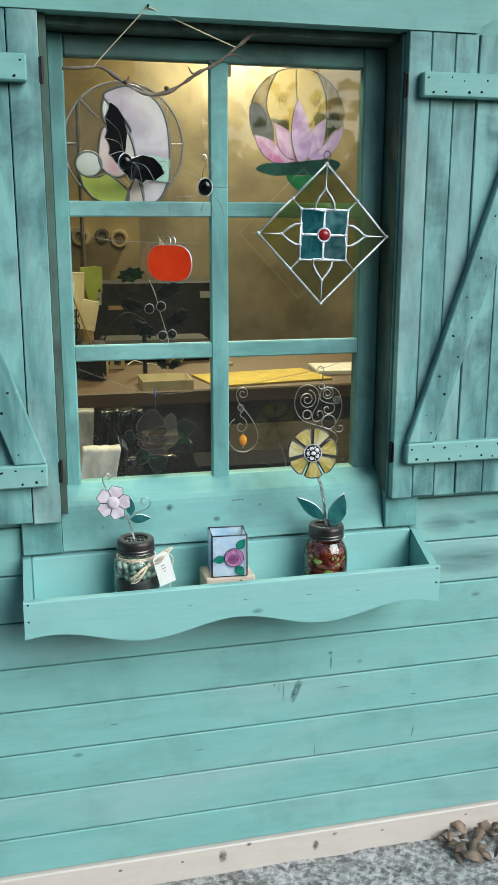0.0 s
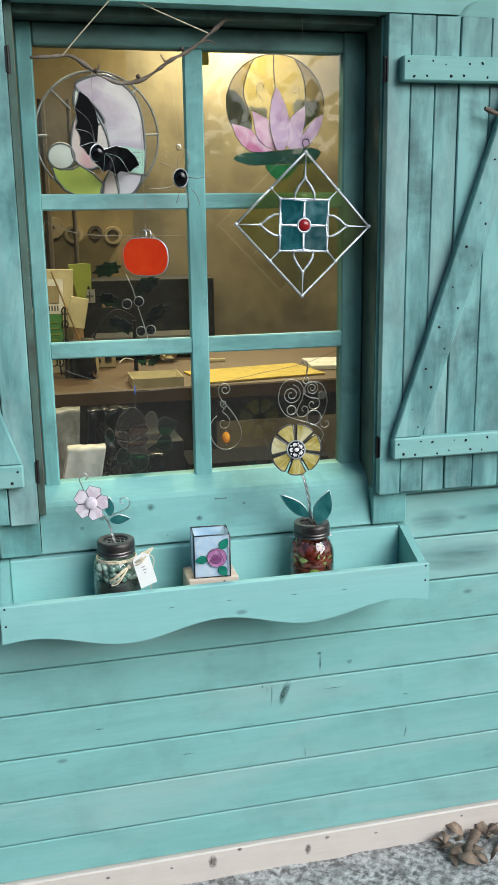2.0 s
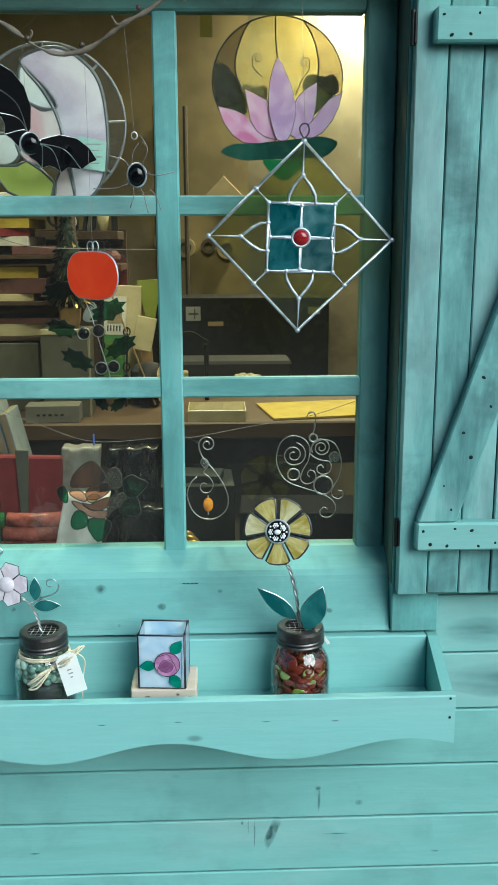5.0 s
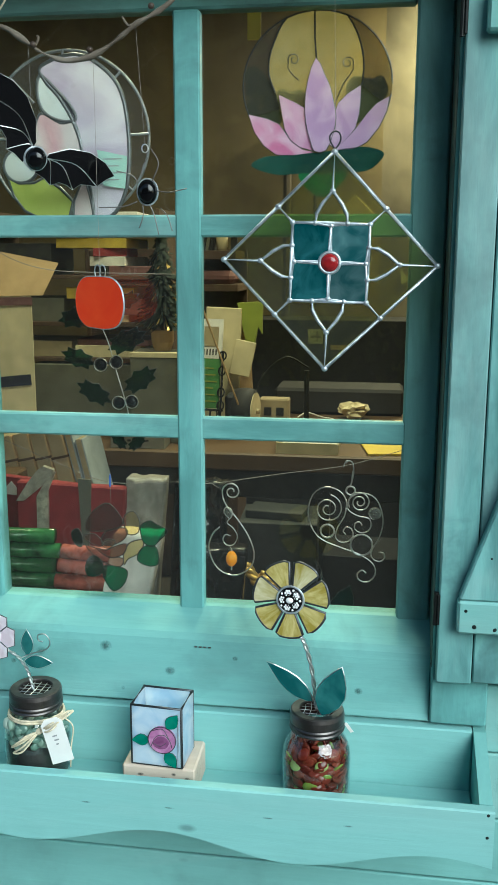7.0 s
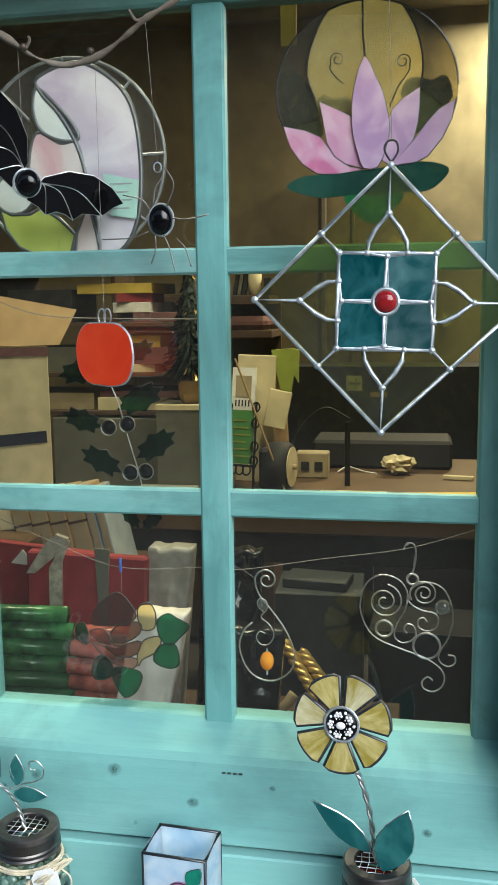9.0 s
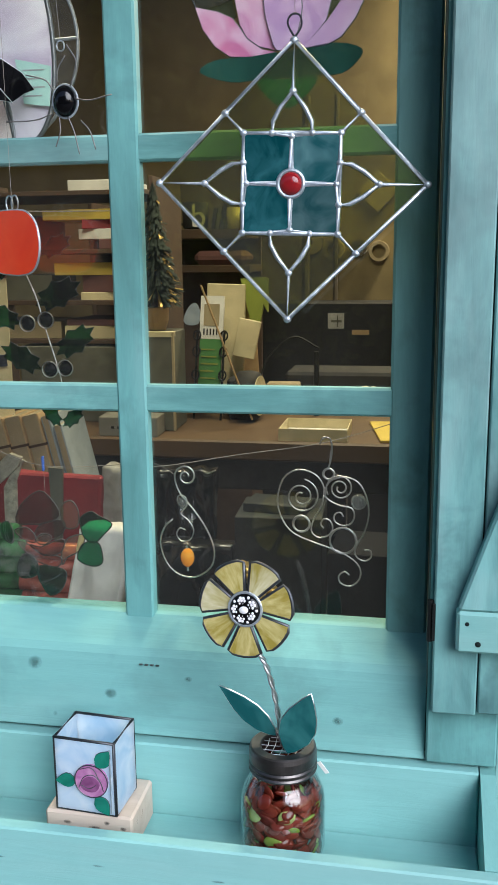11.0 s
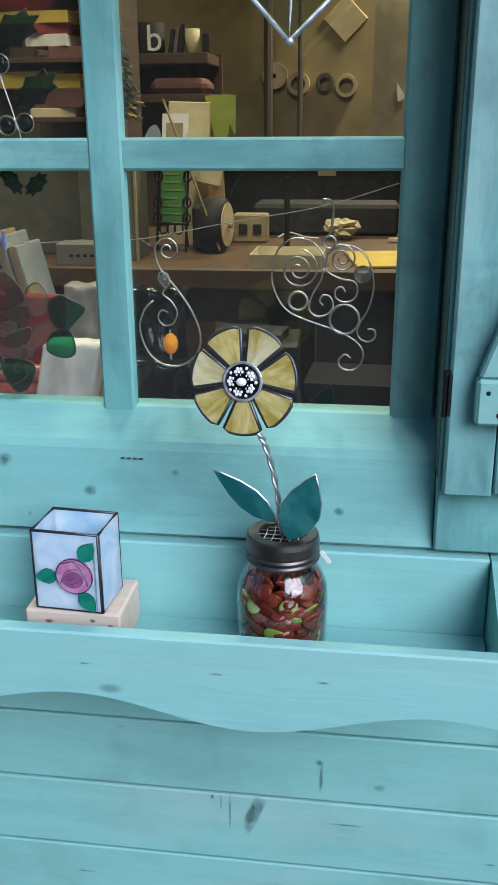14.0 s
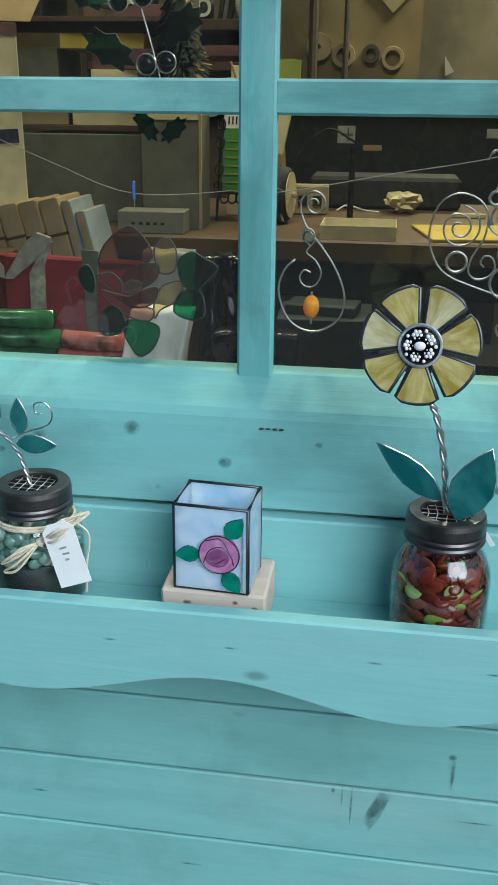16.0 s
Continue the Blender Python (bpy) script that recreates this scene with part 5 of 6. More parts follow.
for pts in ([(0.2764, 0.9704), (0.2897, 0.9785), (0.3005, 0.9733), (0.3162, 0.9641), (0.3051, 0.9503), (0.2925, 0.9385), (0.2802, 0.9451), (0.2761, 0.9572)], [(0.2778, 0.9370), (0.2962, 0.9400), (0.3017, 0.9282), (0.3014, 0.9135), (0.2882, 0.9088), (0.2700, 0.9171)], [(0.1896, 0.9018), (0.1978, 0.9189), (0.2105, 0.9182), (0.2180, 0.9039), (0.2130, 0.8923), (0.1944, 0.8886)], [(0.2200, 0.9060), (0.2474, 0.9037), (0.2546, 0.8953), (0.2467, 0.8760), (0.2314, 0.8673), (0.2206, 0.8815), (0.2165, 0.8924)], [(0.1716, 0.9575), (0.1810, 0.9612), (0.1868, 0.9476), (0.1848, 0.9335), (0.1756, 0.9376), (0.1705, 0.9482)]):
    leaded("rose_leaf", loop2(pts, 3), emerald, rose, RM, 0.003, 0.0009, rose_line, "clear emerald glass leaf")
part("thread", tube([(0.232, 1.781, 0.994), (0.232, 1.781, 1.034)], 0.00026, 4), thread_mat, rose)
part("blue_clip", box(0.2308, 0.2332, 1.778, 1.782, 1.028, 1.046, 0.0005), plain("blue_plastic", (0.05, 0.12, 0.45), 0.4), rose, "small blue peg")

holly = thing("holly_suncatcher", "dark green glass holly sprig with berries on wire", "suncatcher")
HG = clear_glass("holly_glass", (0.16, 0.38, 0.28), 0.45, 0.2, 0.006)


def holly_leaf(cx, cz, ang, size):
    out = []
    for k in range(16):
        f = 2 * math.pi * k / 16
        r = 1.0 + (0.22 if k % 2 == 0 else -0.12)
        p = Vector((size * math.cos(f) * r, size * 0.52 * math.sin(f) * r))
        out.append((cx + p.x * math.cos(ang) - p.y * math.sin(ang), cz + p.x * math.sin(ang) + p.y * math.cos(ang)))
    return out


for cx, cz, ang, size in ((0.262, 1.240, 0.45, 0.026), (0.280, 1.185, 0.6, 0.024), (0.190, 1.214, 2.8, 0.022), (0.212, 1.165, -0.5, 0.024), (0.190, 1.272, 0.2, 0.024), (0.262, 1.295, 0.5, 0.018), (0.246, 1.098, 2.2, 0.015), (0.273, 1.094, 0.7, 0.014)):
    leaded("holly_leaf", holly_leaf(cx, cz, ang, size), HG, holly, Matrix.Translation((0, 1.782, 0)), 0.002, 0.0006, dark_lead, "dark green glass leaf")
for cx, cz in ((0.224, 1.206), (0.247, 1.210), (0.249, 1.152), (0.268, 1.154)):
    part("berry", ball((cx, 1.779, cz), 0.0085, (1, 0.6, 1)), black_glass, holly, "dark glass berry", True)
    part("berry_ring", tube(on(1.777, oval(cx, cz, 0.0095, 0.0095, 16)), 0.0008, 5, True), wire_mat, holly)
wire("stem", on(1.780, [(0.225, 1.262), (0.236, 1.235), (0.245, 1.200), (0.255, 1.165), (0.262, 1.135), (0.260, 1.110)]), 0.0009, holly)

string_line = thing("display_string", "thin sagging cord strung behind the lower panes", "string")
part("cord", tube(curve([(0.062, 1.777, 1.098), (0.150, 1.779, 1.062), (0.232, 1.781, 1.034), (0.345, 1.778, 1.040), (0.385, 1.775, 1.040), (0.480, 1.770, 1.058), (0.575, 1.766, 1.075), (0.660, 1.776, 1.100)], 6), 0.00045, 5), thread_mat, string_line)
string_line = thing("display_string", "thin clear cord with knots strung behind the middle panes", "string")
part("cord", tube(curve([(0.062, 1.777, 1.375), (0.100, 1.779, 1.352), (0.150, 1.780, 1.338), (0.220, 1.781, 1.334), (0.345, 1.779, 1.332)], 6), 0.0006, 5), thread_mat, string_line)

# ---- the room behind the window ----
plaster = plain("ochre_plaster", (0.235, 0.205, 0.140), 0.9, 0, 0.45, 3.2, 0.1)
RX0, RX1, RY1, RZ1 = -2.2, 2.9, 5.12, 2.66


def room_wall(nm, *b):
    return tagged(part(nm, box(*b, 0), plaster), "plain stained ochre plaster wall of a workshop", "wall", kind="structure")


room_wall("wall_back", RX0, RX1, RY1, RY1 + 0.1, GROUND, RZ1)
room_wall("wall_left", RX0 - 0.1, RX0, 1.80, RY1, GROUND, RZ1)
room_wall("wall_right", RX1, RX1 + 0.1, 1.80, RY1, GROUND, RZ1)
dark_board = plain("dark_board", (0.05, 0.045, 0.035), 0.85, 0, 0.2)
tagged(part("wall_front_lining", box(RX0, -0.05, 1.802, 1.83, GROUND, RZ1, 0, bm=box(0.79, RX1, 1.802, 1.83, GROUND, RZ1, 0)), dark_board), "dark inner lining of the front wall", "wall", kind="structure")
tagged(part("ceiling", box(RX0, RX1, 1.80, RY1, RZ1, RZ1 + 0.1, 0), plaster), "plain ochre plaster ceiling", "ceiling", kind="structure")
tagged(part("floor", box(RX0, RX1, 1.80, RY1, GROUND - 0.05, GROUND + 0.012, 0), plain("dark_floor", (0.020, 0.018, 0.016), 0.8)), "dark worn workshop floor", "floor", kind="structure")

glow = bpy.data.materials.new("lamp_glow")
glow.use_nodes = True
glow.node_tree.nodes["Principled BSDF"].inputs["Emission Color"].default_value = (1.0, 0.72, 0.36, 1)
glow.node_tree.nodes["Principled BSDF"].inputs["Emission Strength"].default_value = 4.0
# glowing fixtures added at the light positions, out of view
for at in LAMPS:
    lamp = thing("added_ceiling_lamp", "round warm ceiling lamp, added unseen to light the workshop", "lamp", "ceiling lamps")
    part("base_plate", lathe([(0.10, RZ1 - 0.02), (0.11, RZ1 - 0.001)], 24, Matrix.Translation((at[0], at[1], 0))), iron, lamp)
    part("diffuser", lathe([(0.04, RZ1 - 0.055), (0.085, RZ1 - 0.045), (0.098, RZ1 - 0.021)], 24, Matrix.Translation((at[0], at[1], 0))), glow, lamp, "glowing warm diffuser", True)

# workbench
bench = thing("workbench", "long dark brown wooden workbench with cluttered top", "workbench")
part("bench_top", box(-1.5, 2.3, 2.92, 3.80, 0.785, 0.835, 0.005), bench_wood, bench)
part("front_rail", box(-1.45, 2.25, 2.96, 2.99, 0.70, 0.784, 0.003), dark_board, bench)
# Legs and lower shelf coloured near-black, so under-bench shade is in the paint.
for x in (-1.40, 0.42, 2.18):
    for y in (3.00, 3.70):
        part("leg", box(x - 0.035, x + 0.035, y - 0.035, y + 0.035, GROUND + 0.012, 0.784, 0.004), dark_board, bench)
part("lower_shelf", box(-1.36, 2.14, 3.04, 3.66, 0.16, 0.19, 0.003), dark_board, bench)

COLS = {"umber": (0.075, 0.06, 0.042), "card": (0.48, 0.33, 0.16), "cream": (0.66, 0.58, 0.36), "yellow": (0.62, 0.46, 0.06), "red": (0.25, 0.026, 0.030), "mauve": (0.15, 0.066, 0.062), "grey": (0.13, 0.13, 0.10), "black": (0.016, 0.016, 0.017), "lime": (0.25, 0.30, 0.04), "green": (0.07, 0.22, 0.05), "white": (0.78, 0.77, 0.73), "brown": (0.078, 0.046, 0.026), "stone": (0.23, 0.22, 0.18), "bluegrey": (0.30, 0.345, 0.37), "beige": (0.38, 0.31, 0.18), "navy": (0.02, 0.025, 0.05), "slate": (0.035, 0.040, 0.040), "pale": (0.50, 0.50, 0.47)}
CM = {k: plain(k + "_stock", v, 0.75, 0, 0.14, 24) for k, v in COLS.items()}


def slab(name, cat, label, col, x0, x1, y0, y1, z0, z1, turn=0.0, lean=0.0, bev=0.002, group=""):
    """A box-like thing that lies, stands or leans at a place of its own."""
    t = thing(name, label, cat, group)
    m = Matrix.Translation(((x0 + x1) / 2, (y0 + y1) / 2, z0)) @ Euler((0, radians(lean), radians(turn))).to_matrix().to_4x4()
    w, d, h = (x1 - x0) / 2, (y1 - y0) / 2, z1 - z0
    part(name + "_body", box(-w, w, -d, d, 0, h, bev, m), CM[col], t)
    return t, m, w, d, h


# tall carton with an open flap and a strip of tape
ct, m, w, d, h = slab("cardboard_box", "box", "tall cream cardboard box with open flap and dark tape", "cream", -0.610, -0.285, 2.64, 2.86, 0.836, 1.262, 27)
part("tape", box(-w - 0.001, w + 0.001, -d - 0.0012, -d + 0.02, 0.195, 0.222, 0, m @ Matrix.Rotation(radians(-3), 4, "Y")), CM["navy"], ct, "dark blue tape")
part("red_strip", box(-w - 0.001, w + 0.001, -d - 0.0014, -d + 0.02, h - 0.022, h - 0.002, 0, m), CM["mauve"], ct)
part("flap", plate([(-0.12, 0.0), (0.19, 0.002), (0.235, 0.085), (-0.14, 0.16)], 0.004, m @ Matrix.Translation((0, -d, h)) @ Euler((radians(-16), 0, 0)).to_matrix().to_4x4()), CM["card"], ct, "raised flap")
ledge = thing("side_bench", "low dark wooden side bench under a carton", "bench")
part("side_bench_top", box(-1.20, -0.262, 2.60, 2.915, 0.79, 0.8355, 0.004), bench_wood, ledge)
for x in (-1.15, -0.31):
    part("leg", box(x - 0.03, x + 0.03, 2.64, 2.70, GROUND + 0.012, 0.789, 0.003), bench_wood, ledge)

# shelf rack with stacked papers and folders
rack = thing("shelf_rack", "dark open shelf rack stacked with papers on the bench", "shelf")
for z in (1.052, 1.158, 1.296, 1.45):
    part("shelf_board", box(-0.60, -0.045, 3.14, 3.50, z, z + 0.012, 0.001), CM["brown"], rack)
for x in (-0.605, -0.051):
    part("upright", box(x, x + 0.012, 3.20, 3.49, 0.8355, 1.50, 0.001), CM["brown"], rack)
for nm, cat, lab, col, x0, x1, z0, z1, tn in (
        ("paper_stack", "paper", "thin stack of cream paper on a shelf", "cream", -0.30, -0.10, 1.0645, 1.100, 4), ("folder", "folder", "dark red folder under papers on a shelf", "mauve", -0.285, -0.062, 1.1005, 1.118, -3),
        ("paper_stack", "paper", "beige card stack lying on a shelf", "beige", -0.52, -0.31, 1.0645, 1.112, 2), ("paper_pad", "paper", "cream paper pad lying on a shelf", "cream", -0.25, -0.135, 1.1705, 1.192, 5),
        ("folder", "folder", "mauve folder lying on a shelf", "mauve", -0.23, -0.075, 1.1925, 1.238, -6), ("folder", "folder", "yellow card folder lying on a shelf", "yellow", -0.32, -0.115, 1.2385, 1.272, 3),
        ("board_stack", "board", "grey-brown board stack on a shelf", "mauve", -0.19, -0.055, 1.3085, 1.334, 4), ("label_pad", "paper", "pale printed label pad on a shelf", "white", -0.235, -0.125, 1.3345, 1.362, -5),
        ("booklet", "book", "red booklet lying on a shelf", "red", -0.24, -0.14, 1.3625, 1.386, 6), ("folder", "folder", "yellow folder lying on a high shelf", "yellow", -0.34, -0.12, 1.3865, 1.414, -4),
        ("paper_stack", "paper", "white paper stack lying on a high shelf", "white", -0.27, -0.10, 1.4625, 1.49, 3), ("folder", "folder", "dull green folder on a shelf", "grey", -0.50, -0.33, 1.1705, 1.24, 2), ("folder", "folder", "black box file on a shelf", "black", -0.55, -0.36, 1.3085, 1.40, 0)):
    slab(nm, cat, lab, col, x0, x1, 3.16, 3.36, z0, z1, tn, 0, 0.001, "papers on the rack")
slab("machine_case", "case", "dark grey machine case standing under the shelf", "grey", -0.42, -0.115, 3.13, 3.42, 0.8355, 1.045)
cb, m, w, d, h = slab("carton", "box", "olive-grey folded carton standing on the bench", "grey", -0.088, 0.052, 3.02, 3.16, 0.8355, 1.094, 2)
part("carton_edge", box(w - 0.004, w + 0.0015, -d - 0.0015, -d + 0.01, 0, h, 0, m), CM["beige"], cb, "pale torn edge")
part("carton_top", box(-w, w, -d - 0.0015, -d + 0.03, h - 0.012, h + 0.001, 0, m), CM["cream"], cb)
tr_ob, m, w, d, h = slab("paper_tray", "tray", "low grey tray with small holes on the bench", "stone", -0.125, 0.030, 2.935, 3.01, 0.8355, 0.886, 2)
for k in range(5):
    part("tray_hole", box(-0.045 + 0.017 * k, -0.036 + 0.017 * k, -d - 0.0012, -d - 0.0004, 0.020, 0.026, 0, m), CM["black"], tr_ob)

# books leaning on a crate
slab("crate", "crate", "dark wooden crate supporting a row of books", "brown", -0.258, -0.030, 2.64, 2.88, GROUND + 0.012, 0.742)
for k in range(6):
    wide = 0.042 if k < 4 else 0.021
    x0 = -0.305 + 0.0455 * k if k < 4 else -0.122 + 0.0245 * (k - 4)
    top = (0.915, 0.925, 0.932, 0.938, 0.936, 0.915)[k]
    bk, m, w, d, h = slab("book", "book", "thick brown book leaning in a tied row" if k < 4 else "slim pale blue-grey book leaning in a row", "card" if k < 4 else "bluegrey", x0, x0 + wide, 2.67, 2.81, 0.743, top, 0, -13, 0.0015, "row of books")
    part("pages", box(-w + 0.004, w - 0.004, -d - 0.001, d - 0.004, 0.003, h + 0.001, 0, m), CM["beige"], bk)
    if k < 4:
        part("tie_band", box(-w - 0.0008, w + 0.0008, -d - 0.0022, -d + 0.02, 0.62 * h, 0.62 * h + 0.006, 0, m), CM["brown"], bk, "dark cord tie")

# easel with a green card, cardboard pieces, cloth
easel = thing("wire_easel", "black scrolled wire easel holding a green card", "easel")
EM = Matrix.Translation((0.100, 3.20, 0.836)) @ Euler((radians(-8), 0, radians(-14))).to_matrix().to_4x4()
part("green_card", box(-0.034, 0.034, -0.003, 0.003, 0.075, 0.225, 0, EM), CM["green"], easel, "green printed card")
for k in range(6):
    part("card_line", box(-0.028, 0.026 - 0.006 * (k % 3), -0.0042, -0.0034, 0.094 + 0.020 * k, 0.098 + 0.020 * k, 0, EM), CM["lime"], easel)
part("picture_card", box(-0.036, 0.036, -0.003, 0.003, 0.226, 0.345, 0, EM), CM["white"], easel, "white card with grey drawing")
part("drawing", box(-0.024, 0.024, -0.0042, -0.0034, 0.262, 0.322, 0, EM), CM["beige"], easel)
for k in range(5):
    part("writing", box(-0.024 + 0.010 * k, -0.020 + 0.010 * k, -0.0042, -0.0034, 0.236, 0.254, 0, EM), CM["black"], easel)
bm = bmesh.new()
for s in (-1, 1):
    tube([EM @ Vector((s * 0.042, -0.004, 0.0)), EM @ Vector((s * 0.042, -0.004, 0.25))], 0.0035, 6, bm=bm)
    for z in (0.085, 0.125, 0.19, 0.235):
        tube([EM @ Vector((s * 0.042 + a, -0.006, z + b)) for a, b in oval(0, 0, 0.011, 0.013, 14)], 0.0025, 5, True, bm=bm)
tube([EM @ Vector((-0.05, -0.006, 0.07)), EM @ Vector((0.05, -0.006, 0.07))], 0.0035, 6, bm=bm)
for k in range(3):
    tube([EM @ Vector((-0.022 + 0.022 * k + a, -0.008, 0.058 + b)) for a, b in oval(0, 0, 0.012, 0.014, 14)], 0.0025, 5, True, bm=bm)
tube([EM @ Vector((0, 0.01, 0.24)), EM @ Vector((0, 0.10, 0.012))], 0.003, 6, bm=bm)
part("easel_frame", bm, iron, easel, "black scrolled wire")
slab("cardboard_sheet", "cardboard", "cream cardboard sheet standing on the bench", "cream", 0.062, 0.175, 3.33, 3.345, 0.8355, 1.208, -4, 2)
slab("cardboard_sheet", "cardboard", "torn beige cardboard piece behind an easel", "card", 0.150, 0.222, 3.37, 3.385, 0.8355, 1.20, 8, -3)
slab("cardboard_sheet", "cardboard", "cream cardboard offcut leaning behind tools", "cream", 0.150, 0.215, 3.30, 3.312, 1.0, 1.11, 6, 12)
cloth = thing("lime_cloth", "crumpled lime-green cloth hung over cardboard", "cloth")
part("cloth_sheet", plate([(0.172, 1.222), (0.232, 1.226), (0.252, 1.222), (0.250, 1.128), (0.238, 1.15), (0.228, 1.10), (0.206, 1.06), (0.196, 1.12), (0.184, 1.17)], 0.02, Matrix.Translation((0, 3.345, 0))), CM["lime"], cloth)
stick = thing("wooden_stick", "thin pale stick leaning over the bench", "stick")
part("rod", tube([(0.108, 3.12, 1.21), (0.235, 3.16, 0.845)], 0.003, 6), CM["card"], stick)

# grinding wheel with a cream disc, plug block, flat box, paper, plastic
wheel = thing("grinding_wheel", "black bench wheel with a cream disc", "wheel")
WM = Matrix.Translation((0.222, 3.21, 0.905)) @ Euler((0, radians(90), radians(-8))).to_matrix().to_4x4()
part("tyre", lathe([(0.055, -0.035), (0.068, -0.03), (0.070, 0.0), (0.066, 0.020), (0.05, 0.025)], 28, WM), CM["black"], wheel, "black rim", True)
part("disc", lathe([(0.055, 0.0255), (0.056, 0.028), (0.012, 0.030)], 28, WM), CM["cream"], wheel, "cream disc")
part("hub", lathe([(0.008, 0.030), (0.008, 0.04), (0.003, 0.042)], 10, WM), CM["beige"], wheel)
part("motor", box(0.155, 0.215, 3.20, 3.32, 0.836, 0.955, 0.01), CM["black"], wheel)
ct2 = thing("socket_block", "cream block with two square holes on the bench", "block")
part("socket_body", box(0.232, 0.330, 3.40, 3.46, 0.8355, 0.913, 0.004), CM["beige"], ct2)
for x in (0.250, 0.290):
    part("socket_hole", box(x, x + 0.024, 3.397, 3.41, 0.860, 0.886, 0), CM["black"], ct2)
fb = thing("flat_box", "open shallow white box on the bench edge", "box")
part("box_floor", box(0.345, 0.510, 2.935, 3.085, 0.8355, 0.841, 0.001), CM["white"], fb)
for b in ((0.345, 0.510, 2.932, 2.9345, 0.8355, 0.866), (0.345, 0.510, 3.0855, 3.088, 0.8355, 0.866), (0.3425, 0.3447, 2.932, 3.088, 0.8355, 0.866), (0.5103, 0.5125, 2.932, 3.088, 0.8355, 0.866)):
    part("box_side", box(*b, 0), CM["cream"], fb)
sheet = thing("yellow_sheet", "large yellow card sheet lying on the bench", "card")
part("sheet_body", box(-0.22, 0.22, -0.13, 0.13, 0, 0.006, 0.001, Matrix.Translation((0.79, 3.10, 0.836)) @ Matrix.Rotation(radians(9), 4, "Z")), CM["yellow"], sheet)
slab("paper_sheets", "paper", "white paper sheets lying on the bench", "white", 1.02, 1.22, 3.10, 3.30, 0.8355, 0.852, -6)
rnd = random.Random(8)
crumple = thing("crumpled_plastic", "crumpled clear plastic bag lying on the bench", "bag")
bm = bmesh.new()
bmesh.ops.create_icosphere(bm, subdivisions=3, radius=1)
for q in bm.verts:
    q.co *= 0.75 + 0.5 * noise.noise(q.co * 2.7 + Vector((3, 1, 7)))
    q.co = Vector((0.530 + 0.062 * q.co.x, 3.50 + 0.05 * q.co.y, 0.868 + 0.036 * q.co.z))
part("plastic_film", bm, CM["cream"], crumple)
slab("printer", "printer", "low black printer standing at the back of the bench", "black", 0.262, 0.700, 3.58, 3.78, 0.8355, 0.925, 0, 0, 0.01)
slab("tool_handle", "tool", "pale wooden tool handle lying on the bench", "cream", 0.668, 0.755, 3.42, 3.435, 0.8355, 0.848, -10)
stand = thing("desk_lamp_pole", "thin black lamp pole rising from the bench", "pole")
part("pole", tube([(0.395, 3.30, 0.836), (0.395, 3.30, 1.02)], 0.008, 8), iron, stand)
wirec = thing("loose_wire", "loose pale wire curling over the bench", "wire")
part("wire_run", tube(curve([(0.35, 3.50, 0.838), (0.38, 3.53, 0.85), (0.43, 3.52, 0.838), (0.47, 3.49, 0.838)], 6), 0.0025, 5), CM["white"], wirec)
wirec = thing("loose_wire", "loose black wire curling behind the wheel", "wire")
part("wire_run", tube(curve([(0.23, 3.25, 0.90), (0.26, 3.27, 1.00), (0.33, 3.3, 1.06), (0.40, 3.3, 1.03)], 6), 0.003, 5), iron, wirec)

# little fir tree with gold tinsel
FX, FY3 = -0.006, 3.085
fir = thing("christmas_tree", "small dark artificial fir tree with gold tinsel", "christmas tree")
part("tree_pot", lathe([(0.024, 1.0955), (0.032, 1.12), (0.034, 1.155)], 16, Matrix.Translation((FX, FY3, 0))), CM["card"], fir)
part("trunk", tube([(FX, FY3, 1.15), (FX, FY3, 1.44)], 0.006, 6, r_end=0.002), CM["brown"], fir)
bm, bg = bmesh.new(), bmesh.new()
for k in range(1700):
    f = rnd.random() ** 0.7
    z = 1.455 - 0.28 * f
    r = 0.008 + 0.060 * f
    a = rnd.uniform(0, 6.283)
    p0 = Vector((FX + 0.2 * r * math.cos(a), FY3 + 0.2 * r * math.sin(a), z + 0.02))
    p1 = Vector((FX + r * (out := rnd.uniform(0.5, 1.2)) * math.cos(a), FY3 + r * out * math.sin(a), z + rnd.uniform(-0.03, 0.012)))
    sd = Vector((-math.sin(a), math.cos(a), 0.5)) * 0.0032
    tgt = bg if k % 14 == 0 else bm
    vs = [tgt.verts.new(p0 - sd * 0.4), tgt.verts.new(p1 - sd), tgt.verts.new(p1 + sd), tgt.verts.new(p0 + sd * 0.4)]
    tgt.faces.new(vs)
part("crown", bm, plain("fir_needles", (0.010, 0.020, 0.012), 0.8), fir, "dark green needles")
part("tinsel", bg, brass, fir, "gold tinsel")
tag_l = thing("hanging_tag", "pale blue shaped tag beside the fir tree", "tag")
part("tag_card", plate(loop2([(0.004, 1.10), (0.022, 1.14), (0.044, 1.150), (0.056, 1.12), (0.05, 1.09), (0.02, 1.085)], 3), 0.003, Matrix.Translation((-0.02, 3.40, 0.0))), plain("pale_blue", (0.30, 0.36, 0.45), 0.6), tag_l)

# wall shelf with mug, cup and books
ws = thing("wall_shelf", "dark brown wall shelf holding a mug and books", "shelf")
part("shelf_board", box(-0.60, 0.020, 4.25, 4.50, 1.355, 1.392, 0.003), CM["brown"], ws)
part("shelf_board", box(-0.60, 0.030, 4.25, 4.50, 1.225, 1.255, 0.003), CM["brown"], ws)
part("shelf_side", box(-0.62, -0.601, 4.25, 4.50, 0.6, 1.50, 0.003), CM["brown"], ws)
part("shelf_back", box(-0.60, 0.03, 4.50, 4.52, 0.6, 1.40, 0), CM["brown"], ws)
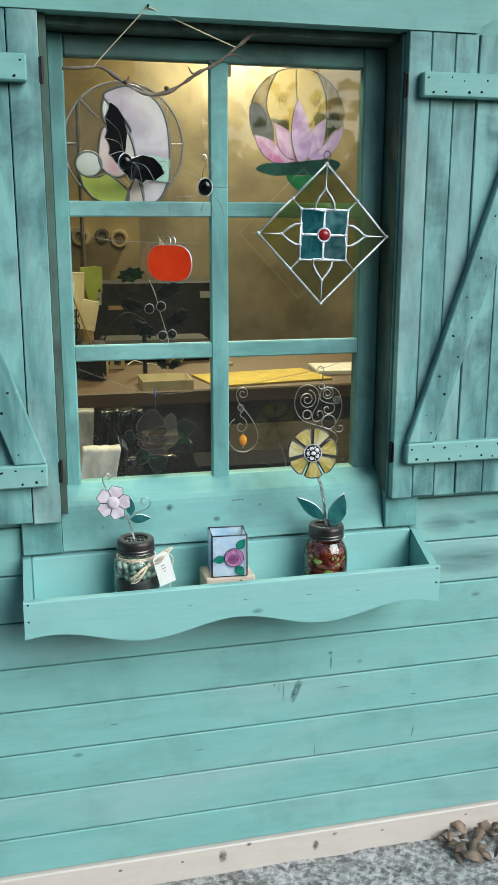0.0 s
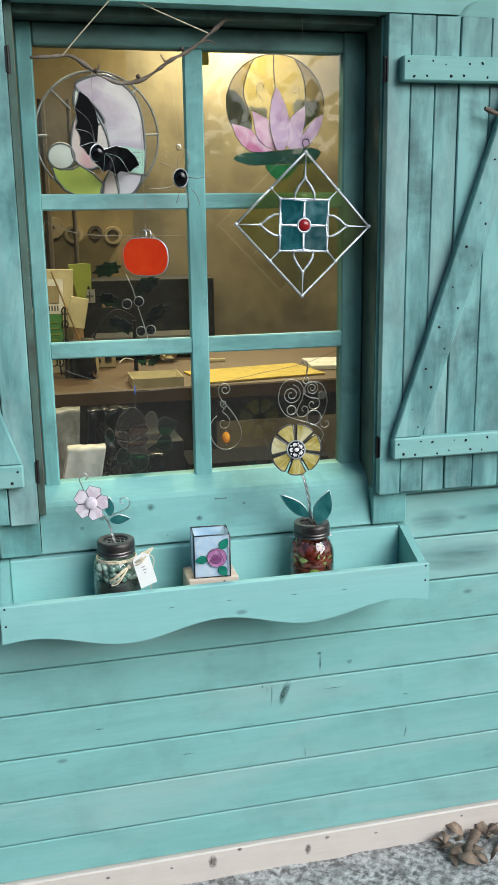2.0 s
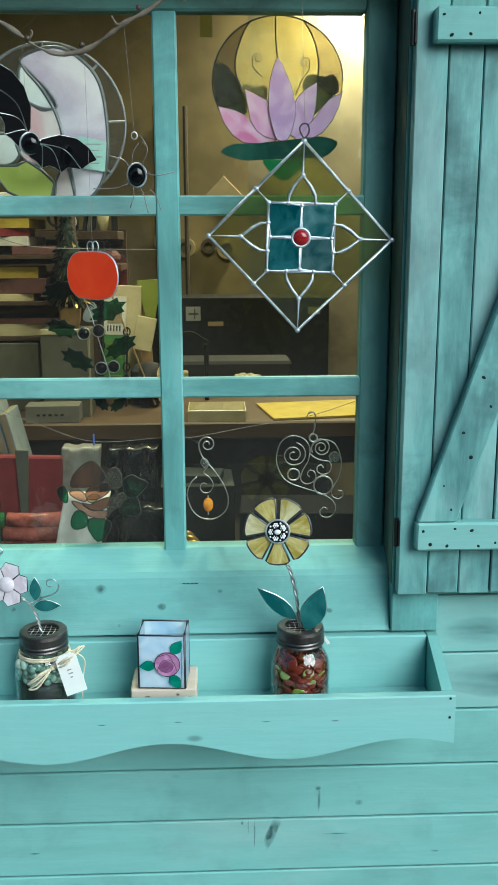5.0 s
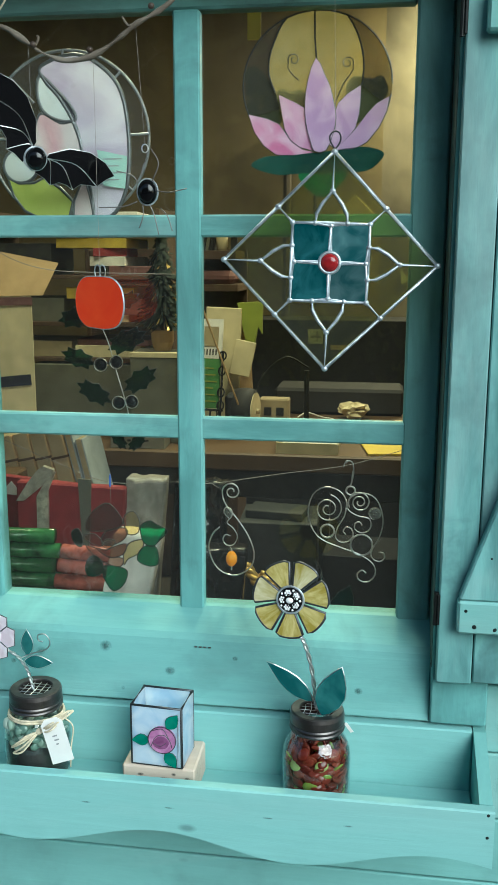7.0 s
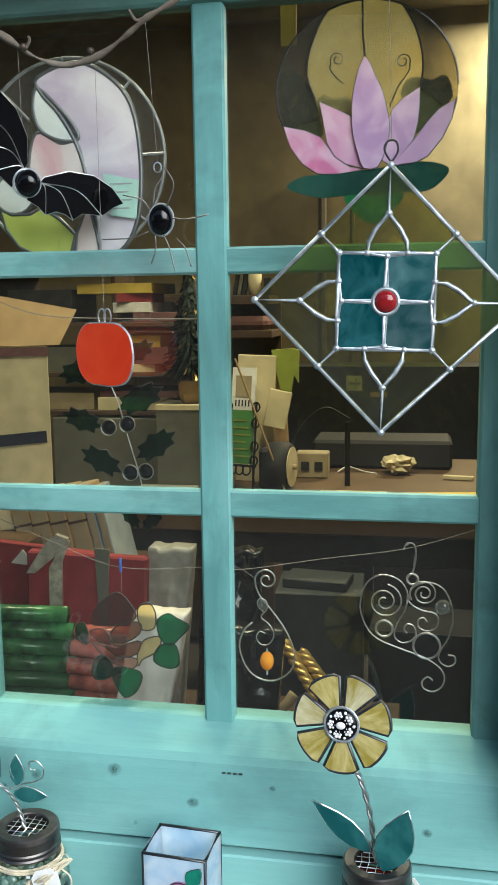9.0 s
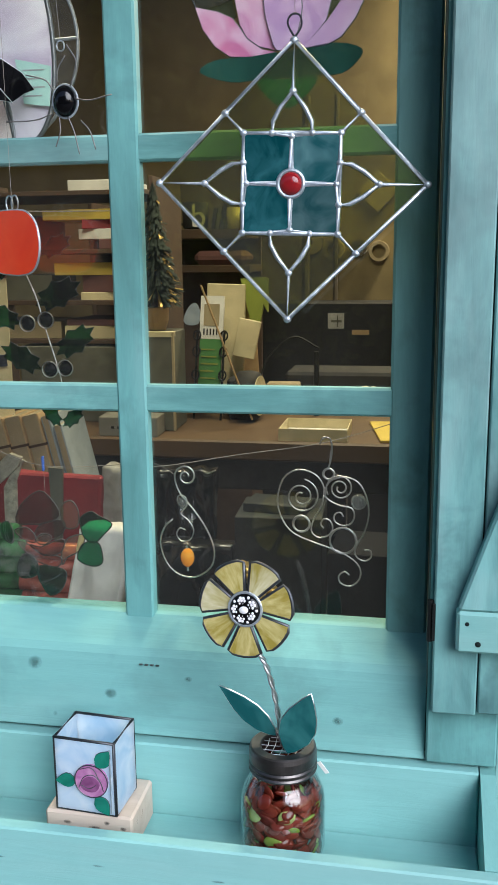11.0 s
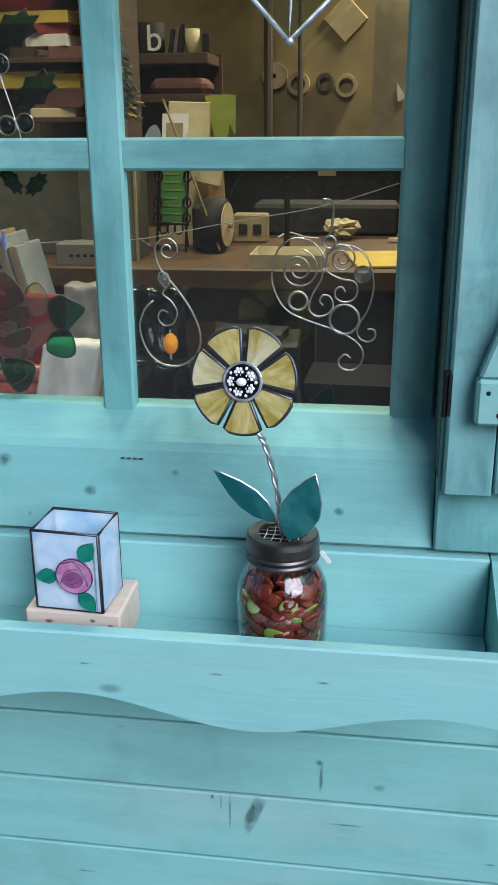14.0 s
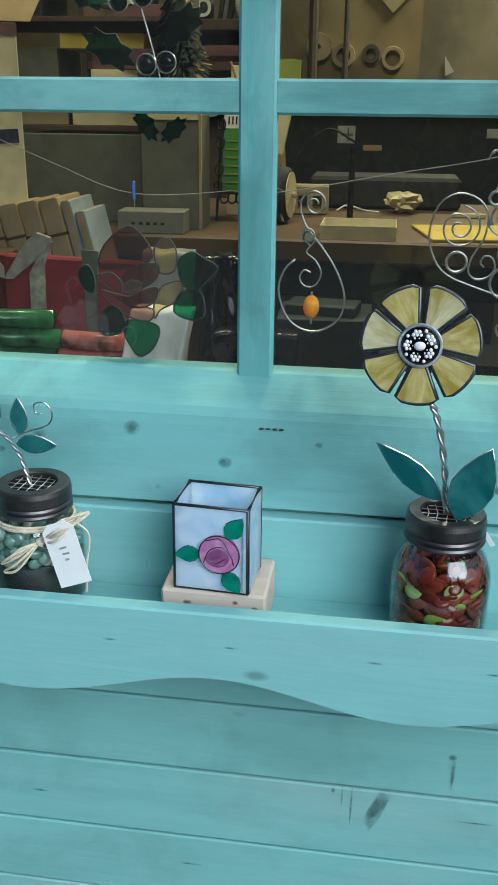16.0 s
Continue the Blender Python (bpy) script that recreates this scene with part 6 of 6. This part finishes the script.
part("shelf_base", box(-0.60, 0.030, 4.25, 4.499, GROUND + 0.012, 0.6, 0.003), CM["brown"], ws)
mug = thing("mug", "black mug with a white letter on the shelf", "mug")
MG = Matrix.Translation((-0.205, 4.34, 1.393))
part("mug_body", lathe([(0.045, 0.0), (0.050, 0.01), (0.052, 0.105), (0.048, 0.105), (0.046, 0.012)], 28, MG), CM["black"], mug, "", True)
part("mug_handle", tube([MG @ Vector((-0.050 + a, 0, 0.055 + b)) for a, b in oval(0, 0, 0.026, 0.034, 16, 90, 270)], 0.006, 7), CM["black"], mug)
letter = bpy.data.curves.new("letter_b", "FONT")
letter.body, letter.size, letter.extrude = "b", 0.125, 0.001
lo = new("letter", letter)
lo.data.materials.append(CM["white"])
lo.parent = mug
lo.matrix_parent_inverse = Matrix()
lo.matrix_basis = Matrix.Translation((-0.212, 4.286, 1.402)) @ Matrix.Rotation(radians(90), 4, "X")
cup = thing("paper_cup", "plain cream cup standing on the shelf", "cup")
part("cup_body", lathe([(0.022, 1.3925), (0.030, 1.475), (0.028, 1.475), (0.021, 1.396)], 20, Matrix.Translation((-0.050, 4.33, 0))), CM["cream"], cup, "", True)
for k, col in enumerate(("black", "grey", "black")):
    slab("book", "book", "thin dark book leaning on the shelf", col, -0.135 + 0.018 * k, -0.121 + 0.018 * k, 4.30, 4.42, 1.3925, 1.475 + 0.008 * k, 0, 10, 0.001, "books on the wall shelf")
slab("picture_frame", "frame", "small dark frame standing on the shelf", "black", -0.014, 0.014, 4.33, 4.34, 1.3925, 1.46)
slab("cloth_pile", "cloth", "folded pale cloth pile on the lower shelf", "mauve", -0.20, 0.010, 4.27, 4.45, 1.2555, 1.31, 0, 0, 0.02)

slab("cabinet", "cabinet", "low black cabinet standing along the back wall", "black", -0.10, 0.98, 4.78, 5.10, GROUND + 0.012, 1.08)
# Added sheet: puts the wall's falloff away from the lamp into a browner colour.
tagged(part("wall_panel", box(RX0 + 0.01, 0.60, RY1 - 0.004, RY1 - 0.001, GROUND + 0.02, RZ1 - 0.01, 0), plain("brown_sheet", (0.225, 0.178, 0.086), 0.8, 0, 0.25, 4)), "thin brown sheet added to darken the back wall's left part", "panelling", kind="structure")

# back wall: tape rolls on pegs, a tile, pipes, a pale curtain, hanging yellow strips
for x, z, r, hole in ((0.169, 1.350, 0.056, 0.16), (0.275, 1.316, 0.050, 0.60), (0.392, 1.323, 0.038, 0.55), (0.485, 1.306, 0.048, 0.66)):
    roll = thing("tape_roll", "pale roll of tape hung on the back wall", "tape roll", "tape rolls on the wall")
    part("roll_body", lathe([(r * hole, 0.0), (r, 0.0), (r, 0.03), (r * 0.97, 0.034), (r * hole, 0.034), (r * hole, 0.0)], 28, Matrix.Translation((x, RY1 - 0.006, z)) @ Matrix.Rotation(radians(90), 4, "X"), close=False), CM["umber" if r < 0.04 else "beige"], roll)
scrap = thing("paper_scrap", "small pale triangle of paper on the back wall", "paper")
part("scrap_sheet", plate([(0.705, 1.318), (0.748, 1.255), (0.712, 1.238)], 0.003, Matrix.Translation((0, RY1 - 0.006, 0))), CM["pale"], scrap)
for x, z, w, h, col, lab in ((0.316, 1.004, 0.036, 0.034, "pale", "small pale label stuck on a black cabinet"), (0.425, 0.954, 0.038, 0.011, "card", "small orange label stuck on a black cabinet"), (0.906, 1.016, 0.030, 0.018, "pale", "small pale label stuck on a black cabinet")):
    lb = thing("label", lab, "label")
    part("label_card", box(x - w, x + w, 4.7765, 4.7795, z - h, z + h, 0.0005), CM[col], lb)
    if h > 0.02:
        part("label_mark", box(x - 0.022, x + 0.026, 4.7755, 4.7762, z - 0.006, z + 0.004, 0), CM["grey"], lb)
        part("label_mark", box(x + 0.004, x + 0.010, 4.7755, 4.7762, z - 0.026, z + 0.024, 0), CM["grey"], lb)
tile = thing("wall_tile", "pale diamond tile hung on the back wall", "tile")
part("tile_body", box(-0.068, 0.068, -0.006, 0.006, -0.068, 0.068, 0.003, Matrix.Translation((0.475, RY1 - 0.008, 1.575)) @ Matrix.Rotation(radians(45), 4, "Y")), CM["beige"], tile)
for x, r in ((0.145, 0.02), (0.285, 0.012)):
    pipe = thing("wall_pipe", "dark vertical pipe on the back wall", "pipe")
    part("pipe_run", tube([(x, RY1 - 0.045, GROUND), (x, RY1 - 0.045, 2.0)], r, 8), CM["umber"], pipe)
ys = thing("yellow_strip", "hanging strip of yellow glass behind the panes", "strip")
part("strip_body", box(0.408, 0.428, 1.945, 1.950, 1.668, 1.86, 0.001), CM["yellow"], ys)

part("thread", tube([(0.418, 1.947, 1.86), (0.418, 1.947, RZ1)], 0.0005, 4), thread_mat, ys)

# gift wrap, bags and rolls heaped under the window
low = thing("low_table", "low dark table heaped with gift wrap", "table")
part("table_top", box(-0.75, 0.56, 2.08, 2.62, 0.47, 0.50, 0.003), CM["brown"], low)
for x in (-0.70, 0.51):
    for y in (2.12, 2.55):
        part("leg", box(x - 0.025, x + 0.025, y - 0.025, y + 0.025, GROUND + 0.012, 0.469, 0.003), CM["brown"], low)
wrap_g = plain("green_wrap", (0.040, 0.150, 0.050), 0.22, 0.1, 0.9, 26, 0.8)
wrap_o = plain("coral_wrap", (0.56, 0.16, 0.12), 0.25, 0.1, 0.7, 26, 0.8)
for k in range(9):
    for x0, x1, wm, lab in ((-0.42, -0.050, wrap_g, "shiny green gift-wrap roll lying in a pile"), (-0.045, 0.075, wrap_o, "shiny coral gift-wrap roll lying in a pile")):
        z = 0.5175 + 0.0325 * k
        if wm is wrap_o and k > 7:
            continue
        r = thing("wrap_roll", lab, "wrap roll", "gift-wrap rolls")
        bm = tube([(x0 + 0.01 * math.sin(k), 2.30 + 0.006 * math.cos(2 * k), z), ((x0 + x1) / 2, 2.298, z - 0.002), (x1 + 0.006 * math.sin(3 * k), 2.30, z)], 0.0162, 12, knobs=0.05)
        part("roll_body", bm, wm, r, "", True)
bagf = thing("gift_bag", "red paper gift bag with gold ribbon", "bag")
part("bag_body", box(-0.20, 0.052, 2.40, 2.425, 0.501, 0.858, 0.004, Matrix.Rotation(radians(1.5), 4, "Y") @ Matrix.Translation((-0.01, 0.02, 0))), CM["red"], bagf)
foil = plain("silver_ribbon_foil", (0.58, 0.55, 0.45), 0.28, 0.35, 0.35, 60, 0.6)
part("ribbon", plate([(-0.100, 0.892), (-0.136, 0.832), (-0.140, 0.66), (-0.114, 0.66), (-0.108, 0.847), (-0.090, 0.889)], 0.006, Matrix.Translation((0, 2.412, 0))), foil, bagf, "pale foil ribbon")
part("ribbon", plate([(-0.038, 0.877), (-0.008, 0.875), (-0.018, 0.70), (-0.032, 0.70)], 0.006, Matrix.Translation((0, 2.411, 0))), CM["grey"], bagf, "grey ribbon")
part("ribbon_bow", plate([(-0.180, 0.823), (-0.150, 0.868), (-0.128, 0.895), (-0.114, 0.905), (-0.090, 0.897), (-0.099, 0.877), (-0.130, 0.850), (-0.162, 0.824)], 0.012, Matrix.Translation((0, 2.404, 0)) ), foil, bagf, "folded foil bow")
pc, m, w, d, h = slab("gift_parcel", "parcel", "red wrapped parcel with white triangles", "red", -0.42, -0.100, 2.53, 2.55, 0.501, 0.845, 0, 5)
for k in range(4):
    x = -0.125 + 0.085 * k
    part("triangle", plate([(x, 0.30), (x + 0.060, 0.30), (x + 0.025, 0.325 + 0.008 * (k % 2))], 0.002, m @ Matrix.Translation((0, -d - 0.002, 0))), CM["white"], pc, "white printed triangle")


def paper_bag(name, label, mat, x0, x1, y, z0, z1, seed, crease=1.0, taper=0.0):
    """A soft upright bag: creased sides, uneven top."""
    t = thing(name, label, "bag")
    r = random.Random(seed)
    bm = bmesh.new()
    bmesh.ops.create_grid(bm, x_segments=24, y_segments=40, size=0.5)
    top = [r.uniform(-0.007, 0.007) for _ in range(9)]
    for q in bm.verts:
        u, v = q.co.x + 0.5, q.co.y + 0.5
        wide = x0 + (x1 - x0) * u + 0.02 * (v - 0.5) - taper * (1 - v)
        fold = 0.02 * noise.noise(Vector((u * 3, v * 4, seed))) + 0.011 * abs(noise.noise(Vector((u * 5 + v * 4, v * 9, seed + 7)))) + 0.006 * abs(noise.noise(Vector((u * 11, v * 22 - u * 6, seed + 3))))
        edge = top[int(u * 7.99)] * (1 - u * 7.99 % 1) + top[int(u * 7.99) + 1] * (u * 7.99 % 1)
        q.co = Vector((wide, y + crease * fold + 0.02 * v, z0 + (z1 - z0) * v + edge * 0.6 * crease * v))
    made = bmesh.ops.extrude_face_region(bm, geom=list(bm.faces))
    bmesh.ops.translate(bm, vec=(0, 0.05, 0), verts=[g for g in made["geom"] if isinstance(g, bmesh.types.BMVert)])
    bmesh.ops.recalc_face_normals(bm, faces=bm.faces)
    part("bag_body", bm, mat, t, "", True)
    return t


shiny_black = plain("black_film", (0.010, 0.011, 0.012), 0.16, 0, 0.3, 30, 0.4)
grey_film = plain("grey_film", (0.36, 0.35, 0.31), 0.35, 0, 0.25, 40, 0.4)
paper_bag("paper_bag", "crumpled grey-white paper bag beside a gift bag", grey_film, 0.053, 0.140, 2.42, 0.501, 0.872, 2, 0.45, 0.01)
paper_bag("paper_bag", "white paper bag standing on the low table", CM["white"], 0.095, 0.188, 2.18, 0.501, 0.820, 5, 0.35, 0.045)
for x0, x1, y, top, seed in ((0.160, 0.275, 2.44, 0.865, 9), (0.205, 0.345, 2.26, 0.770, 14)):
    paper_bag("plastic_bag", "glossy black plastic bag on the low table", shiny_black, x0, x1, y, 0.501, top, seed)
slab("storage_box", "box", "dark slate storage box standing under the bench", "slate", 0.27, 0.47, 2.72, 2.90, GROUND + 0.012, 0.70, 2)
slab("dark_carton", "box", "black carton standing under the bench", "black", 0.49, 0.95, 2.72, 2.90, GROUND + 0.012, 0.62, -3)
slab("rolled_paper", "paper", "bundle of dark paper lying on a box", "slate", 0.29, 0.44, 2.75, 2.84, 0.7005, 0.722, -8, 0)
for shift in (0.0, 0.042):
    candle = thing("twisted_candle", "gold twisted candle leaning on a box", "candle", "twisted candles")
    bm = bmesh.new()
    top, foot = Vector((0.300 + shift, 2.672 - 0.3 * shift, 0.605 - 0.4 * shift)), Vector((0.385 + shift, 2.585, 0.512))
    side = (top - foot).cross(Vector((0, 0, 1))).normalized()
    rise = side.cross((top - foot).normalized())
    for s in range(3):
        tube([foot.lerp(top, k / 30) + (side * math.cos(k * 0.5 + s * 2.1) + rise * math.sin(k * 0.5 + s * 2.1)) * 0.007 for k in range(31)], 0.0075, 6, bm=bm)
    part("wax", bm, brass, candle, "gold spiral wax", True)
cane = thing("paper_tube", "pale bent paper tube lying on the low table", "tube")
part("tube_body", tube(curve([(0.22, 2.50, 0.512), (0.285, 2.50, 0.515), (0.325, 2.50, 0.530), (0.345, 2.51, 0.555)], 5), 0.011, 8), CM["beige"], cane, "", True)

# ---- fallen leaves, and an unseen hedge added for dark pane reflections ----
for k in range(26):
    lf = thing("dry_leaf", "curled brown dry leaf lying on the concrete", "leaf", "fallen leaves")
    px, py, pz = 0.865 + 0.026 * (k % 9) + 0.012 * math.sin(k * 5), 1.662 - 0.036 * (k // 9) - 0.012 * math.sin(k * 2.7), GROUND + 0.008 + 0.008 * (k % 3)
    m = Matrix.Translation((px, py, pz)) @ Euler((0.5 * math.sin(k * 2.1), 0.6 * math.cos(k * 1.7), k * 1.3)).to_matrix().to_4x4()
    bm = bmesh.new()
    ls = 0.45 + 0.28 * math.sin(k * 3.7) ** 2
    out = [(a, b * (1 + 0.15 * math.sin(40 * i + k))) for i, (a, b) in enumerate(leaf_outline((0.045 * ls, 0.0), (-0.035 * ls, 0.0), 0.019 * ls))]
    top = [bm.verts.new(m @ Vector((a, b, 0.7 * b * b / 0.017 + 0.003 * math.sin(a * 90 + k)))) for a, b in out]
    bm.faces.new(top)
    bmesh.ops.triangulate(bm, faces=bm.faces)
    made = bmesh.ops.extrude_face_region(bm, geom=list(bm.faces))
    bmesh.ops.translate(bm, vec=(0, 0, 0.0012), verts=[g for g in made["geom"] if isinstance(g, bmesh.types.BMVert)])
    part("leaf_blade", bm, leaf_dry, lf, "", True)
chip = thing("broken_twig", "pale broken twig caught on a shutter", "twig")
part("twig_stick", tube(curve([(0.880, 1.625, 1.553), (0.905, 1.628, 1.545), (0.935, 1.630, 1.541), (0.97, 1.629, 1.552)], 5), 0.0035, 7, r_end=0.006, knobs=0.6), bark, chip)

hedge_m, nt, ns, b = nodes_of("hedge_leaves")
geo = ns.new("ShaderNodeNewGeometry")
nt.links.new(ramp(nt, geo.outputs["Random Per Island"], [(0.0, (0.02, 0.035, 0.012)), (0.5, (0.07, 0.11, 0.025)), (1.0, (0.32, 0.30, 0.06))]), b.inputs["Base Color"])
b.inputs["Roughness"].default_value = 0.8
leaf_col = b.inputs["Base Color"].links[0].from_socket
thin, both = ns.new("ShaderNodeBsdfTranslucent"), ns.new("ShaderNodeMixShader")
nt.links.new(leaf_col, thin.inputs["Color"])
both.inputs[0].default_value = 0.5
nt.links.new(b.outputs[0], both.inputs[1])
nt.links.new(thin.outputs[0], both.inputs[2])
nt.links.new(both.outputs[0], ns["Material Output"].inputs["Surface"])
rnd = random.Random(21)
bm = bmesh.new()
for k in range(12000):
    x, z = rnd.uniform(-11, 12), GROUND + 6.8 * rnd.random()
    y = -7.0 - 0.5 * rnd.random() + 0.5 * noise.noise(Vector((x * 0.6, z * 0.6, 2)))
    crest = 6.0 + 0.8 * noise.noise(Vector((x * 0.4, 0, 5)))
    if x > 1.9:
        crest = 2.7 + 1.1 * noise.noise(Vector((x * 0.9, 0, 5)))
    if z > crest and (x < 1.9 or z > crest + 0.9 or rnd.random() > 0.35):
        continue
    u = Vector((rnd.uniform(-1, 1), rnd.uniform(-1, 1), rnd.uniform(-1, 1))).normalized() * 0.13
    v = u.orthogonal().normalized() * 0.09
    p = Vector((x, y, z))
    bm.faces.new([bm.verts.new(p + q) for q in (u, v, -u, -v)])
tagged(part("hedge", bm, hedge_m), "tall dark leafy hedge, unseen, added facing the wall for reflections", "hedge", kind="stuff")
# dark sheet added behind the leaves to block sky from the reflections
tagged(part("backdrop", box(2.1, 12, -7.9, -7.7, GROUND, 2.2, 0, bm=box(-11, 2.1, -7.9, -7.7, GROUND, 5.6, 0)), plain("hedge_backing", (0.015, 0.022, 0.01), 0.9)), "dark backing sheet added behind the unseen hedge", "backdrop", kind="structure")

# ---- siding boards ----
board_mesh = {}


def siding(x0, x1, z0, z1):
    key = (round(x1 - x0, 3), round(z1 - z0, 4))
    if key not in board_mesh:
        bm = box(0, x1 - x0, 0, 0.0155, 0.0006, z1 - z0 - 0.0026, 0.0018)
        ob = part("siding_board", bm, teal_x, wall_front)
        board_mesh[key] = ob.data
    else:
        ob = new("siding_board", board_mesh[key])
        ob.parent = wall_front
    ob.location = (x0, FACE + random.uniform(-0.0006, 0.0006), z0)


STEP = 0.0985
levels = [0.0355, 0.1225, 0.2215, 0.3165, 0.4135, 0.5075] + [0.113 + STEP * k for k in range(5, 27)]
for z0, z1 in zip(levels, levels[1:]):
    if z1 < 0.70:
        siding(-2.6, 3.2, z0, z1)
    elif z1 < 0.72:
        siding(-2.6, 3.2, z0, z1)
    elif z0 < 1.83:
        siding(-2.6, -0.0435, z0, z1)
        siding(0.7685, 3.2, z0, z1)
        if z0 < 0.71:
            siding(-0.043, 0.768, z0, 0.7475)
    else:
        siding(-2.6, 3.2, z0, z1)

# dark knots and splits in the boards
for x, z, w, h, a in ((0.587, 0.468, 0.007, 0.006, 0), (0.589, 0.448, 0.0030, 0.036, 3), (0.472, 0.400, 0.0016, 0.020, 1), (0.4825, 0.387, 0.0018, 0.044, 2), (0.462, 0.407, 0.003, 0.006, 20), (0.6175, 0.383, 0.034, 0.0016, 1), (0.556, 0.237, 0.0018, 0.022, 0), (0.788, 0.252, 0.0022, 0.028, 12), (0.785, 0.345, 0.012, 0.002, 8), (0.12, 0.36, 0.016, 0.002, 4), (0.30, 0.275, 0.022, 0.002, 2)):
    mark = plate(oval(0, 0, w * 0.75, h * 0.75, 14), 0.0004, Matrix.Translation((x, FACE - 0.0012, z)) @ Matrix.Rotation(radians(a), 4, "Y"))
    part("knot_mark", mark, knot_mat, wall_front)
smudge = stain("grey_smudge", (0.080, 0.190, 0.188), 0.26, 110)
wash = stain("dark_wash", (0.070, 0.190, 0.200), 0.30, 40, 0.5, (0.12, 1, 1))
for x, z, w, h, a in ((0.905, 0.655, 0.26, 0.070, 3), (1.02, 0.752, 0.30, 0.075, 0), (0.84, 0.742, 0.12, 0.050, 0)):
    part("stain_mark", plate(oval(0, 0, w / 2, h / 2, 24), 0.0004, Matrix.Translation((x, FACE - 0.0011, z)) @ Matrix.Rotation(radians(a), 4, "Y")), wash, wall_front)
for x, z, w, h, a in ((0.511, 0.388, 0.010, 0.050, 20), (0.516, 0.398, 0.008, 0.034, 26), (0.505, 0.376, 0.008, 0.030, 14), (0.655, 0.440, 0.010, 0.008, 10)):
    part("knot_mark", plate(oval(0, 0, w * 0.8, h * 0.8, 14), 0.0004, Matrix.Translation((x, FACE - 0.0012, z)) @ Matrix.Rotation(radians(a), 4, "Y")), smudge, wall_front)
base_knot = stain("grey_knot", (0.16, 0.135, 0.115), 0.7, 150)
for x, z, w, h in ((0.560, 0.000, 0.012, 0.022), (0.605, 0.022, 0.009, 0.007), (0.72, 0.012, 0.008, 0.004), (0.93, 0.018, 0.006, 0.004), (0.345, 0.010, 0.016, 0.026), (0.405, 0.030, 0.010, 0.007), (0.12, 0.015, 0.008, 0.005), (0.255, 0.012, 0.006, 0.004)):
    part("knot_mark", plate(oval(0, 0, w * 0.7, h * 0.7, 14), 0.0005, Matrix.Translation((x, 1.6776, z))), base_knot, baseboard)
